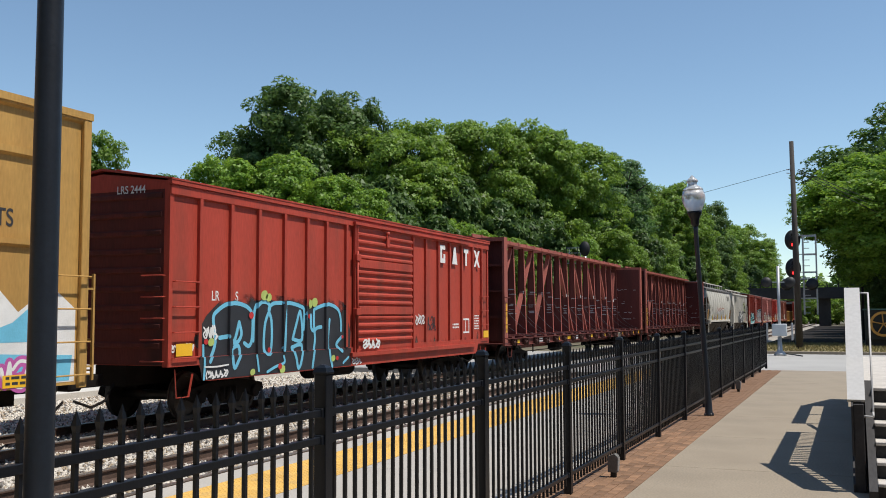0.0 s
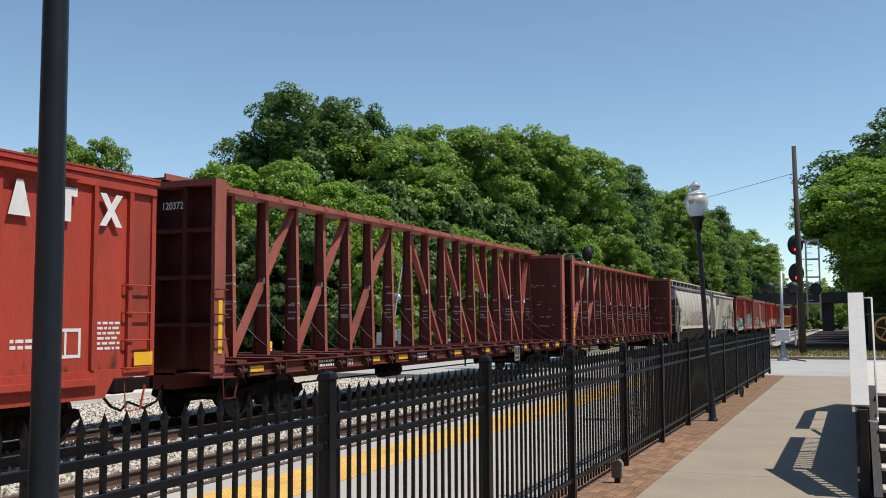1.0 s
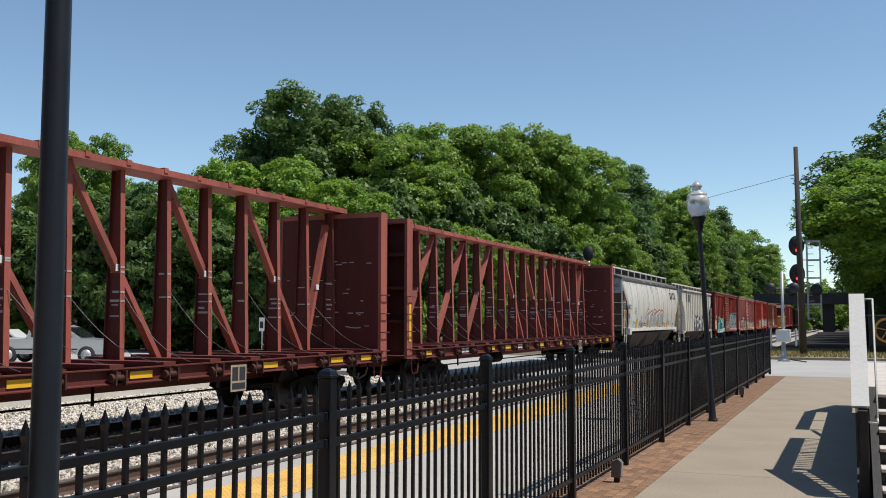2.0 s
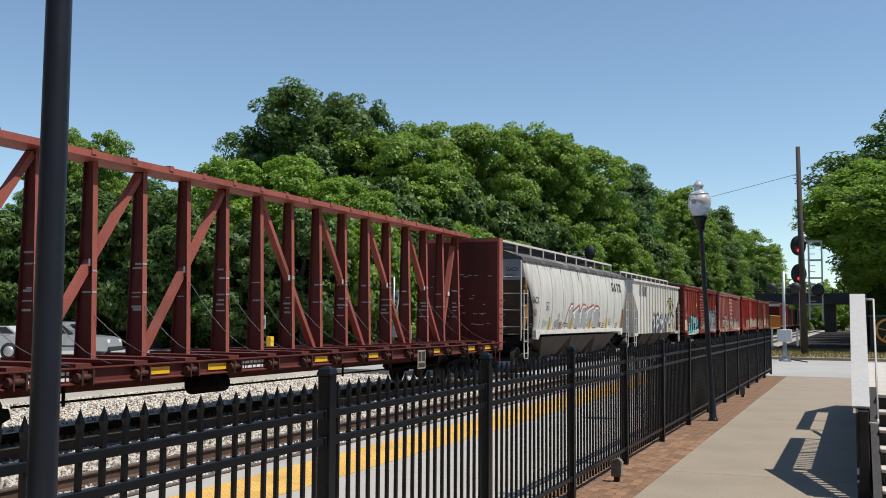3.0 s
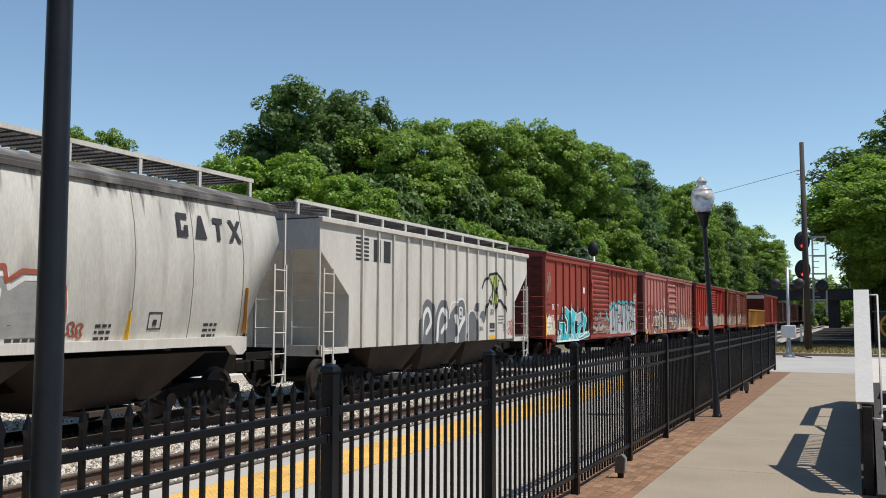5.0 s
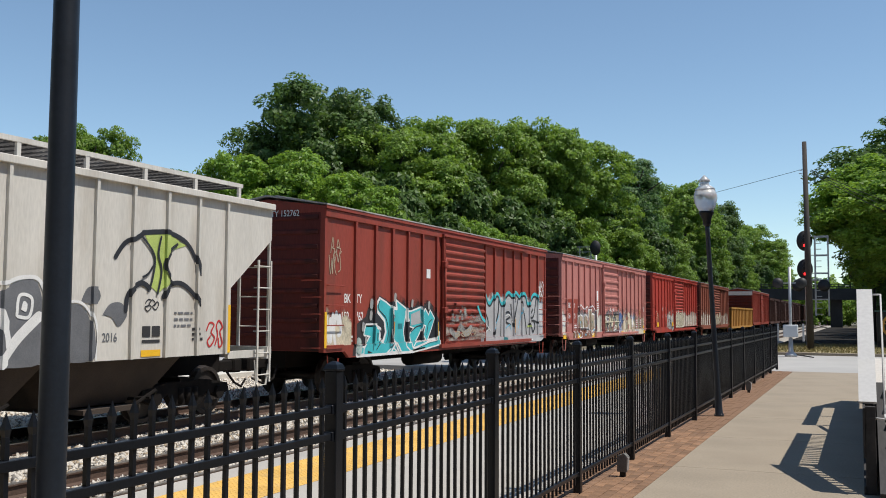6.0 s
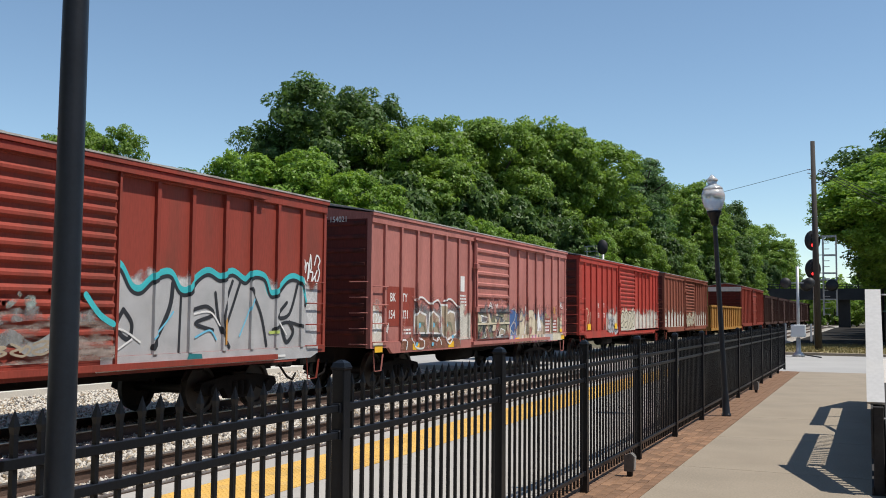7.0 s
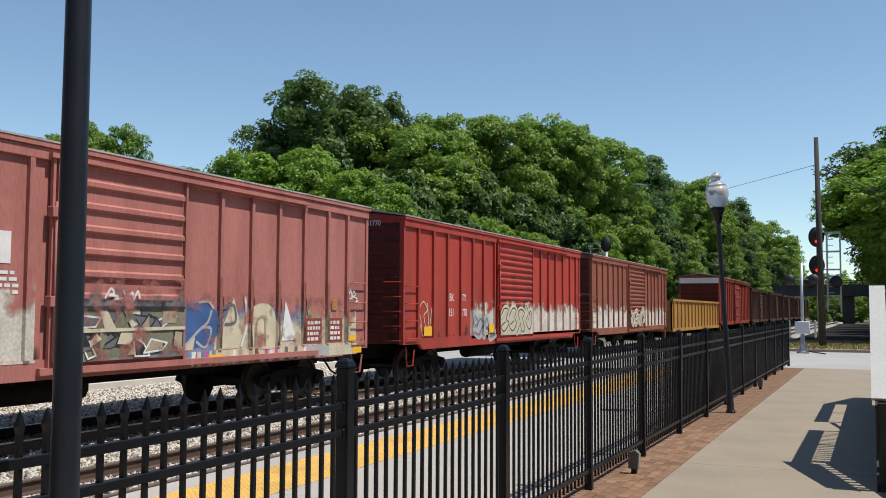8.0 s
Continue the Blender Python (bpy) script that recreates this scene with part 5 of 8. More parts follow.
def far_cars():
    g = thing("gondola", "ochre ribbed gondola wagon in the train", "gondola")
    L = 18.3
    bm = B()
    for x in (-1.5, 1.42):
        box(bm, x, x + .08, 0, L, .9, 2.65)
    for y in (0, L - .08):
        box(bm, -1.5, 1.5, y, y + .08, .9, 2.65)
    box(bm, -1.5, 1.5, 0, L, .8, .9)
    part("body", bm, GONDOLA_TAN, g)
    bm = B()
    box(bm, 1.4, 1.58, -.03, L + .03, 2.6, 2.74)
    box(bm, 1.45, 1.56, 0, L, .8, 1.0)
    part("rim", bm, GONDOLA_TAN, g)
    bm = B()
    box(bm, 1.5, 1.58, -.06, .06, 1, 2.6)
    me = mesh_of("rib", bm, GONDOLA_TAN)
    for i in range(15):
        part("rib", me, None, g, m=pose(0, .4 + i * 1.25, 0))
    for y in (2.4, L - 2.4):
        truck(g, y)
    couplers(g, L)
    CARS.append((g, 188.9))
    e = boxcar("boxcar", "tall dark red boxcar with a white-topped end", RED_B, ROOF_ZINC, 19.6, (6.9, 9.9), 4, eave=4.75, door_style="wide")
    bm = B()
    box(bm, -1.5, 1.5, -.03, -.018, 4.2, 4.62)
    part("end_band", bm, WHITE_MARK, e, "white painted band")
    CARS.append((e, 207.8))
    a = 228.9
    for k in range(5):
        c = boxcar("boxcar", "dark brown freight car far along the train, shade painted in", RED_DARK, RED_DARK, 16.0, bars_n=6, door_style="wide", eave=4.3)
        CARS.append((c, a))
        a += 17.8


def centerbeam(label, a, marks, L=23.6):
    """A bulkhead flatcar with a tall central truss for lumber."""
    car = thing("centerbeam_flatcar", label, "flatcar", group="centerbeam flatcars of the train")
    for y, s in ((0, 1), (L, -1)):
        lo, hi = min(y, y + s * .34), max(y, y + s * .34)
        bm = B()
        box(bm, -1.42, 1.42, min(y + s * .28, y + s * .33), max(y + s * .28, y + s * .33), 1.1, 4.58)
        bk = part("bulkhead", bm, BULKHEAD, car, "tall grimy oxide-red steel end wall, shade painted in")
        for x in (-1.5, 1.42):
            bm = B()
            box(bm, x, x + .08, lo, hi, .95, 4.58)
            part("edge_beam", bm, BEAM_LIGHT, bk)
        bm = B()
        box(bm, -1.5, 1.5, lo, hi, 4.58, 4.7)
        part("cap_beam", bm, BEAM_LIGHT, bk)
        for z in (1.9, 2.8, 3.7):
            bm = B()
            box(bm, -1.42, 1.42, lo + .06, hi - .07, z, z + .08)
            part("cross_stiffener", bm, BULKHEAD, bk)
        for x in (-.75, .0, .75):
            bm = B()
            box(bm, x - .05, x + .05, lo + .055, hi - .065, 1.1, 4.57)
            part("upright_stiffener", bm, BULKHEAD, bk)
        if y == 0:
            bm = B()
            box(bm, 1.502, 1.512, lo + .12, hi - .1, 1.4, 2.4)
            part("reflector", bm, YELLOW_MARK, bk, "yellow reflective strip")
        rnd = random.Random(23)
        bm = B()
        yy = y + s * .331
        for _ in range(46):
            x, z, w = rnd.uniform(-1.3, 1.1), rnd.choice((1.8, 2.1, 2.4, 2.7, 3.0, 3.4)) + rnd.uniform(-.06, .06), rnd.uniform(.06, .22)
            box(bm, x, x + w, min(yy, yy + s * .002), max(yy, yy + s * .002), z, z + rnd.uniform(.015, .035))
        part("scuff_layer", bm, G_SILVER, bk, "pale strap scuffs")
        ladder(bk, lo + .02, hi - .02, 1.2, 2.6, 4, BEAM_RED, x=1.5)
    bm = B()
    extrude(bm, [(-.33, 4.74), (.33, 4.74), (.33, 4.86), (.29, 4.86), (.29, 4.79), (-.29, 4.79), (-.29, 4.86), (-.33, 4.86)], "y", .0, L)
    for i in range(22):
        y = .9 + i * 1.03
        box(bm, .18, .345, y, y + .12, 4.79, 4.89)
    tc = part("top_chord", bm, BEAM_LIGHT, car, "long riveted red top beam")
    # posts: a web that narrows upwards between two flanges
    bm = B()
    extrude(bm, [(-.2, -.06), (-.18, -.06), (-.18, -.01), (.18, -.01), (.18, -.06), (.2, -.06), (.2, .06), (.18, .06), (.18, .01), (-.18, .01), (-.18, .06), (-.2, .06)], "z", 1.15, 4.73)
    for v in bm.verts:
        if v.co.z > 4:
            v.co.x *= .55
    # outer flange faces get a lighter red as if sunlit, the web a shade-dark one
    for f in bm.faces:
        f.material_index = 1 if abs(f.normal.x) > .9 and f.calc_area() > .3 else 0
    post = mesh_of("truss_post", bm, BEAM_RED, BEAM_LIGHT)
    N = 18
    ys = [1.2 + i * 1.298 for i in range(N)]
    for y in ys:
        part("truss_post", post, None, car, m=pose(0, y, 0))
    spans = [(ys[i] + .1, 1.2, ys[i + 2] - .06, 4.66) for i in (1, 3, 5)] + [(ys[i] - .1, 1.2, ys[i - 2] + .06, 4.66) for i in (16, 14, 12, 10)]
    spans += [(ys[16] + .08, 1.2, ys[17] - .22, 4.4), (ys[1] - .08, 1.2, ys[0] + .22, 4.4)]
    for ya, za, yb, zb in spans:
        p, q = (0, ya, za), (0, yb, zb)
        bm = B()
        bar(bm, p, q, .11, .16, (1, 0, 0))
        br = part("brace", bm, BEAM_LIGHT, car, "lighter red diagonal brace")
        bm = B()
        w = Vector(p).lerp(Vector(q), .5)
        box(bm, .081, .1, w.y - .09, w.y + .04, w.z - .07, w.z + .06)
        part("scuffed_gusset", bm, WHITE_MARK, br)
    rnd = random.Random(17)
    bm = B()
    for i, y in enumerate(ys):
        for z in (2.05, 2.2, 2.32, 2.45, 2.85, 2.95) if i % 2 else (2.4, 2.8):
            o, w = z + rnd.uniform(-.06, .06), rnd.uniform(.12, .34)
            c = rnd.uniform(-.05, .05)
            box(bm, max(c - w / 2, -.125), min(c + w / 2, .125), y - .0135, y - .0115, o, o + rnd.uniform(.02, .045))
            if rnd.random() < .5:
                box(bm, .203 - (o - 1.15) * .0251, .206 - (o - 1.15) * .0251, y - .055, y + .05, o, o + .03)
    part("scuff_layer", bm, G_SILVER, car, "pale strap scuffs on the posts")
    bm = B()
    box(bm, -.35, .35, .3, L - .3, .7, 1.16)
    box(bm, -.6, .6, .35, L - .35, 1.1, 1.17)
    part("centre_sill", bm, BEAM_RED, car)
    bm = B()
    box(bm, -1.43, 1.43, .3, L - .3, .97, 1.015)
    part("deck", bm, BEAM_RED, car, "oxide-red steel deck plate")
    bm = B()
    extrude(bm, [(1.42, .93), (1.52, .93), (1.52, .95), (1.45, .96), (1.45, 1.16), (1.52, 1.17), (1.52, 1.19), (1.42, 1.19)], "y", .2, L - .2)
    extrude(bm, [(-1.52, .93), (-1.42, .93), (-1.42, 1.19), (-1.52, 1.19)], "y", .2, L - .2)
    part("side_sill", bm, BEAM_RED, car)
    bm = B()
    box(bm, -1.5, 1.5, -.1, .1, 1.02, 1.19)
    box(bm, -1.5, 1.5, -.16, .16, 1.19, 1.25)
    bearer = mesh_of("cross_bearer", bm, BEAM_RED)
    bm = B()
    tube(bm, (1.54, -.1, 1.04), (1.54, .1, 1.04), .05, n=10)
    box(bm, 1.46, 1.61, -.13, -.1, .92, 1.16)
    box(bm, 1.46, 1.61, .1, .13, .92, 1.16)
    tube(bm, (1.54, -.2, 1.04), (1.54, -.13, 1.04), .07, n=8)
    winch = mesh_of("winch", bm, BEAM_DARK)
    for i in range(18):
        y = .9 + i * 1.3
        part("cross_bearer", bearer, None, car, m=pose(0, y, 0))
        part("winch", winch, None, car, m=pose(0, y, 0))
    plates(car, 1.462, (1.15, 6.32, 7.95, 11.75, 14.25, 18.1, 20.85, 22.3), 1.0, 1.12, .55)
    rnd = random.Random(3)
    for i in range(1, N - 1):
        bm = B()
        y = ys[i]
        p, q = Vector((.17, y, rnd.uniform(2.0, 2.7))), Vector((1.45, y + rnd.uniform(.3, 1.1), 1.22))
        last = p
        for k in range(1, 7):
            c = p.lerp(q, k / 6) - Vector((0, 0, .25 * math.sin(math.pi * k / 6)))
            tube(bm, last, c, .006, n=4, caps=False)
            last = c
        part("tie_cable", bm, G_GREY, car, "slack steel tie-down cable")
    bm = B()
    tube(bm, (.9, 4, .62), (.9, L - 4, .62), .02, n=6)
    tube(bm, (.6, 8.6, .66), (.6, 9.6, .66), .18, n=12)
    for y in (5, 9, 14, 18):
        box(bm, .88, .92, y, y + .04, .55, .9)
    part("brake_gear", bm, UNDER, car)
    if marks:
        words(car, "120372", 1.453, 4.98, .975, .2, WHITE_MARK)
        words(car, "120372", .25, -.005, 4.15, .2, WHITE_MARK, "end")
    bars(car, 1.462, 8.85, 1.13, .9, 2, WHITE_MARK)
    bars(car, 1.462, 3.65, 1.13, .9, 2, WHITE_MARK, seed=4)
    bm = B()
    box(bm, 1.625, 1.635, 16.8, 17.3, .62, 1.12)
    st = part("notice_plate", bm, G_TAN, car, "black and white stencil plate")
    bm = B()
    for q in ((16.84, 17.03, .82, 1.08), (17.07, 17.26, .82, 1.08), (16.84, 17.26, .66, .78)):
        box(bm, 1.6352, 1.638, *q)
    part("stencil", bm, BLACK_MARK, st)
    for y in (2.6, L - 2.6):
        truck(car, y)
    couplers(car, L)
    for y in (.5, L - .5):
        stirrup(car, y, BEAM_RED)
    CARS.append((car, a))


def hopper_frame(car, L, m, sill=True):
    """Sills, end platforms, chutes, ladders and running boards that both hoppers share."""
    if sill:
        for s in (-1, 1):
            x0, x1 = sorted((s * 1.36, s * 1.52))
            bm = B()
            extrude(bm, [(1.5, 1.3), (1.62, 1.22), (1.8, 1.22), (2.0, 1.4), (L - 2.0, 1.4), (L - 1.8, 1.22), (L - 1.62, 1.22), (L - 1.5, 1.3), (L - 1.5, 1.56), (1.5, 1.56)], "x", x0, x1)
            part("side_sill", bm, m, car)
    for y in (.05, L - .2):
        bm = B()
        box(bm, -1.5, 1.5, y, y + .15, 1.06, 1.3)
        part("end_sill", bm, m if not sill else UNDER, car)
        bm = B()
        for x in (-1.44, 1.36):
            box(bm, x, x + .08, min(y, abs(y - 1.3)) if y < 1 else y - 1.2, y + 1.35 if y < 1 else y, 1.1, 1.24)
        part("end_step", bm, m if not sill else UNDER, car)
    bm = B()
    box(bm, -.35, .35, .2, L - .2, .75, 1.2)
    part("centre_sill", bm, UNDER, car)
    n = 3
    w = (L - 5.2) / n
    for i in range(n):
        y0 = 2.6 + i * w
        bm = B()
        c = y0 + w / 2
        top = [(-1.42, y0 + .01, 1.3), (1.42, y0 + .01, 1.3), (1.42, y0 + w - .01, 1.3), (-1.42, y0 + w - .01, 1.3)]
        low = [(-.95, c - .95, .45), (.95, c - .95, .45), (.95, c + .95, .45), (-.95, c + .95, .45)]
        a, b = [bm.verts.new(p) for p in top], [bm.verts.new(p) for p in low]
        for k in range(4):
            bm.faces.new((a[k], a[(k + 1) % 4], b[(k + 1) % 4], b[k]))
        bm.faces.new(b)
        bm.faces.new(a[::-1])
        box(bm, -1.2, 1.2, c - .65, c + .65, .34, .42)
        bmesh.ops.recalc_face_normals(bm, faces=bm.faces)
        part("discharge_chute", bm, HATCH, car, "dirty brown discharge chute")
        bm = B()
        tube(bm, (.9, c + .6, .5), (1.45, c + .6, .55), .03, n=6)
        tube(bm, (1.35, c + .35, .45), (1.35, c + .85, .65), .03, n=6)
        part("gate_lever", bm, UNDER, car)
    for y, s in ((0, 1), (L, -1)):
        ladder(car, *sorted((y + s * .12, y + s * .55)), .75, 2.9, 6, m, x=1.42, stiles=True)
        bm = B()
        for x in (.7, 1.42):
            po = B()
            bar(po, (x, y + s * .06, 1.2), (x, y + s * .06, 4.1), .05, .05, (0, 1, 0))
            part("end_post", po, m, car)
        for z in (1.7, 2.3, 2.9, 3.5):
            tube(bm, (.7, y + s * .06, z), (1.42, y + s * .06, z), .013, n=6)
        part("end_ladder", bm, m, car)
        stirrup(car, y + s * .4, m)


def running_board(car, L, z, m, half=.62):
    bm = B()
    for x in (-half, half):
        box(bm, x - .03, x + .03, .1, L - .1, z + .34, z + .42)
    part("board_rail", bm, m, car)
    bm = B()
    for k in range(14):
        x = -half + .06 + k * (2 * half - .12) / 13
        box(bm, x - .012, x + .012, .12, L - .12, z + .33, z + .37)
    for i in range(int(L / .3)):
        box(bm, -half, half, .12 + i * .3, .14 + i * .3, z + .31, z + .34)
    part("roof_walk", bm, ROOF_DIRT, car, "open steel grating roof walk")
    bm = B()
    box(bm, -.025, .025, -.04, .04, 0, .36)
    me = mesh_of("stanchion", bm, m)
    n = 11
    for i in range(n):
        for x in (-half, half):
            part("stanchion", me, None, car, m=pose(x, .2 + i * (L - .4) / (n - 1), z))


GREY_SEAM = paint("grimy_seam", (0.24, 0.23, 0.205), 0.8)
# end sheets: the blue-grey of sky-lit shade is put into the paint
HOPPER_END = paint("hopper_end_shade_grey", (0.3, 0.33, 0.35), 0.7, (0.08, 0.07, 0.065), 0.8)


def grey_hopper():
    car = thing("covered_hopper", "pale grey curved-side covered hopper with rust-red graffiti", "hopper car", group="covered hoppers of the train")
    L, near = 17.35, 1.0
    prof = [(1.36, 1.42), (1.46, 1.9), (1.52, 2.5), (1.53, 3.0), (1.48, 3.5), (1.39, 3.95), (1.31, 4.2)]

    def inset(z):
        return .35 if z > 3.45 else .35 + 1.15 * (1 - ((z - 1.42) / 2.03) ** 1.6)
    bm = B()
    rows = []
    cols = 22
    for x, z in prof:
        i = inset(z)
        rows.append([[bm.verts.new((s * x, i + (L - 2 * i) * k / cols, z)) for k in range(cols + 1)] for s in (-1, 1)])
    for p, q in zip(rows, rows[1:]):
        for s in (0, 1):
            for k in range(cols):
                f = bm.faces.new((p[s][k], p[s][k + 1], q[s][k + 1], q[s][k]))
                f.smooth = True
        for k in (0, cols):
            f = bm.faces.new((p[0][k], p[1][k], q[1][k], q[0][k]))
            # slope faces: dark chute colour holds brown grime and the shade under the overhang
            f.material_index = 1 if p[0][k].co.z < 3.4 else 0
    bmesh.ops.recalc_face_normals(bm, faces=bm.faces)
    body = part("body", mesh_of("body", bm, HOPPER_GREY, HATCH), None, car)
    bm = B()
    top = [(x + .004, z) for x, z in prof[3:]]
    cols = [[bm.verts.new((x, y, z)) for x, z in top] for y in (.4, L - .4)]
    for k in range(len(top) - 1):
        bm.faces.new((cols[0][k], cols[1][k], cols[1][k + 1], cols[0][k + 1])).smooth = True
    part("soot_layer", bm, SOOT, body, "sooty run-down streaks")
    bm = B()
    extrude(bm, [(-1.36, 4.16), (-1.36, 4.24), (-.6, 4.5), (.6, 4.5), (1.36, 4.24), (1.36, 4.16)], "y", .3, L - .3)
    extrude(bm, [(1.28, 4.1), (1.41, 4.1), (1.41, 4.18), (1.28, 4.22)], "y", .3, L - .3)
    part("roof", bm, ROOF_DIRT, car, "sooty sloping roof")
    for i in range(10):
        y = 2.11 + i * 1.51
        bm = B()
        for (x0, z0), (x1, z1) in zip(prof, prof[1:]):
            bar(bm, (x0 + .002, y, z0), (x1 + .002, y, z1), .012, .012, (1, 0, 0))
        part("weld_seam", bm, GREY_SEAM, body)
    for y in (0, L):
        s = 1 if y == 0 else -1
        bm = B()
        lo, hi = sorted((y + s * .34, y + s * .38))
        box(bm, -1.3, 1.3, lo, hi, 3.4, 4.16)
        part("end_sheet", bm, HOPPER_END, car, "dusty end sheet, sky-lit shade painted blue-grey")
    hopper_frame(car, L, HOPPER_CREAM)
    running_board(car, L, 4.45, HOPPER_CREAM)
    frame_parts = set(car.children)
    words(car, "7601", .75, near + .33, 3.46, .2, BLACK_MARK, "end")
    words(car, "GACX", .75, near + .33, 3.72, .2, BLACK_MARK, "end")
    words(car, "GACX", 1.533, 2.02, 2.56, .36, BLACK_MARK, squeeze=.8)
    words(car, "7601", 1.528, 2.02, 2.1, .34, BLACK_MARK, squeeze=.9)
    block_marks(car, 1.50, 14.75, 3.36, .52, .42, BLACK_MARK)
    top_line = [(6.2, 1.62), (6.38, 1.8), (6.62, 1.86), (6.7, 2.12), (7.05, 2.48), (7.26, 2.61), (7.55, 2.63), (7.6, 2.3), (8.0, 2.44), (8.55, 2.59), (8.73, 2.27),
                (9.02, 2.55), (9.25, 2.64), (9.6, 2.61), (9.66, 2.33), (9.92, 2.54), (10.03, 2.38), (10.1, 2.49), (10.67, 2.59), (11.04, 2.65), (11.1, 2.44),
                (11.36, 2.59), (11.89, 2.59), (12.17, 2.4), (12.22, 2.1), (12.24, 1.7)]
    bm = B()
    fine = []
    for (u0, v0), (u1, v1) in zip(top_line[4:-1], top_line[5:-1]):
        bm_rows = [[bm.verts.new((1.5, u, 1.64 + (v - 1.64) * k / 5)) for k in range(6)] for u, v in ((u0, v0 - .03), (u1, v1 - .03))]
        for k in range(5):
            bm.faces.new((bm_rows[0][k], bm_rows[1][k], bm_rows[1][k + 1], bm_rows[0][k + 1]))
    for (u0, v0), (u1, v1) in zip(top_line, top_line[1:]):
        fine += [(u0 + (u1 - u0) * k / 3, v0 + (v1 - v0) * k / 3) for k in range(3)]
    fine.append(top_line[-1])
    g = part("graffiti", bm, G_DULL, car, "rust-red outline with silver fill")
    bm = B()
    ribbon(bm, [(u + .05, v - .1) for u, v in fine[12:-3]], .07, 1.52)
    for u in (7.95, 8.95, 10.0, 10.98):
        ribbon(bm, [(u, 2.3), (u - .02, 2.05), (u - .04, 1.85)], .1, 1.521)
    part("paint_layer", bm, G_WHITE, g)
    bm = B()
    ribbon(bm, smooth(fine, 2), .075, 1.56)
    part("paint_layer", bm, G_RUST, g)
    piece(car, 1.53, 5.75, 6.1, 1.62, 1.9, 2, ((G_RUST, .035),), 61, "tag")
    piece(car, 1.53, 12.3, 12.65, 1.64, 1.86, 2, ((G_RUST, .035),), 62, "tag")
    for y in (4.3, 7.4, 10.5, 13.6):
        bm = B()
        bar(bm, (1.43, y, 1.56), (1.475, y + .03, 2.04), .02, .1, (1, 0, 0))
        part("reflector", bm, YELLOW_MARK, car, "yellow reflective strip")
    for y, d in ((1.22, .2), (16.85, -.05)):
        bm = B()
        bar(bm, (1.45, y, 1.62), (1.525, y + d, 2.5), .02, .12, (1, 0, 0))
        part("reflector", bm, ORANGE_MARK, car, "faded orange reflective strip")
    for y, w, n in ((1.98, .55, 2), (5.2, .3, 2), (6.5, .6, 2), (8.2, .35, 3), (9.6, .3, 3), (11.2, .6, 3), (12.9, .35, 3), (15.6, .4, 3)):
        bars(car, 1.495, y, 1.82, w, n, BLACK_MARK, .05, .1, int(y * 3))
    for y0 in (3.8, 14.1):
        bm = B()
        z = 2.33 if y0 < 9 else 1.72
        for q in ((0, .34, 0, .025), (0, .34, .275, .3), (0, .025, .025, .275), (.315, .34, .025, .275), (.12, .22, .07, .17)):
            box(bm, 1.53, 1.534, y0 + q[0], y0 + q[1], z + q[2], z + q[3])
        part("stencil_frame", bm, BLACK_MARK, car)
    # a welded patch plate, a rust bloom and a washed-out teal patch
    bm = B()
    ring = [(1.47 + .1 * math.cos(a), 2.66 + .1 * math.sin(a)) for a in (i * math.pi / 6 - .55 for i in range(7))]
    ring += [(1.93 + .1 * math.cos(a), 2.22 + .1 * math.sin(a)) for a in (i * math.pi / 6 + math.pi - .55 for i in range(7))]
    ribbon(bm, ring, .022, 1.53, True)
    part("stencil_frame", bm, BLACK_MARK, car, "outline of a welded patch plate")
    for y0, y1, z0, z1, m in ((1.05, 1.5, 2.9, 3.5, RUST_BLOOM), (3.5, 4.4, 1.6, 2.2, TEAL_WASH), (4.9, 6.1, 1.55, 2.35, GREY_WASH)):
        bm = B()
        grid = [[bm.verts.new((1.5, y0 + (y1 - y0) * i / 4, z0 + (z1 - z0) * k / 6)) for k in range(7)] for i in range(5)]
        for i in range(4):
            for k in range(6):
                bm.faces.new((grid[i][k], grid[i + 1][k], grid[i + 1][k + 1], grid[i][k + 1]))
        part("paint_layer", bm, m, car)
    zs, xs = [p[1] for p in prof], [p[0] for p in prof]
    for ob in car.children_recursive:
        if ob.name.split(".")[0] in ("graffiti", "paint_layer", "tag", "small_print", "stencil_frame", "company_mark"):
            for v in ob.data.vertices:
                v.co.x = float(np.interp(v.co.z, zs, xs)) + (.022 if ob.name.startswith("company") else .006) + (v.co.x - 1.5) * .08
    for ob in car.children:
        if ob not in frame_parts:
            ob.matrix_basis = Matrix.Translation((0, -near, 0)) @ ob.matrix_basis
    for y in (2.3, L - 2.3):
        truck(car, y)
    couplers(car, L)
    CARS.append((car, 82.0))


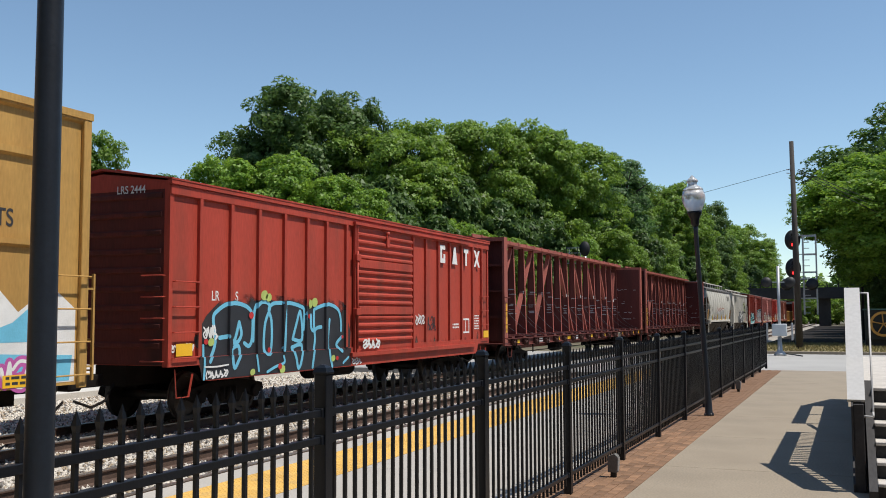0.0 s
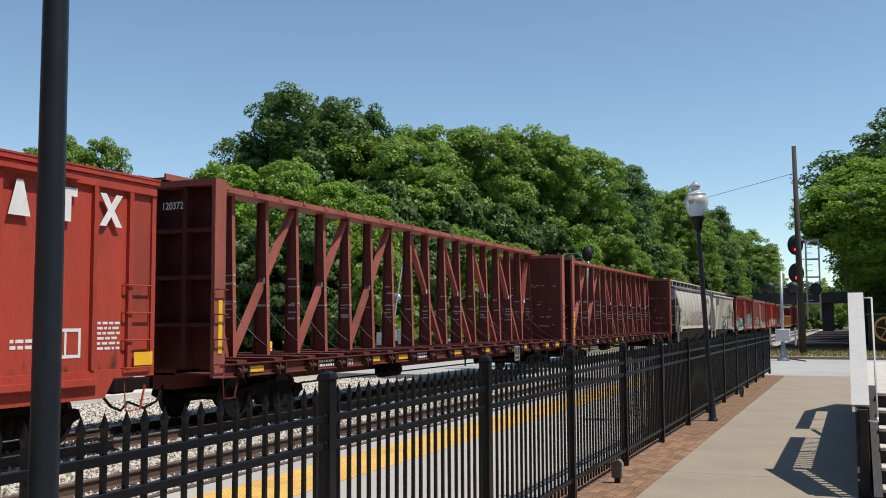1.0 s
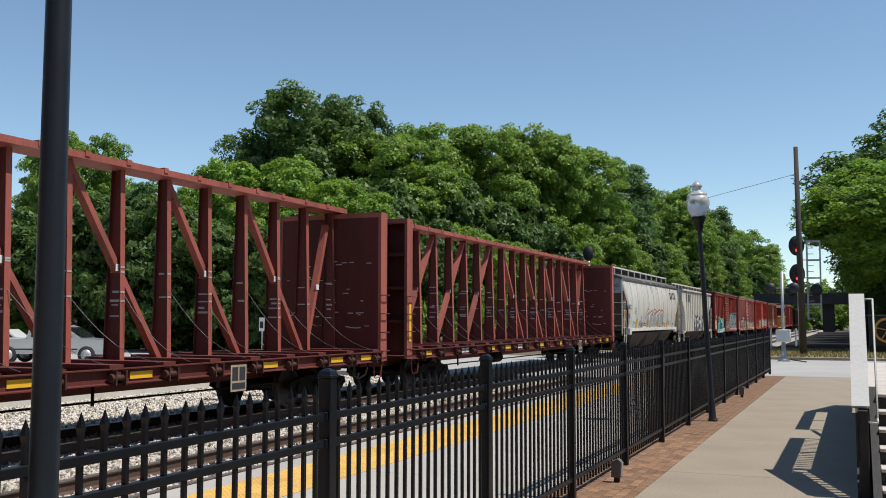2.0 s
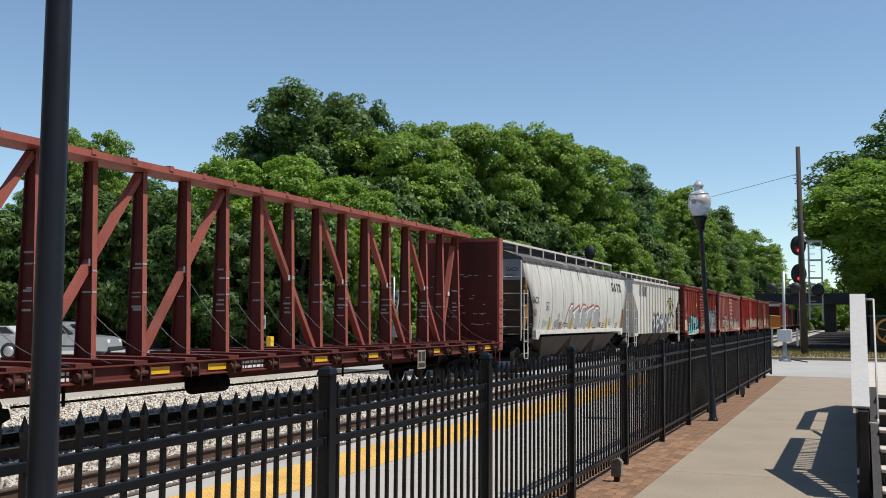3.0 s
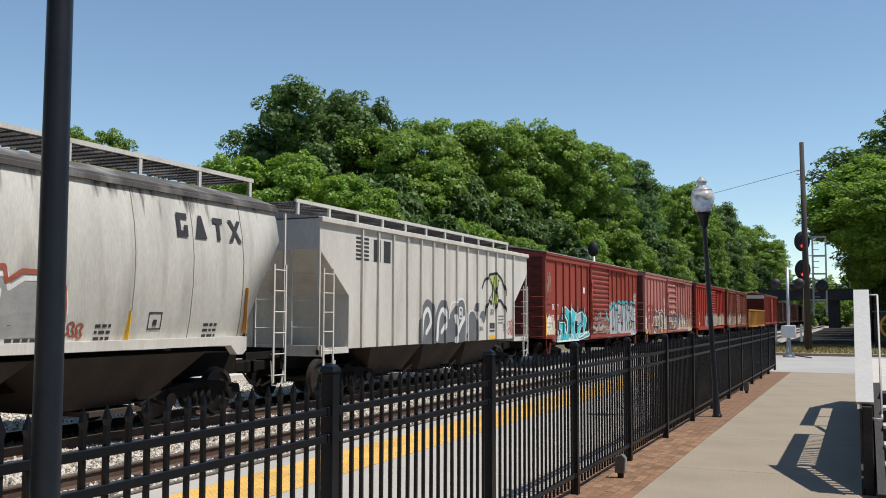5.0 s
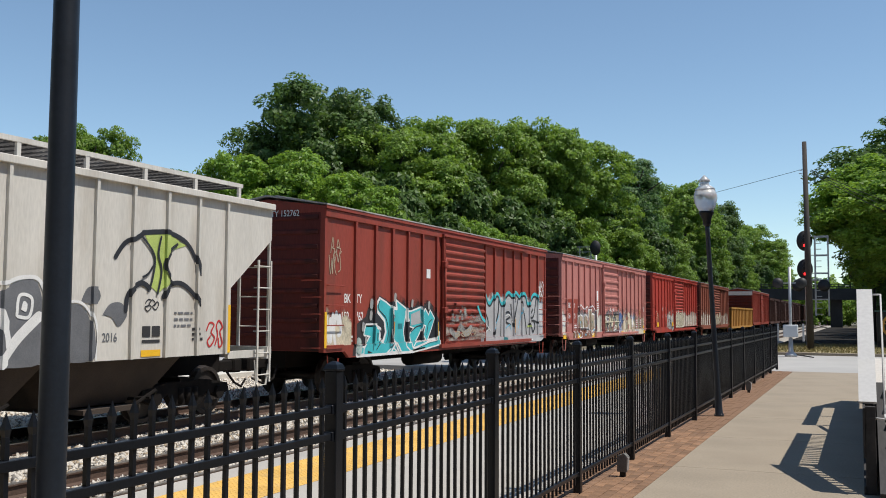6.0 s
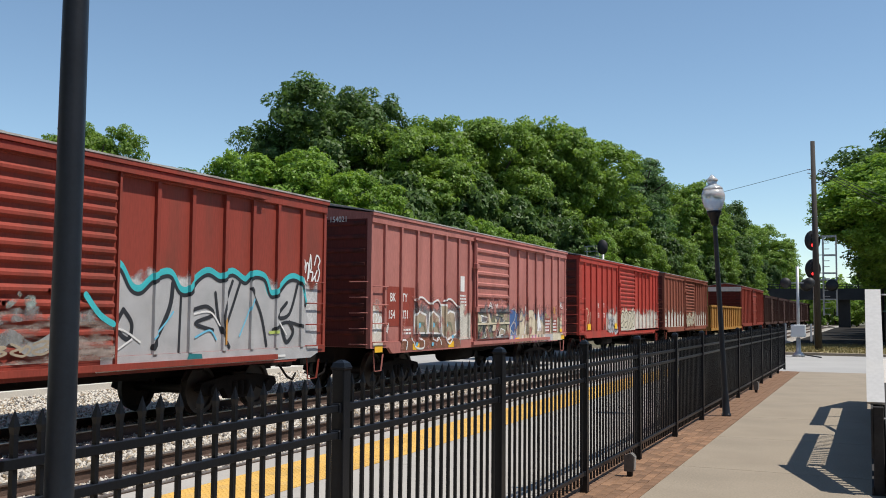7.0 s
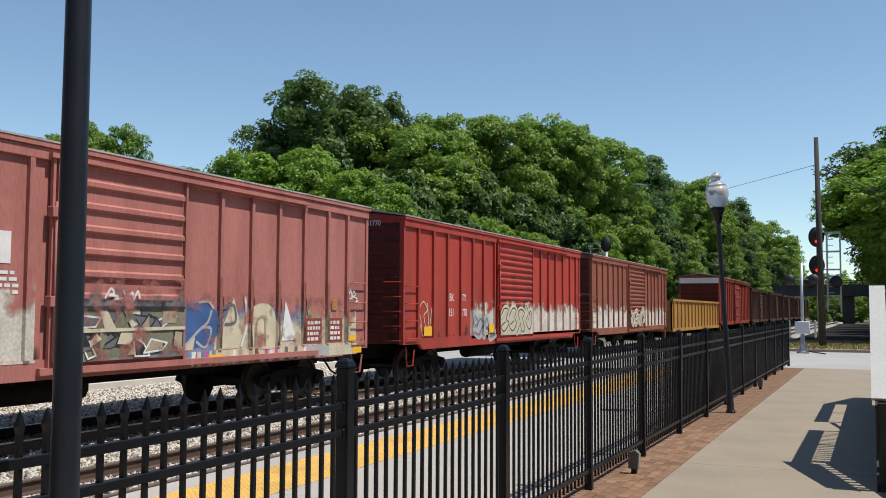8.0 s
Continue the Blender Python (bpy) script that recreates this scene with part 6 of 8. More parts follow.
def ribbed_hopper():
    car = thing("covered_hopper", "cream ribbed covered hopper with grey and lime graffiti", "hopper car", group="covered hoppers of the train")
    L = 14.5
    bm = B()
    outline = [(1.37, 1.2), (1.37, 2.44), (.02, 3.45), (.02, 4.14), (L - .02, 4.14), (L - .02, 3.45), (L - 1.37, 2.44), (L - 1.37, 1.2)]
    extrude(bm, outline, "x", -1.45, 1.45)
    part("body", bm, HOPPER_CREAM, car)
    bm = B()
    box(bm, 1.42, 1.53, 0, L, 4.06, 4.18, .01)
    box(bm, -1.53, -1.42, 0, L, 4.06, 4.18, .01)
    part("top_chord", bm, HOPPER_CREAM, car)
    bm = B()
    extrude(bm, [(-1.5, 4.165), (0, 4.36), (1.5, 4.165)], "y", 0, L)
    part("roof", bm, ROOF_ZINC, car)
    bm = B()
    box(bm, 1.45, 1.51, -.03, .03, 1.2, 4.06)
    me = mesh_of("rib", bm, HOPPER_CREAM)
    for i in range(14):
        part("rib", me, None, car, m=pose(0, 12.95 - i * .845, 0))
    hopper_frame(car, L, HOPPER_CREAM, False)
    running_board(car, L, 4.2, HOPPER_CREAM, .75)
    bm = B()
    for i in range(6):
        box(bm, 1.452, 1.455, 1.7, 2.35, 3.3 + i * .1, 3.355 + i * .1)
    for y in (2.6, 3.15):
        box(bm, 1.452, 1.455, y, y + .38, 3.3, 3.85)
    part("company_mark", bm, BLACK_MARK, car)
    hr = [12.95 - i * .845 for i in range(14)]

    def on(kind, parent, pts, m, x, w=.1, round_=True, name="paint_layer", label=""):
        bm = B()
        if kind == "line":
            ribbon(bm, smooth(pts), w, x)
        else:
            bm.free()
            bm = upright_strips(smooth(list(pts) + [pts[0]])[:-1] if round_ else list(pts), x, hr)
        return part(name, drape(bm, hr, .056, 0, 1.0), m, parent, label)
    g = on("fill", car, ((7.3, 1.22), (7.35, 1.9), (7.8, 2.25), (8.18, 2.42), (8.46, 2.38), (8.6, 1.9), (8.6, 1.22)), G_GREY, 1.457, name="graffiti", label="slate and white bubble lettering")
    on("fill", g, ((8.9, 1.22), (8.92, 1.99), (9.24, 2.08), (9.47, 1.92), (9.58, 1.6), (9.54, 1.22)), G_GREY, 1.4575)
    on("fill", g, ((9.31, 2.12), (9.44, 2.34), (9.64, 2.36), (9.73, 2.22), (9.62, 2.1)), G_GREY, 1.458)
    on("fill", g, ((9.78, 1.93), (9.94, 2.1), (10.19, 2.12), (10.33, 1.95), (10.24, 1.8), (10.12, 1.74), (9.98, 1.88)), G_GREY, 1.458)
    for y in (5.25, 6.3):
        on("fill", g, ((y, 1.22), (y + .05, 1.9), (y + .45, 2.4), (y + .9, 2.3), (y + 1.1, 1.8), (y + 1.05, 1.22)), G_GREY, 1.458)
        on("line", g, ((y + .2, 1.3), (y + .3, 1.9), (y + .6, 2.15), (y + .8, 1.8), (y + .5, 1.5)), G_WHITE, 1.4595, .14)
    for k, (pts, w) in enumerate((([(7.35, 1.9), (7.5, 2.3), (7.9, 2.38), (8.18, 2.46), (8.5, 2.42), (8.66, 1.95), (8.64, 1.24)], .06), ([(7.84, 1.24), (8.12, 1.58), (8.5, 1.9)], .16),
                                  ([(7.8, 1.95), (7.92, 1.67), (7.95, 1.48)], .14), ([(8.84, 1.24), (8.86, 1.98), (9.24, 2.13), (9.52, 1.94), (9.63, 1.6), (9.6, 1.24)], .045), ([(8.1, 1.92), (8.14, 2.2), (8.36, 2.16), (8.32, 1.9), (8.12, 1.9)], .05))):
        on("line", g, pts, G_WHITE, 1.4605 + .0007 * k, w)
    on("fill", g, ((8.17, 2.0), (8.21, 2.12), (8.28, 2.08), (8.26, 1.97)), G_WHITE, 1.4645)
    f = on("fill", car, ((10.7, 3.27), (11.32, 3.35), (11.63, 3.2), (11.8, 3.16), (11.33, 3.03), (11.21, 2.83), (11.35, 2.49), (11.07, 2.29), (10.85, 2.43), (10.97, 2.67), (10.93, 2.96)), G_GREEN, 1.458, round_=False,
           name="graffiti", label="black and lime sprayed figure")
    for k, (pts, w) in enumerate((([(10.03, 2.86), (10.24, 3.1), (10.55, 3.22), (10.68, 3.3)], .085), ([(10.66, 3.3), (11.0, 3.34), (11.32, 3.35), (11.78, 3.21), (12.06, 2.92), (12.17, 2.67)], .085),
                                  ([(10.29, 2.0), (10.31, 2.2), (10.41, 2.34), (10.64, 2.46), (10.85, 2.38)], .09), ([(11.19, 2.24), (11.36, 2.44), (11.66, 2.48), (11.97, 2.33), (12.19, 2.11)], .085),
                                  ([(10.65, 3.22), (10.9, 3.0), (10.96, 2.81), (10.89, 2.48), (10.81, 2.33)], .045), ([(10.96, 2.81), (10.8, 2.62), (10.67, 2.56)], .04),
                                  ([(11.1, 3.26), (11.04, 2.96), (11.13, 2.68), (11.04, 2.29)], .045), ([(11.52, 3.16), (11.33, 3.03), (11.2, 2.78), (11.35, 2.54), (11.46, 2.47)], .05))):
        on("line", f, pts, G_BLACK, 1.4595 + .0025 * k, w)
    piece(car, 1.457, 12.42, 12.9, 1.35, 1.85, 2, ((G_RED, .035),), 73, "tag")
    piece(car, 1.457, 10.75, 11.1, 2.0, 2.2, 2, ((G_BLACK, .02),), 76, "tag")
    words(car, "2016", 1.457, 9.78, 1.5, .2, G_GREY)
    plates(car, 1.457, (10.68,), 1.23, 1.34, .48)
    bm = B()
    box(bm, 1.455, 1.459, 13.03, 13.13, 1.22, 2.12)
    part("reflector", bm, YELLOW_MARK, car, "yellow reflective strip")
    bars(car, 1.457, 11.5, 1.98, .5, 3, G_GREY, .04, .11)
    bars(car, 1.457, 12.0, 1.7, .3, 3, BLACK_MARK, seed=9)
    bm = B()
    for q in ((10.7, 10.9, 1.56, 1.74), (10.94, 11.14, 1.56, 1.74), (10.7, 11.14, 1.46, 1.51)):
        box(bm, 1.455, 1.459, *q)
    part("stencil", bm, BLACK_MARK, car)
    for y in (2.1, L - 2.1):
        truck(car, y)
    couplers(car, L)
    CARS.append((car, 100.65))


tan_car()
red_boxcar()
centerbeam("oxide-red centerbeam flatcar, empty, with tall end bulkheads", 31.2, True)
centerbeam("dark red centerbeam flatcar, empty, between flatcar and hopper", 56.0, False, 23.9)
grey_hopper()
ribbed_hopper()
brown_boxcar()
pink_boxcar()
bright_boxcar()
far_cars()

# ---- trees ----
def crown_mesh(name, seed, leaves, clumps, leaf, material, narrow=False, tall=1.5):
    """A unit crown (radius 1, resting on z = 0) of leaf clumps with an uneven outline; tall: half its height; every leaf is a small blade."""
    rng = np.random.default_rng(seed)

    def ways(n, lift):
        d = rng.normal(size=(n, 3)) + np.array([0, 0, lift])
        return d / np.linalg.norm(d, axis=1)[:, None]
    boughs = max(12, clumps // 4)
    golden = np.arange(boughs) * 2.39996 + rng.uniform(-.5, .5, boughs)
    h = np.clip(np.linspace(-.92, .95, boughs) + rng.uniform(-.12, .12, boughs), -.97, .97)
    d = np.stack([np.cos(golden) * np.sqrt(1 - h * h), np.sin(golden) * np.sqrt(1 - h * h), h], 1)
    r = rng.uniform(0.26, 0.42, boughs)
    c = d * (rng.uniform(0.94, 1.1, boughs) - r)[:, None]
    r[::6], c[::6] = .45, c[::6] * .45
    c[:, 2] = c[:, 2] * tall + tall
    if narrow:
        c[:, :2] *= (1.25 - 0.55 * c[:, 2:3] / tall)
    # each bough carries tufts, most of them on its outer and upper side
    tufts = clumps * 6
    of = rng.choice(boughs, tufts, p=r ** 2 / (r ** 2).sum())
    w = ways(tufts, .3) + d[of] * .5
    w /= np.linalg.norm(w, axis=1)[:, None]
    tc = c[of] + w * (r[of] * rng.uniform(.55, 1.08, tufts))[:, None]
    tr = rng.uniform(.06, .14, tufts)
    which = rng.choice(tufts, leaves, p=tr ** 2 / (tr ** 2).sum())
    u = ways(leaves, .25)
    p = tc[which] + u * np.array([1.15, 1.15, .72]) * (tr[which] * rng.uniform(0.35, 1.1, leaves) ** .6)[:, None]
    out = u * .55 + w[which] * .45 + rng.normal(size=(leaves, 3)) * 0.5 + np.array([0, 0, .35])
    out /= np.linalg.norm(out, axis=1)[:, None]
    t = np.cross(out, rng.normal(size=(leaves, 3)))
    t /= np.linalg.norm(t, axis=1)[:, None]
    b = np.cross(out, t)
    s = leaf * rng.uniform(0.6, 1.4, leaves)[:, None]
    v = np.empty((leaves, 3, 3))
    v[:, 0], v[:, 1], v[:, 2] = p - t * s * 1.1, p + b * s * .62 + t * s * .25, p - b * s * .62 + t * s * .45 + out * s * .2
    me = bpy.data.meshes.new(name)
    me.vertices.add(leaves * 3)
    me.vertices.foreach_set("co", v.reshape(-1).astype(np.float32))
    me.loops.add(leaves * 3)
    me.loops.foreach_set("vertex_index", np.arange(leaves * 3).astype(np.int32))
    me.polygons.add(leaves)
    me.polygons.foreach_set("loop_start", (np.arange(leaves) * 3).astype(np.int32))
    me.update(calc_edges=True)
    me.materials.append(material)
    return me


def trunk_mesh(seed):
    """A tapered trunk with limbs, of unit height."""
    rnd = random.Random(seed)
    bm = B()
    last, r = Vector((0, 0, -.02)), .034
    for k in range(5):
        nxt = Vector((rnd.uniform(-.02, .02), rnd.uniform(-.02, .02), .16 * (k + 1)))
        tube(bm, last, nxt, r, r * .82, 8, False)
        if k:
            for _ in range(2):
                a = rnd.uniform(0, 6.28)
                tip = nxt + Vector((math.cos(a) * .2, math.sin(a) * .2, rnd.uniform(.1, .2)))
                mid = nxt.lerp(tip, .5) + Vector((0, 0, .02))
                tube(bm, nxt, mid, r * .5, r * .35, 6, False)
                tube(bm, mid, tip, r * .35, r * .12, 6, False)
        last, r = nxt, r * .82
    return mesh_of("trunk", bm, BARK)


TALL = {"mid": 1.5, "mid_b": 1.35, "light": 1.3, "dark": 1.35, "pine": 1.8, "shrub": .85, "shrub_dark": 1.1, "shade_light": 1.2, "shade_dark": 1.3}
CROWNS = {k: crown_mesh("crown_" + k, i + 3, n, c, l, m, k == "pine", TALL[k]) for i, (k, n, c, l, m) in enumerate((
    ("mid", 66000, 116, .028, LEAF_A), ("mid_b", 66000, 104, .028, LEAF_A), ("light", 54000, 96, .03, LEAF_B),
    ("dark", 64000, 120, .028, LEAF_C), ("pine", 46000, 110, .03, LEAF_D), ("shrub", 7000, 48, .065, LEAF_A),
    ("shrub_dark", 24000, 60, .046, LEAF_C), ("shade_light", 110000, 150, .023, LEAF_B), ("shade_dark", 90000, 150, .026, LEAF_C)))}
TRUNKS = [trunk_mesh(i) for i in range(4)]


def tree(kind, label, x, y, height, radius, crown_from=0.18, turn=0.0, ground=-0.62, name="tree", group="trees beyond the railway", category="tree"):
    t = thing(name, label, category, pose(x, y, ground, 0, 0, turn), group)
    part("trunk", TRUNKS[int(turn) % 4], None, t, m=Matrix.Diagonal((height, height, height * .82, 1)))
    z0 = height * crown_from
    part("crown", CROWNS[kind], None, t, m=Matrix.Translation((0, 0, z0)) @ Matrix.Diagonal((radius, radius, (height - z0) / 2 / TALL[kind], 1)))
    return t


MID, LIGHT, DARK = "broad mid-green leafy tree behind the railway", "light green leafy tree in full sun", "tall dark green tree with a dense crown"
for i, (k, lab, x, y, h, r) in enumerate((
        ("mid_b", MID, -70.5, 72.5, 23.0, 5.5), ("mid", MID, -75.5, 74, 17, 5.4), ("pine", DARK, -57, 68, 16.2, 5.4),
        ("light", LIGHT, -42.5, 58.5, 14.3, 4.7), ("dark", DARK, -43.5, 71, 23.6, 7.7), ("dark", DARK, -47.5, 69, 19.0, 5.5), ("dark", DARK, -40.2, 72.5, 22.6, 4.6),
        ("light", LIGHT, -37.2, 56.5, 14.4, 5.0), ("light", LIGHT, -33, 58.2, 12.8, 4.3), ("mid", MID, -36, 72, 20.0, 6.2), ("mid_b", MID, -34.5, 79.5, 22.1, 6.4),
        ("mid", MID, -31.5, 82.5, 22.1, 5.7), ("mid_b", MID, -28.6, 88, 22.8, 6.6), ("mid", MID, -26.4, 95.5, 21.8, 6.4),
        ("pine", DARK, -24.6, 110, 22.8, 5.9), ("mid_b", MID, -23.2, 131, 22.4, 6.6), ("dark", DARK, -22.4, 153, 21.6, 6.2), ("mid", MID, -23, 175, 22, 6.0),
        ("mid", MID, -21.5, 220, 24.4, 7.4), ("mid_b", MID, -22, 252, 20.5, 7.2), ("mid", MID, -25, 290, 18, 8.4))):
    tree(k, lab, x, y, h, r, 0.14, 37 * i)
# the wood's lower storey
rnd_wood = random.Random(12)
for i, (x, y, h, r, k) in enumerate((
        (-61, 55, 10, 5, "shrub_dark"), (-54, 52, 11, 5, "dark"), (-47, 50, 11.5, 5, "shrub_dark"), (-41, 49.5, 11, 4.5, "dark"), (-36, 50, 9, 4, "shrub_dark"),
        (-32, 52, 9.5, 4, "dark"), (-29, 56, 9, 3.6, "shrub"), (-28, 62, 10, 4, "dark"), (-26.5, 67, 9.8, 3.2, "light"), (-25.5, 72, 9.5, 3.4, "mid"),
        (-24, 78, 11, 3.8, "dark"), (-23, 85, 10, 3.2, "light"), (-22, 93, 12, 4, "mid_b"), (-21.5, 102, 12, 3.8, "dark"), (-21, 112, 13, 3.8, "mid"),
        (-20.5, 124, 12, 3.8, "dark"), (-20, 138, 13, 3.8, "mid_b"), (-20, 155, 13, 4, "dark"), (-20, 175, 13, 4, "mid"), (-20, 200, 14, 4.5, "dark"),
        (-66, 62, 12, 5, "mid"), (-34, 66, 14, 5, "dark"), (-30, 75, 15, 5, "dark"), (-40, 62, 14, 5, "dark"), (-27.5, 82, 14, 4, "dark"), (-25, 100, 15, 4.5, "dark"))):
    tree("shrub_dark" if k == "dark" else k, "shaded understorey tree at the wood's edge" if k in ("dark", "shrub_dark") else "bushy light green tree at the wood's edge",
         x, y, h, r, 0.0, 53 * i + 11, name="tree")
for i in range(26):
    x = -24 - 1.55 * i + rnd_wood.uniform(-.6, .6)
    tree("shrub", "low leafy shrub along the far lot", x, 46.5 + rnd_wood.uniform(-.8, 3) + (26 - i) * .35, rnd_wood.uniform(1.6, 3.4), rnd_wood.uniform(1.2, 2.0),
         0.0, 71 * i, name="shrub", group="shrubs along the lot", category="shrub")
for i, (x, y) in enumerate(((-92, 84), (-84, 92), (-78, 84), (-66, 88), (-58, 84), (-52, 90), (-64, 74), (-88, 70))):
    tree("shrub_dark", "dark tree deep in the wood", x, y, 14.5, 7.5, .0, 43 * i + 9, group="trees deep in the wood")
# beyond the road, on the walkway's side
for i, (k, x, y, h, r, c) in enumerate((("shade_dark", 5.6, 83, 19.6, 8.9, .12), ("shade_light", 4.3, 68.5, 13.9, 7.4, .27), ("shade_dark", 14, 80, 17, 9, .2), ("mid", 22, 95, 17, 9, .1),
                                        ("dark", 8, 100, 14, 7, .18), ("dark", 16, 66, 9, 6, .05), ("dark", 6, 118, 11, 6, .0), ("mid", 15, 125, 13, 8, .0), ("dark", 6.5, 112, 17, 6.5, .06), ("dark", 6.5, 130, 17, 6.5, .06), ("dark", 6.5, 148, 17, 6.5, .06), ("dark", 7, 168, 17, 6.5, .06), ("dark", 9, 186, 16, 6.5, .0))):
    tree(k, "large shade tree with bright upper leaves" if k == "shade_light" else "large dark shade tree across the road", x, y, h, r, c, 41 * i + 5, group="trees across the road")
for i, (x, y, h, r) in enumerate(((-3, 262, 13, 8), (6, 275, 15, 9), (-12, 285, 14, 8), (16, 260, 16, 9))):
    tree("shrub", "hazy green tree beyond the bridge", x, y, h, r, .0, 29 * i + 3, group="trees beyond the bridge")
for i in range(13):
    tree("shrub", "dense green thicket beyond the bridge", -26 + i * 4.6, 236 + (i * 37 % 11), 6.5 + (i * 13 % 5) * .5, 4.2, .0, 67 * i, name="shrub", group="thicket beyond the bridge", category="shrub")


# ---- lamp posts and what stands on the walkway ----
GLASS = bpy.data.materials.new("frosted_globe")
GLASS.use_nodes = True
_b = GLASS.node_tree.nodes["Principled BSDF"]
_b.inputs["Base Color"].default_value = (0.82, 0.85, 0.87, 1)
_b.inputs["Roughness"].default_value, _b.inputs["Transmission Weight"].default_value = 0.18, 0.6
ZINC = mat("galvanised_steel", (0.40, 0.41, 0.42), 0.5, 0.5, vary=0.2, scale=6, bump=0.05)
WOOD_POLE = mat("weathered_pole", (0.05, 0.042, 0.036), 0.9, vary=0.35, scale=3, fine=25, bump=0.4, stretch=(5, 5, .5))
WHITE_BOARD = mat("white_painted_board", (0.46, 0.455, 0.445), 0.6, vary=0.1, scale=2, fine=25, bump=0.06, stain=(0.5, 0.48, 0.44), stain_amount=0.5, stain_scale=3)
DARK_WOOD = mat("black_stained_wood", (0.028, 0.026, 0.026), 0.7, vary=0.4, scale=4, fine=30, bump=0.2, stretch=(1, .3, 1))
TREAD = mat("worn_pale_tread", (0.52, 0.49, 0.45), 0.8, vary=0.2, scale=5, bump=0.1)
SIGNAL_BLACK = mat("signal_black", (0.012, 0.012, 0.013), 0.6, vary=0.3, scale=4, bump=0.05)
BRIDGE_STEEL = mat("dark_bridge_steel", (0.035, 0.034, 0.035), 0.8, vary=0.4, scale=.8, bump=0.1)
WHEEL_YELLOW = mat("ochre_wheel_paint", (0.50, 0.26, 0.05), 0.5, vary=0.2, scale=5)
SILVER_CAR = mat("silver_car_paint", (0.42, 0.44, 0.46), 0.3, 0.3, vary=0.06, scale=2, bump=0, coat=0.6)
CAR_GLASS = mat("tinted_car_glass", (0.02, 0.025, 0.03), 0.08, vary=0.1, bump=0)
TYRE = mat("tyre_rubber", (0.02, 0.02, 0.021), 0.85, vary=0.3, bump=0.1)
BLUE_TARP = mat("blue_sheet", (0.03, 0.12, 0.36), 0.6, vary=0.2, bump=0.1)
BUILDING = mat("brown_masonry", (0.16, 0.115, 0.085), 0.9, vary=0.2, scale=1, bump=0.1)
RED_LAMP = bpy.data.materials.new("red_signal_lens")
RED_LAMP.use_nodes = True
_b = RED_LAMP.node_tree.nodes["Principled BSDF"]
_b.inputs["Base Color"].default_value, _b.inputs["Emission Color"].default_value = (0.5, 0.01, 0.01, 1), (1, 0.03, 0.03, 1)
_b.inputs["Emission Strength"].default_value = 2.5


def lamp_post(x, y, lean):
    p = thing("lamp_post", "dark blue-black lamp post with a white glass globe", "lamp post", pose(x, y, 0, *lean), "lamp posts on the walkway")
    bm = B()
    lathe(bm, [(.085, 0), (.085, .03), (.066, .06), (.06, .35), (.054, .42), (.048, .5), (.0395, 3.3), (.0395, 3.42)], 24)
    part("pole", bm, POLE_PAINT, p)
    bm = B()
    lathe(bm, [(.05, 3.38), (.07, 3.42), (.075, 3.5), (.11, 3.58), (.13, 3.62), (.13, 3.65)], 24)
    part("globe_holder", bm, BLACK_PAINT, p)
    bm = B()
    lathe(bm, [(.12, 3.65), (.17, 3.74), (.205, 3.86), (.205, 3.93), (.17, 4.03)], 28)
    part("globe", bm, GLASS, p, "white frosted acorn globe")
    bm = B()
    lathe(bm, [(.175, 4.03), (.17, 4.05), (.12, 4.09), (.075, 4.12), (.075, 4.15), (.1, 4.18), (.1, 4.2), (.05, 4.25), (.015, 4.29)], 24)
    part("globe_cap", bm, GLASS, p, "pale finial cap")
    for a in range(4):
        q = a * math.pi / 2 + .7
        bm = B()
        tube(bm, (.074 * math.cos(q), .074 * math.sin(q), .03), (.074 * math.cos(q), .074 * math.sin(q), .05), .012, n=6)
        part("bolt", bm, ZINC, p)


lamp_post(-2.37, 17.7, (4.3, -2.2))
lamp_post(-2.368, 2.325, (0, 0))


HOUSING = mat("weathered_housing", (0.13, 0.125, 0.115), 0.7, vary=0.3, scale=12, bump=0.1)


def bollard_light(y):
    g = thing("ground_light", "small black flood light beside the fence foot", "light", pose(-2.46, y, 0), "small lights along the fence")
    bm = B()
    box(bm, -.03, .03, -.03, .03, 0, .1, .004)
    part("stem", bm, BLACK_PAINT, g)
    bm = B()
    extrude(bm, [(-.055, .06), (.045, .06), (.055, .23), (.02, .26), (-.055, .23)], "y", -.05, .05)
    h = part("housing", bm, HOUSING, g, "weathered grey lamp housing")
    bm = B()
    extrude(bm, [(.048, .075), (.054, .075), (.064, .22), (.056, .22)], "y", -.042, .042)
    part("lens", bm, ZINC, h, "grey lamp lens")


bollard_light(10.62)
bollard_light(23.4)


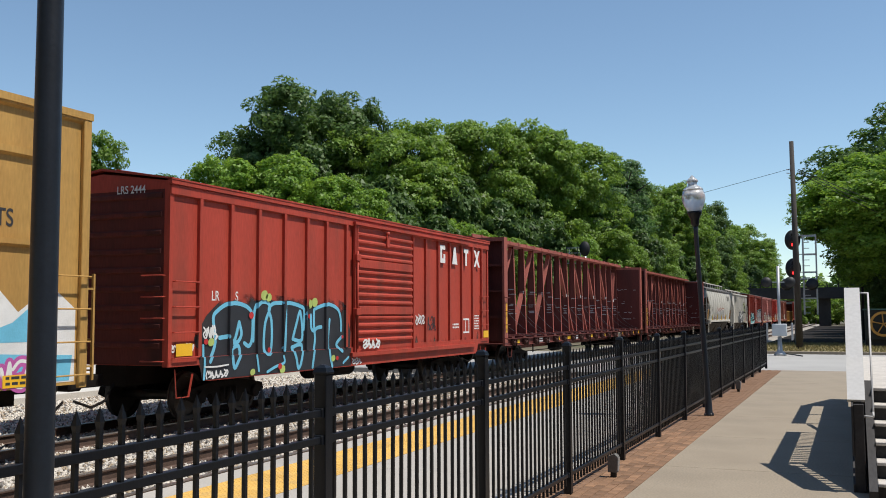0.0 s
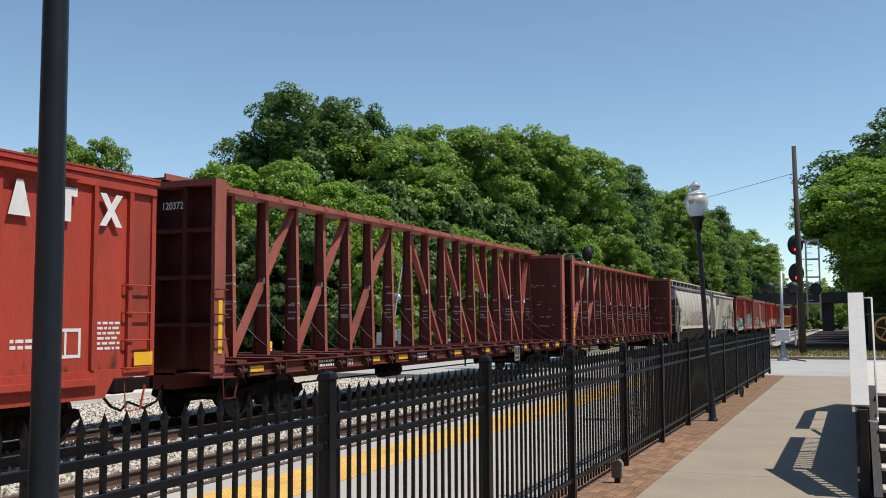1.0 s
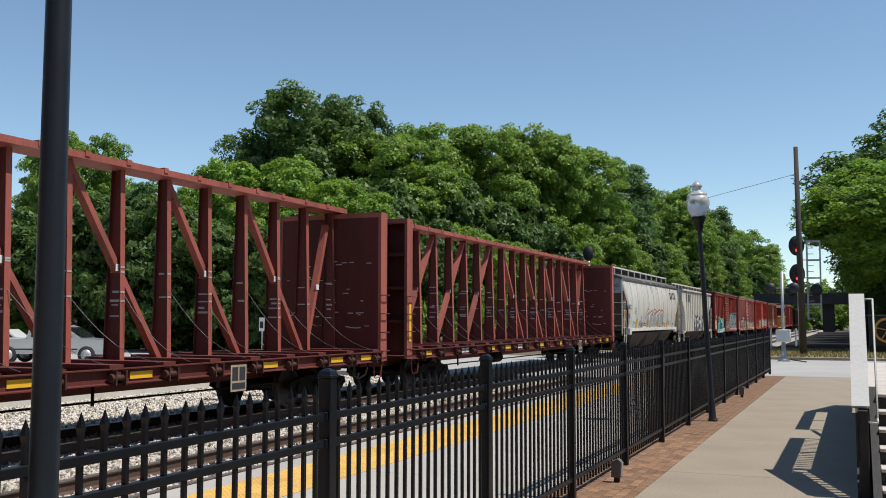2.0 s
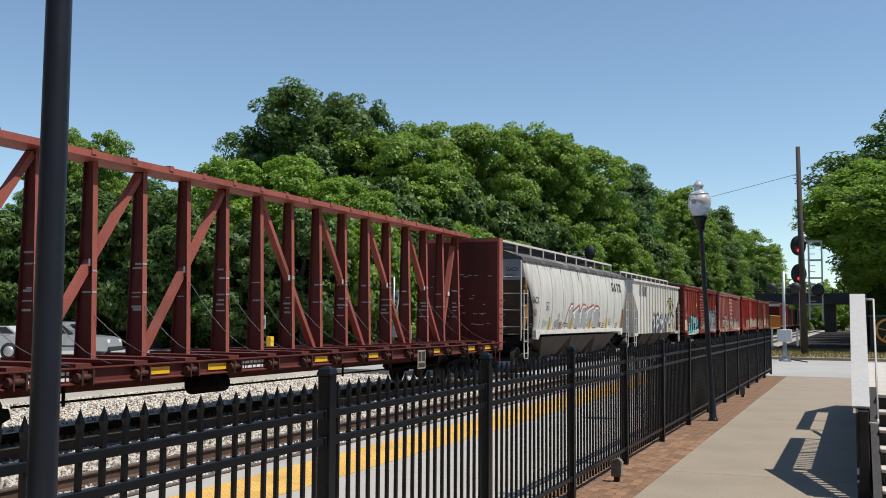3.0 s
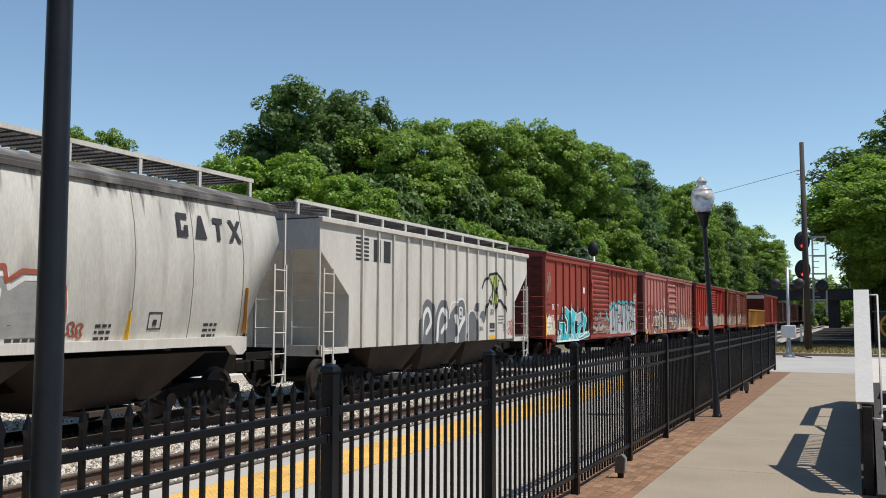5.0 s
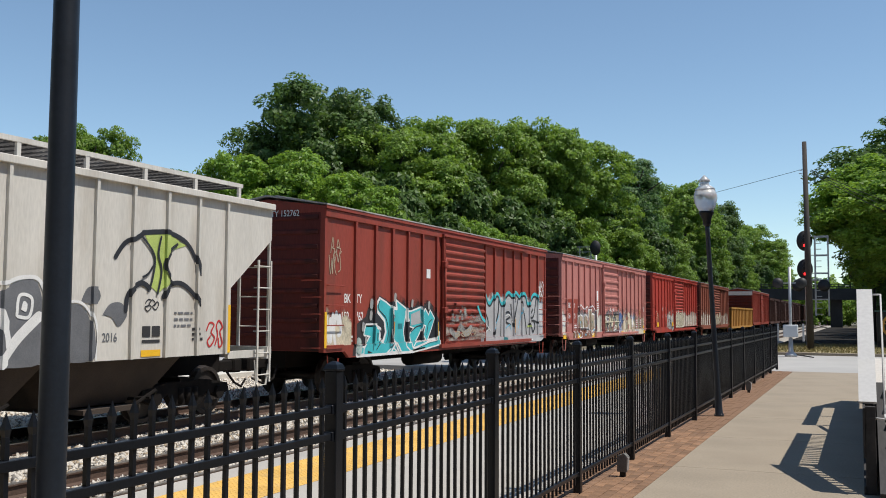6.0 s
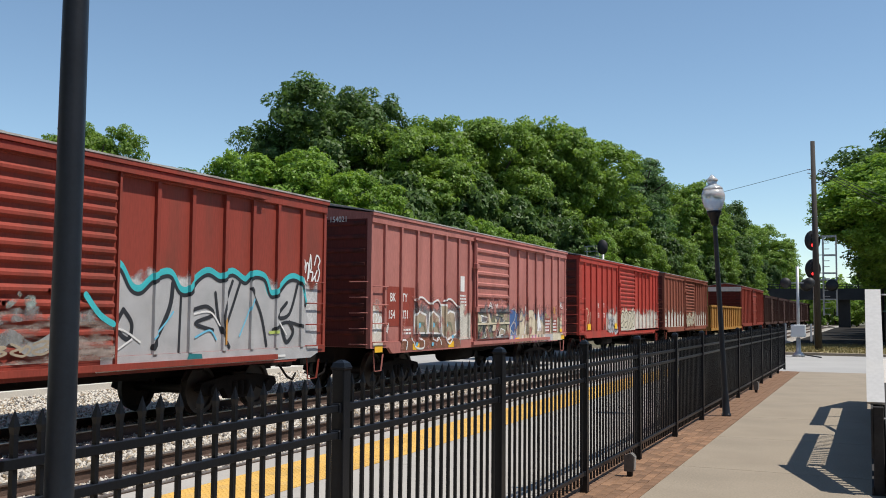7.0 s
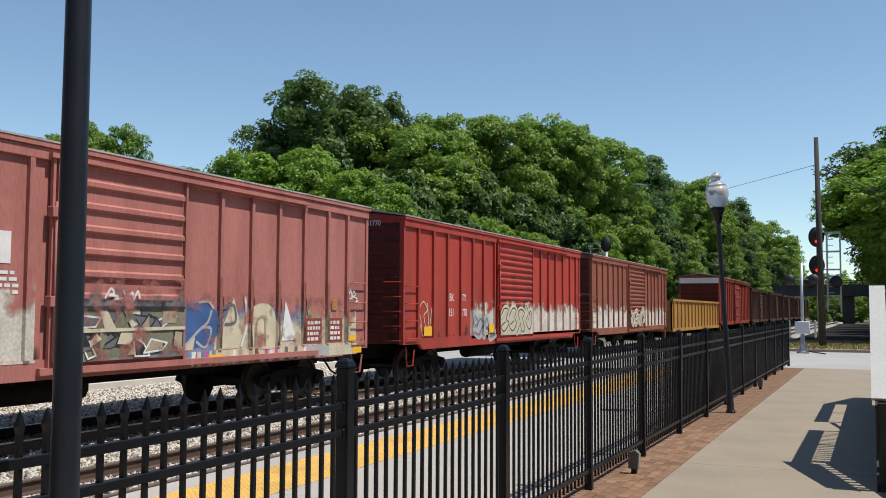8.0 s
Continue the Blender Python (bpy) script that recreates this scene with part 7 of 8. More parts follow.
def stair():
    """Steps up to a railed landing, black timber with pale treads and a white-capped handrail."""
    s = thing("timber_stair", "black timber steps with pale treads and white handrail cap", "stair", pose(0, 0, 0))
    y0, run, rise, n = 10.25, .29, .163, 6
    for i in range(n):
        bm = B()
        box(bm, .2, 1.9, y0 + i * run - .02, y0 + (i + 1) * run + .01, (i + 1) * rise - .035, (i + 1) * rise, .006)
        part("tread", bm, TREAD, s)
        bm = B()
        box(bm, .2, 1.9, y0 + i * run + .012, y0 + i * run + .03, i * rise, (i + 1) * rise - .037)
        part("riser", bm, DARK_WOOD, s)
    top = n * rise
    bm = B()
    extrude(bm, [(y0 - .12, 0), (y0 - .12, .1), (y0 + n * run, top + .06), (y0 + n * run, 0)], "x", .12, .197)
    part("stringer", bm, DARK_WOOD, s)
    ly0, ly1 = y0 + n * run + .012, 20.4
    bm = B()
    box(bm, .1, 3.2, ly0, ly1, top - .06, top - .003)
    part("landing", bm, TREAD, s)
    bm = B()
    box(bm, .12, .16, ly0, ly1, 0, top - .062)
    part("skirt", bm, DARK_WOOD, s)
    for y in (12.46, 14.1, 15.72, 17.05, 18.6, 20.35):
        bm = B()
        box(bm, .002, .09, y - .045, y + .045, 0, 1.9, .005)
        part("post", bm, DARK_WOOD, s)
    bm = B()
    box(bm, -.02, .0, 12.42, ly1, .2, 1.08)
    part("guard_board", bm, DARK_WOOD, s)
    for g0, g1 in ((12.302, 15.78), (17.0, 20.4)):
        bm = B()
        box(bm, -.02, .0, g0, g1, 1.55, 1.97)
        part("guard_board", bm, DARK_WOOD, s)
    bm = B()
    box(bm, .01, .04, -.035, .035, 1.05, 1.56)
    me = mesh_of("baluster", bm, DARK_WOOD)
    for i in range(10):
        part("baluster", me, None, s, m=pose(0, 12.55 + i * .175, 0))
    bm = B()
    box(bm, .01, .04, -.022, .022, 1.05, 1.56)
    me = mesh_of("slim_baluster", bm, DARK_WOOD)
    for i in range(9):
        part("baluster", me, None, s, m=pose(0, 14.25 + i * .155, 0))
    bm = B()
    bar(bm, (.03, 15.95, 1.05), (.03, 16.95, 1.5), .03, .07, (1, 0, 0))
    part("brace", bm, DARK_WOOD, s)
    # the boarded side of the steps, with a baluster row below its rail
    bm = B()
    extrude(bm, [(10.62, .36), (10.62, .86), (12.3, 2.0), (12.3, 1.36)], "x", -.02, .0)
    part("stair_guard", bm, DARK_WOOD, s)
    bm = B()
    extrude(bm, [(10.62, 0), (10.62, .08), (12.42, 1.2), (12.42, 0)], "x", -.02, .0)
    part("side_skirt", bm, DARK_WOOD, s)
    for i in range(10):
        y = 10.8 + i * .16
        z = .04 + (y - 10.62) * .64
        bm = B()
        box(bm, .01, .035, y - .035, y + .035, z - .02, z + .4)
        part("baluster", bm, DARK_WOOD, s)
    bm = B()
    extrude(bm, [(20.402, .2), (20.402, 1.9), (22.1, .9), (22.1, .2)], "x", -.02, .0)
    part("stair_guard", bm, DARK_WOOD, s)
    bm = B()
    box(bm, .0, .1, y0 + .38, y0 + .48, 0, .88, .006)
    part("newel", bm, DARK_WOOD, s)
    bm = B()
    bar(bm, (.03, 10.68, .91), (.025, 12.36, 2.09), .168, .03)
    part("handrail_cap", bm, WHITE_BOARD, s, "broad white painted cap board")
    bm = B()
    bar(bm, (.05, 10.78, .85), (.045, 12.34, 1.95), .09, .1)
    part("handrail", bm, DARK_WOOD, s)
    bm = B()
    for p, q in (((.2, 12.5, 2.04), (.185, 10.66, .8)), ((.185, 10.66, .8), (.185, 10.6, .76)), ((.185, 10.6, .76), (.08, 10.66, .76)), ((.2, 12.5, 2.04), (.1, 12.5, 2.04))):
        tube(bm, p, q, .011, n=8)
    part("grab_rail", bm, WHITE_BOARD, s, "thin white tubular grab rail")


stair()


# ---- signals, poles and the bridge ----
def signal_mast():
    s = thing("railway_signal", "railway signal mast with two black heads showing red", "railway signal", pose(-3.1, 62.8, -.1))
    bm = B()
    tube(bm, (0, 0, 0), (0, 0, 7.6), .1, n=12)
    part("mast", bm, ZINC, s)
    for z in (6.5, 4.75):
        bm = B()
        lathe(bm, [(.02, -.12), (.46, -.12), (.46, -.09), (.02, -.06)], 24)
        h = part("signal_head", bm, SIGNAL_BLACK, s, m=pose(-.08, -.2, z, 90) @ Matrix.Diagonal((1, 1.35, 1, 1)))
        for dz, m in ((.3, SIGNAL_BLACK), (0, SIGNAL_BLACK), (-.3, RED_LAMP)):
            bm = B()
            lathe(bm, [(.065, .1), (.065, .16), (.02, .165)], 16)
            part("lens", bm, m, h, "glowing red lens" if m is RED_LAMP else "", m=pose(0, dz / 1.35, 0))
            bm = B()
            for a in range(9):
                q0, q1 = math.pi * a / 9, math.pi * (a + 1) / 9
                bm.faces.new([bm.verts.new(p) for p in ((.13 * math.cos(q0), .13 * math.sin(q0), .1), (.13 * math.cos(q1), .13 * math.sin(q1), .1),
                                                        (.13 * math.cos(q1), .13 * math.sin(q1), .38), (.13 * math.cos(q0), .13 * math.sin(q0), .38))])
            part("hood", bm, SIGNAL_BLACK, h, m=pose(0, dz / 1.35, 0))
    bm = B()
    for x in (.5, 1.25):
        for y in (-.2, .5):
            bar(bm, (x, y, 1.9), (x, y, 6.8), .075, .075, (0, 1, 0))
    for i in range(14):
        z = 2.0 + i * .36
        bar(bm, (.5, -.2, z), (.88, -.2, z), .04, .04)
    for z in (2.9, 4.5, 5.6, 6.75):
        bar(bm, (1.25, -.2, z), (1.25, .5, z), .07, .07)
        bar(bm, (.5, .5, z), (1.25, .5, z), .07, .07)
        bar(bm, (.5, -.2, z), (1.25, -.2, z), .07, .07)
        bar(bm, (0, 0, z), (.5, -.2, z), .05, .05)
    part("service_ladder", bm, ZINC, s, "caged grey service ladder")
    bm = B()
    box(bm, -.7, 1.3, -.3, .5, 4.05, 4.12)
    part("work_platform", bm, ZINC, s)
    for x in (-.45, 1.0):
        bm = B()
        lathe(bm, [(.02, 0), (.36, .0), (.36, .16), (.3, .3), (.02, .3)], 20)
        part("crossing_flasher", bm, SIGNAL_BLACK, s, m=pose(x, -.5, 3.7, 70))


def crossing_signal():
    s = thing("crossing_mechanism", "grey crossing gate mast with pale control box", "crossing signal", pose(-3.25, 50, -.2))
    bm = B()
    tube(bm, (0, 0, 0), (0, 0, 4.4), .075, n=12)
    part("mast", bm, ZINC, s)
    bm = B()
    box(bm, -.34, .34, -.22, .2, .95, 1.55, .03)
    part("gate_box", bm, mat("pale_enclosure", (0.55, 0.58, 0.6), 0.5, vary=.1, bump=.05), s, "pale blue-grey gate machine box")
    for x in (-.62, .55):
        bm = B()
        box(bm, x, x + .08, -.2, .1, .75, 1.6, .01)
        part("counterweight_arm", bm, ZINC, s)
    bm = B()
    lathe(bm, [(.3, 0), (.28, .1), (.12, .25), (.1, .9)], 16)
    part("base", bm, ZINC, s)
    bm = B()
    bar(bm, (-.6, 0, 3.6), (.6, 0, 3.6), .06, .06)
    part("cross_arm", bm, ZINC, s)
    for x in (-.55, .55):
        bm = B()
        lathe(bm, [(.02, 0), (.26, .0), (.26, .05), (.1, .14), (.02, .14)], 16)
        part("flasher", bm, SIGNAL_BLACK, s, m=pose(x, -.05, 3.6, 90))
    bm = B()
    tube(bm, (.3, -.3, .1), (1.1, -1.6, .05), .03, n=6)
    part("cable", bm, SIGNAL_BLACK, s)


def poles():
    p = thing("utility_pole", "weathered brown wooden utility pole with one wire", "utility pole", pose(-2.64, 56.6, -.1, 0, -.7))
    bm = B()
    tube(bm, (0, 0, 0), (0, 0, 11.6), .19, .12, 14)
    part("pole", bm, WOOD_POLE, p)
    bm = B()
    for z in (10.0, 9.8):
        tube(bm, (-.15, 0, z), (-.32, 0, z + .03), .025, n=6)
    part("insulator_bracket", bm, ZINC, p)
    bm = B()
    a, b = Vector((-2.9, 56.6, 9.95)), Vector((-60, 110, 12))
    last = a
    for i in range(1, 25):
        q = a.lerp(b, i / 24) - Vector((0, 0, 2.2 * math.sin(math.pi * i / 24)))
        tube(bm, last, q, .013, n=5, caps=False)
        last = q
    solid("overhead_wire", bm, SIGNAL_BLACK, "thin dark overhead wire from the pole", "wire")
    bm = B()
    for k in range(3):
        last = Vector((-2.45, 56.6, 9.9 - .1 * k))
        for i in range(1, 9):
            q = Vector((-2.45, 56.6, 9.9 - .1 * k)).lerp(Vector((14, 78, 8 - k)), i / 8) - Vector((0, 0, 1.4 * math.sin(math.pi * i / 8)))
            tube(bm, last, q, .02, n=5, caps=False)
            last = q
    solid("service_drop", bm, SIGNAL_BLACK, "drooping dark service wires into the trees", "wire")
    g = thing("street_lamp", "slim dark pole with a small lamp among trees", "street lamp", pose(.95, 87, -.5))
    bm = B()
    tube(bm, (0, 0, 0), (0, 0, 8.6), .12, .08, 10)
    part("pole", bm, SIGNAL_BLACK, g)
    bm = B()
    bar(bm, (0, 0, 8.5), (-.5, 0, 8.75), .1, .08)
    part("lamp_arm", bm, SIGNAL_BLACK, g)
    f = thing("railway_signal", "grey-boxed railway signal beyond the train", "railway signal", pose(-19, 73.2, -.6))
    bm = B()
    tube(bm, (0, 0, 0), (0, 0, 7.6), .1, n=10)
    part("mast", bm, ZINC, f)
    bm = B()
    lathe(bm, [(.02, -.1), (.42, -.1), (.42, -.06), (.02, -.04)], 20)
    part("signal_head", bm, SIGNAL_BLACK, f, m=pose(0, -.2, 7.6, 90) @ Matrix.Diagonal((1, 1.4, 1, 1)))
    bm = B()
    for x in (-1.5, -.6):
        for z in (6.5, 7.7):
            bar(bm, (x, 0, 6.4), (x, 0, 7.8), .05, .05, (0, 1, 0))
        for y in (0, .8):
            bar(bm, (x, y, 6.4), (x, y, 7.7), .05, .05, (0, 1, 0))
    for z in (6.5, 6.9, 7.3, 7.7):
        bar(bm, (-1.5, 0, z), (-.1, 0, z), .05, .05)
    part("work_cage", bm, ZINC, f, "grey railed service cage")


def bridge():
    b = thing("road_bridge", "dark steel girder bridge over the railway, in shade", "bridge")
    bm = B()
    box(bm, -60, 22, 196, 206, 5.0, 6.3)
    box(bm, -60, 22, 195.7, 196, 4.9, 7.0)
    part("girder", bm, BRIDGE_STEEL, b)
    bm = B()
    for z in (7.35, 7.75):
        box(bm, -60, 22, 195.8, 195.95, z, z + .12)
    part("parapet_rail", bm, BRIDGE_STEEL, b)
    bm = B()
    box(bm, -.1, .1, 195.8, 195.95, 6.9, 7.8)
    me = mesh_of("parapet_post", bm, BRIDGE_STEEL)
    for i in range(40):
        part("parapet_post", me, None, b, m=pose(-58 + i * 2, 0, 0))
    for x0, x1 in ((-5.6, -3.6), (-1.0, 22), (-60, -20)):
        bm = B()
        box(bm, x0, x1, 197, 205, -1, 5.0)
        part("abutment", bm, BRIDGE_STEEL, b)


def shed():
    s = thing("wagon_body", "dark green-black wagon body behind the walkway", "wagon", pose(.75, 60.5, -.15))
    bm = B()
    box(bm, 0, 9, 0, 2.4, .5, 2.2, .02)
    part("body", bm, mat("dark_wagon_paint", (0.012, 0.016, 0.016), 0.6, vary=.3, scale=2), s)
    bm = B()
    box(bm, -.1, 9.1, -.1, 2.5, 2.2, 2.28)
    part("roof_board", bm, mat("green_trim", (0.05, 0.12, 0.1), 0.6), s)
    bm = B()
    box(bm, 0, 9, .3, 2.1, -.05, .5)
    part("underframe", bm, SIGNAL_BLACK, s)
    for cx in (.95, 3.4):
        w = B()
        n = 28
        ring = []
        for r, y in ((.72, -.1), (.72, -.16), (.58, -.16), (.58, -.1)):
            ring.append([w.verts.new((cx + r * math.cos(2 * math.pi * i / n), y, 1.4 + r * math.sin(2 * math.pi * i / n))) for i in range(n)])
        for k in range(4):
            for i in range(n):
                w.faces.new((ring[k][i], ring[k][(i + 1) % n], ring[(k + 1) % 4][(i + 1) % n], ring[(k + 1) % 4][i]))
        wh = part("wheel", w, WHEEL_YELLOW, s, "ochre-painted spoked wheel")
        for i in range(5):
            a = 2 * math.pi * i / 5 + .4
            w = B()
            bar(w, (cx, -.13, 1.4), (cx + .62 * math.cos(a), -.13, 1.4 + .62 * math.sin(a)), .09, .06)
            part("spoke", w, WHEEL_YELLOW, wh)


signal_mast()
crossing_signal()
poles()
bridge()
shed()


# ---- beyond the tracks ----
def pickup():
    p = thing("pickup_truck", "silver crew-cab pickup parked on the pale lot", "pickup truck", pose(-33.9, 33.7, -.2, 0, 0, 23))
    bm = B()
    extrude(bm, [(-2.75, .45), (-2.75, 1.0), (-2.7, 1.1), (-.9, 1.12), (-.85, 1.15), (1.35, 1.15), (2.35, 1.06), (2.65, .95), (2.72, .7), (2.68, .42)], "y", -.95, .95)
    part("body", bm, SILVER_CAR, p)
    bm = B()
    extrude(bm, [(-1.0, 1.15), (-.8, 1.68), (-.6, 1.74), (.5, 1.74), (.75, 1.66), (1.5, 1.15)], "y", -.84, .84)
    part("cab", bm, SILVER_CAR, p)
    for name, o in (("side_window", [(-.78, 1.2), (-.66, 1.62), (-.02, 1.64), (-.02, 1.2)]), ("side_window", [(.08, 1.2), (.08, 1.64), (.55, 1.64), (1.1, 1.2)])):
        bm = B()
        extrude(bm, o, "y", -.85, -.842)
        part(name, bm, CAR_GLASS, p)
    bm = B()
    a = [bm.verts.new(q) for q in ((.86, -.78, 1.62), (.86, .78, 1.62), (1.5, .8, 1.2), (1.5, -.8, 1.2))]
    bm.faces.new(a)
    bmesh.ops.solidify(bm, geom=bm.faces[:], thickness=.01)
    part("windscreen", bm, CAR_GLASS, p, m=pose(.02, 0, .02))
    for x in (-1.75, 1.8):
        for y in (-.88, .88):
            bm = B()
            lathe(bm, [(.1, -.11), (.37, -.11), (.4, -.06), (.4, .06), (.37, .11), (.1, .11)], 22)
            w = part("wheel", bm, TYRE, p, "black tyre", m=pose(x, y, .4, 90))
            bm = B()
            lathe(bm, [(.02, -.118), (.24, -.114), (.24, .114), (.02, .118)], 14)
            part("rim", bm, ZINC, w, "grey alloy rim")
    for y in (-.75, .75):
        bm = B()
        box(bm, 2.6, 2.7, y - .14, y + .14, .78, .95, .02)
        part("headlight", bm, G_WHITE, p)
    bm = B()
    box(bm, 2.64, 2.78, -.93, .93, .42, .62, .03)
    part("bumper", bm, TYRE, p)
    bm = B()
    box(bm, -1.5, 1.4, -.97, -.95, .62, .68)
    part("side_moulding", bm, TYRE, p)
    bm = B()
    box(bm, .9, 1.02, -1.1, -.9, 1.15, 1.32, .02)
    part("wing_mirror", bm, TYRE, p)


def lot_clutter():
    b = thing("warehouse", "low tan building with a blue sheeted roof edge", "building", pose(-60, 53, -.5, 0, 0, 23))
    bm = B()
    box(bm, -9, 3.5, 0, 9, 0, 3.2)
    part("wall", bm, BUILDING, b)
    bm = B()
    box(bm, -9.2, 3.7, -.3, 9.2, 3.2, 4.6, .05)
    part("roof_sheet", bm, BLUE_TARP, b, "bright blue roof sheet")
    bm = B()
    box(bm, -3, -1.2, -.04, -.003, .1, 2.2)
    part("door", bm, SIGNAL_BLACK, b)
    c = thing("parked_car", "white car half hidden behind the train", "car", pose(-45.5, 41.4, -.2, 0, 0, 23))
    bm = B()
    extrude(bm, [(-2.2, .35), (-2.2, .85), (-1.5, .95), (-1.0, 1.4), (.4, 1.42), (1.0, .98), (2.1, .85), (2.2, .4)], "y", -.85, .85)
    part("body", bm, mat("white_car_paint", (0.6, 0.6, 0.6), 0.3, vary=.05, bump=0, coat=.5), c)
    bm = B()
    extrude(bm, [(-1.35, .98), (-.95, 1.34), (.35, 1.36), (.85, .98)], "y", -.86, -.853)
    part("side_window", bm, CAR_GLASS, c)
    for x in (-1.4, 1.4):
        bm = B()
        lathe(bm, [(.1, -.1), (.32, -.1), (.32, .1), (.1, .1)], 18)
        part("wheel", bm, TYRE, c, m=pose(x, -.8, .32, 90))
    y = thing("utility_pedestal", "yellow utility marker box with a white sign post", "utility box", pose(-28.1, 42.5, -.2))
    bm = B()
    box(bm, -.15, .15, -.15, .15, 0, 1.0, .03)
    part("box", bm, YELLOW_MARK, y)
    z = thing("small_sign", "small white roadside sign on a post", "sign", pose(-28.4, 42.3, -.2))
    bm = B()
    tube(bm, (0, 0, 0), (0, 0, 2.1), .03, n=8)
    part("post", bm, ZINC, z)
    bm = B()
    box(bm, -.16, .16, -.05, -.031, 1.4, 2.1, .005)
    pl = part("plate", bm, WHITE_MARK, z)
    bm = B()
    box(bm, -.1, .1, -.053, -.0505, 1.55, 1.9)
    part("symbol", bm, BLACK_MARK, pl)
    for x, yy, h in ((-26.3, 52.1, 1.4), (-25.1, 52.6, 1.6), (-22.5, 53, 1.0)):
        c = thing("utility_cabinet", "pale grey metal cabinet by the crossing", "cabinet", pose(x, yy, -.25), "cabinets by the crossing")
        bm = B()
        box(bm, -.3, .3, -.25, .25, .06, h, .02)
        part("body", bm, ZINC, c)
        bm = B()
        box(bm, -.26, .26, -.27, -.252, .15, h - .1, .005)
        part("door", bm, ZINC, c)
        bm = B()
        box(bm, -.36, .36, -.3, .3, 0, .06)
        part("plinth", bm, CONCRETE, c)
    f = thing("crossing_mechanism", "far crossing gate mast with raised white arm", "crossing signal", pose(-26.6, 54, -.2))
    bm = B()
    tube(bm, (0, 0, 0), (0, 0, 4.6), .07, n=10)
    part("mast", bm, ZINC, f)
    bm = B()
    box(bm, -.3, .3, -.2, .2, .8, 1.5, .03)
    part("gate_box", bm, ZINC, f)
    bm = B()
    bar(bm, (.1, -.2, 1.3), (.9, -.2, 6.0), .12, .04, (1, 0, 0))
    part("gate_arm", bm, WHITE_BOARD, f, "white raised gate arm")
    for x in (-.4, .4):
        bm = B()
        lathe(bm, [(.02, 0), (.26, .0), (.26, .05), (.1, .14), (.02, .14)], 14)
        part("flasher", bm, ZINC, f, m=pose(x, -.05, 3.5, 90))


pickup()
lot_clutter()


# ---- stones, bricks, tiles and grass ----
def stones(name, label, x0, x1, y0, y1, count, seed, main=STONE):
    """Crushed stone: lumps of eight faces, each turned and stretched its own way."""
    rng = np.random.default_rng(seed)
    base = np.array([(1, 0, 0), (-1, 0, 0), (0, 1, 0), (0, -1, 0), (0, 0, 1), (0, 0, -1)], float)
    tri = np.array([(0, 2, 4), (2, 1, 4), (1, 3, 4), (3, 0, 4), (2, 0, 5), (1, 2, 5), (3, 1, 5), (0, 3, 5)])
    q = rng.normal(size=(count, 4))
    q /= np.linalg.norm(q, axis=1)[:, None]
    w, a, b, c = q.T
    rot = np.stack([1 - 2 * (b * b + c * c), 2 * (a * b - c * w), 2 * (a * c + b * w), 2 * (a * b + c * w), 1 - 2 * (a * a + c * c), 2 * (b * c - a * w),
                    2 * (a * c - b * w), 2 * (b * c + a * w), 1 - 2 * (a * a + b * b)], 1).reshape(-1, 3, 3)
    v = base[None] * rng.uniform(.6, 1.25, (count, 6, 1)) + rng.normal(size=(count, 6, 3)) * .16
    v = np.einsum("nij,nkj->nki", rot, v) * rng.uniform(.024, .05, (count, 1, 1))
    v += np.stack([rng.uniform(x0, x1, count), rng.uniform(y0, y1, count), -.395 + rng.uniform(-.01, .03, count)], 1)[:, None]
    f = (tri[None] + 6 * np.arange(count)[:, None, None]).reshape(-1, 3)
    me = bpy.data.meshes.new(name)
    me.vertices.add(count * 6)
    me.vertices.foreach_set("co", v.reshape(-1).astype(np.float32))
    me.loops.add(len(f) * 3)
    me.loops.foreach_set("vertex_index", f.reshape(-1).astype(np.int32))
    me.polygons.add(len(f))
    me.polygons.foreach_set("loop_start", (np.arange(len(f)) * 3).astype(np.int32))
    for m in (main, STONE_TAN, STONE_DARK):
        me.materials.append(m)
    me.polygons.foreach_set("material_index", np.repeat(rng.choice(3, count, p=(.66, .2, .14)), 8).astype(np.int32))
    me.update(calc_edges=True)
    tagged(new(name, me), label, "ballast", kind="stuff")


stones("ballast_stones", "pale grey and tan crushed stones between the tracks", -14.2, -6.8, 5, 16, 38000, 1)
stones("ballast_stones", "pale crushed stones on the far shoulder", -19.1, -14.2, 8, 33, 24000, 3, STONE_PALE)
stones("ballast_stones", "pale crushed stones further along the tracks", -14.2, -6.8, 16, 33, 30000, 2)


def tactile_strip():
    t = thing("tactile_strip", "yellow tactile warning tiles along the platform edge", "tactile paving", kind="structure")
    bm = B()
    box(bm, -.228, .228, -.228, .228, 0, .006, .002)
    for i in range(7):
        for k in range(7):
            x, y = -.195 + i * .065, -.195 + k * .065
            lo = [bm.verts.new((x + sx * .014, y + sy * .014, .006)) for sx, sy in ((-1, -1), (1, -1), (1, 1), (-1, 1))]
            hi = [bm.verts.new((x + sx * .008, y + sy * .008, .011)) for sx, sy in ((-1, -1), (1, -1), (1, 1), (-1, 1))]
            for j in range(4):
                bm.faces.new((lo[j], lo[(j + 1) % 4], hi[(j + 1) % 4], hi[j]))
            bm.faces.new(hi)
    me = mesh_of("tile", bm, YELLOW_TILE)
    for i in range(74):
        for x in (-6.05, -5.59):
            part("tile", me, None, t, m=pose(x, -1 + i * .46, .001))


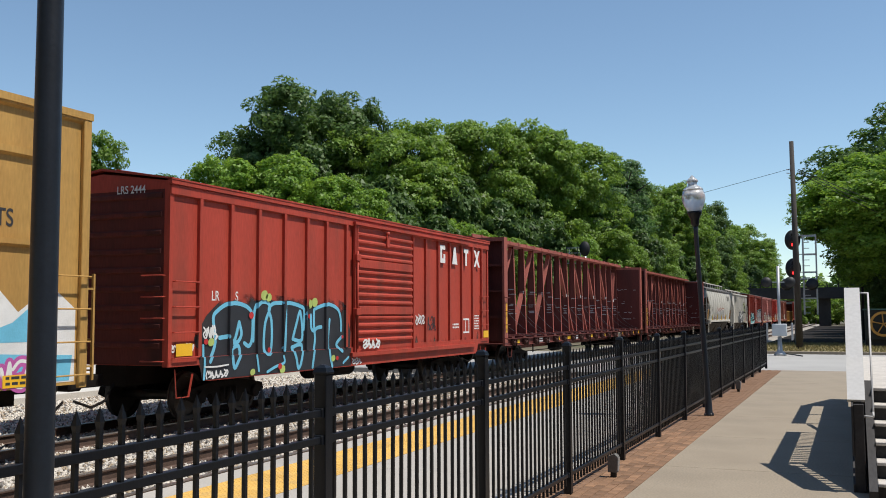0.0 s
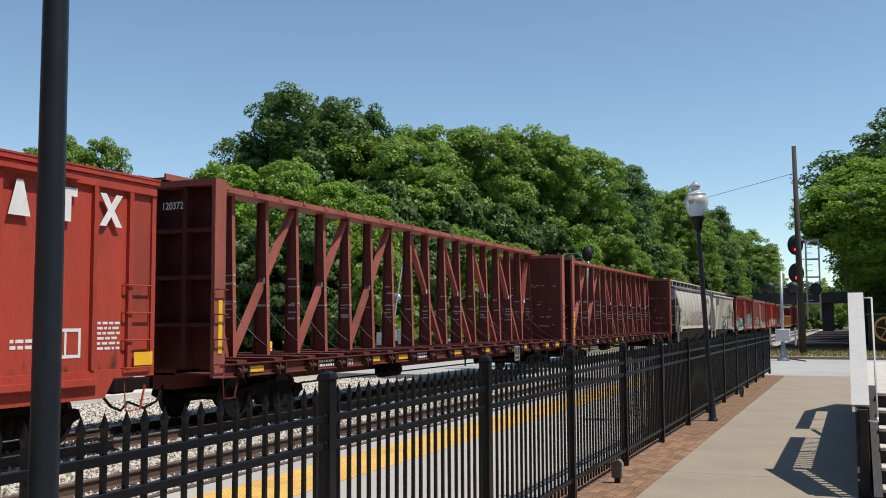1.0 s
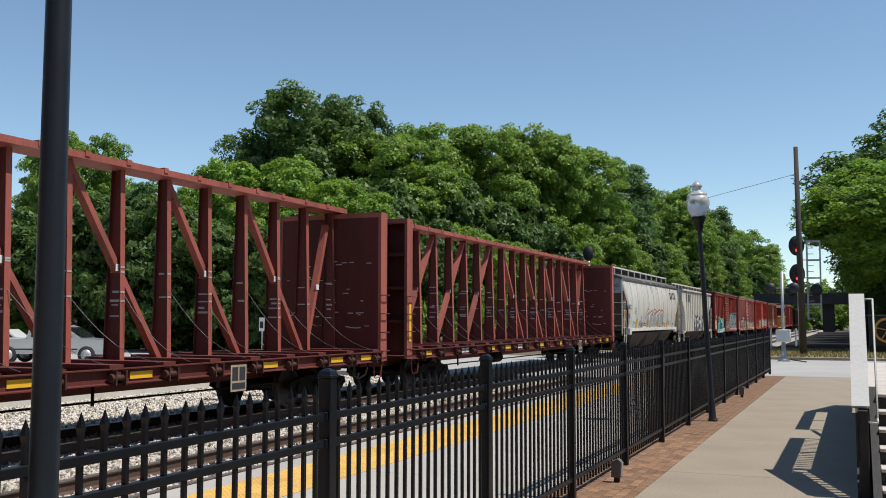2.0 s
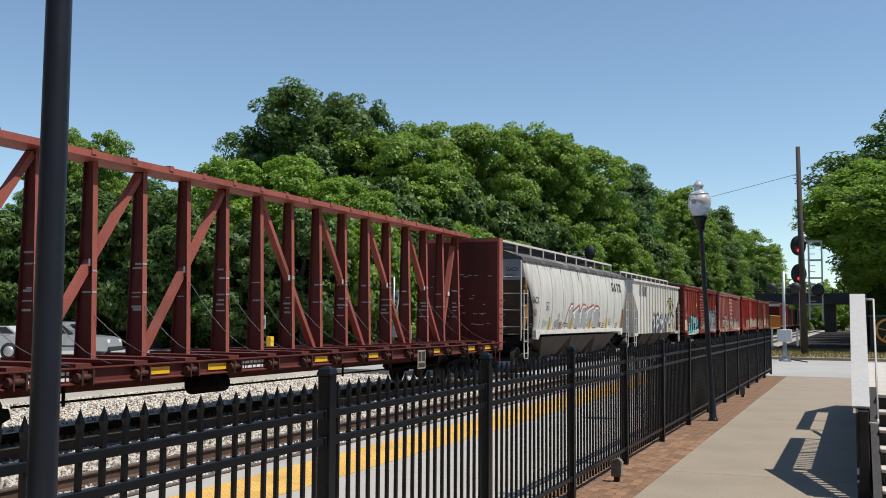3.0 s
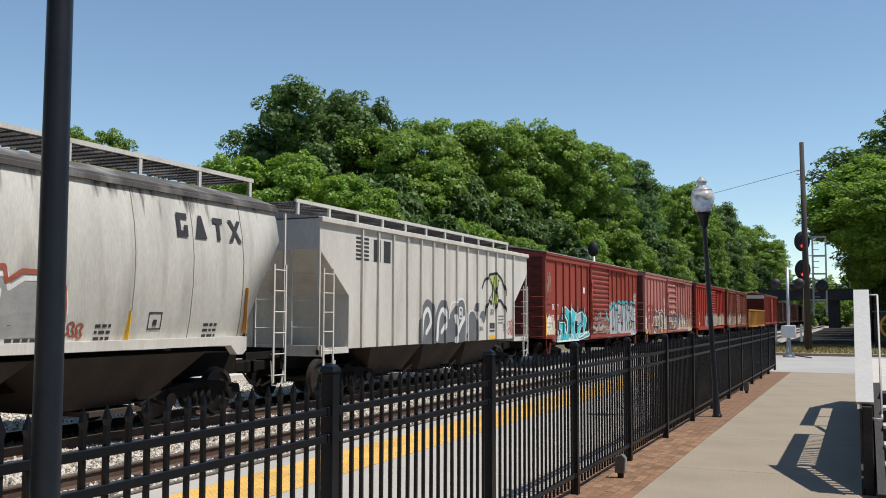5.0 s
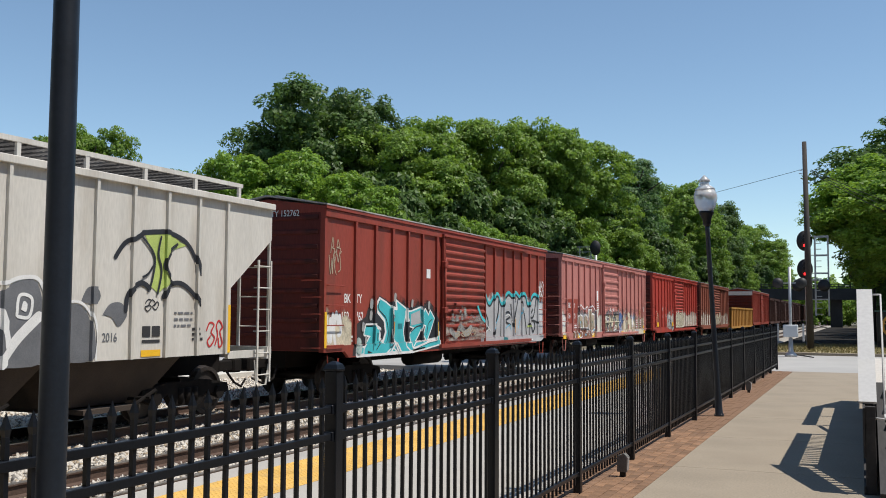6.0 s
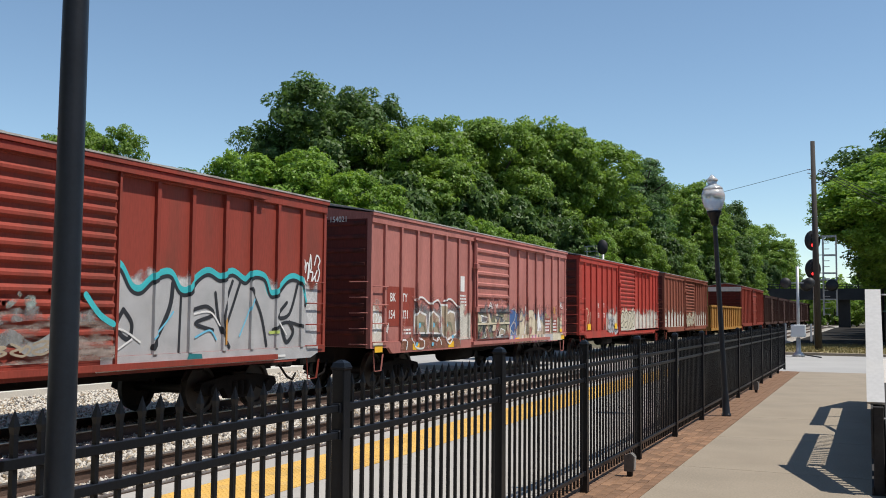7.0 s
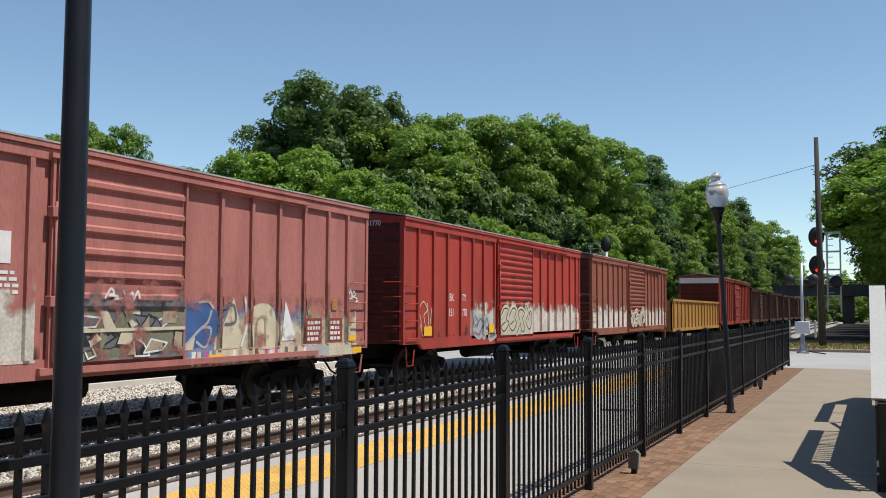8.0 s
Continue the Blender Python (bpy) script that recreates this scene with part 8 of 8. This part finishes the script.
def brick_edging():
    b = thing("brick_edging", "red-brown brick paving along the fence foot", "brick paving", kind="structure")
    bm = B()
    box(bm, -.05, .05, -.1, .1, -.012, .002, .004)
    me = mesh_of("brick", bm, BRICK)
    for i in range(37):
        for k in range(8):
            part("brick", me, None, b, m=pose(-2.153 - k * .105, 8.0 + i * .206 + (.103 if k % 2 else 0), random.uniform(-.002, .002), random.uniform(-.5, .5), random.uniform(-.5, .5), random.uniform(-.6, .6)))
    bm = B()
    for i in range(-60, 84):
        if -37 <= i < 0:
            continue
        for k in range(8):
            x, y, z = -2.153 - k * .105, 15.622 + i * .206 + (.103 if k % 2 else 0), random.uniform(-.002, .002)
            box(bm, x - .05, x + .05, y - .1, y + .1, -.012 + z, .002 + z)
    tagged(part("far_bricks", bm, BRICK, b), kind="stuff")


def grass(name, label, x0, x1, y0, y1, z, count, seed, tall=.12, material=None):
    rng = np.random.default_rng(seed)
    p = np.stack([rng.uniform(x0, x1, count), rng.uniform(y0, y1, count), np.full(count, z)], 1)
    a = rng.uniform(0, 6.28, count)
    s = np.stack([np.cos(a), np.sin(a), np.zeros(count)], 1) * .02
    h = tall * rng.uniform(.4, 1.3, count)
    tip = p + np.stack([rng.normal(size=count) * .4 * h, rng.normal(size=count) * .4 * h, h], 1)
    v = np.stack([p - s, p + s, tip], 1).reshape(-1, 3)
    me = bpy.data.meshes.new(name)
    me.from_pydata(v.tolist(), [], np.arange(count * 3).reshape(-1, 3).tolist())
    me.materials.append(material or GRASS)
    tagged(new(name, me), label, "grass", kind="stuff")


grass("verge_grass", "patchy dry yellow-green grass on the verge", -5, 6, ROAD_Y1 + .3, 67, -.08, 9000, 5, .14)
tactile_strip()
brick_edging()


# ---- what closes the place behind the camera ----
# unseen walls and trees, added to cut the sky light on shaded faces
def behind():
    bm = B()
    box(bm, -2.5, 18, -15, -8, 0, 9.5)
    solid("wall_station", bm, BUILDING, "plain masonry wall added unseen behind the walkway to block sky", "wall", "structure")
    bm = B()
    box(bm, 4.2, 18, -7.99, 27, -.4, 6.6)
    solid("wall_depot", bm, BUILDING, "plain brown masonry wall added unseen beside the walkway to block sky", "wall", "structure")
    for i, (x, y, h, r) in enumerate(((-52, -16, 17, 8), (-38, -24, 19, 9), (-24, -30, 18, 8), (-8, -34, 19, 9), (-62, 2, 17, 8), (22, -12, 17, 8), (-70, 22, 16, 8), (24, 12, 16, 7), (24, 34, 16, 7))):
        tree("shrub_dark", "large tree added out of view to block low sky", x, y, h * 1.35, r * 1.2, .03, 31 * i + 2, group="trees around the station")


behind()

# ---- what moves ----
SPEED = 16.45                              # metres a second, towards and past the camera


def motions():
    for car, a in CARS:
        walk(car, [(0, pose(TRACK_FAR, a, RAIL_TOP)), (4, pose(TRACK_FAR, a - SPEED * 4, RAIL_TOP)), (8, pose(TRACK_FAR, a - SPEED * 8, RAIL_TOP))])
    turn = math.degrees(SPEED / FPS / .48)
    for w, y in WHEELSETS[:36]:
        walk(w, [(i / FPS, pose(0, y, .48, turn * i)) for i in range(8 * FPS + 1)])


motions()
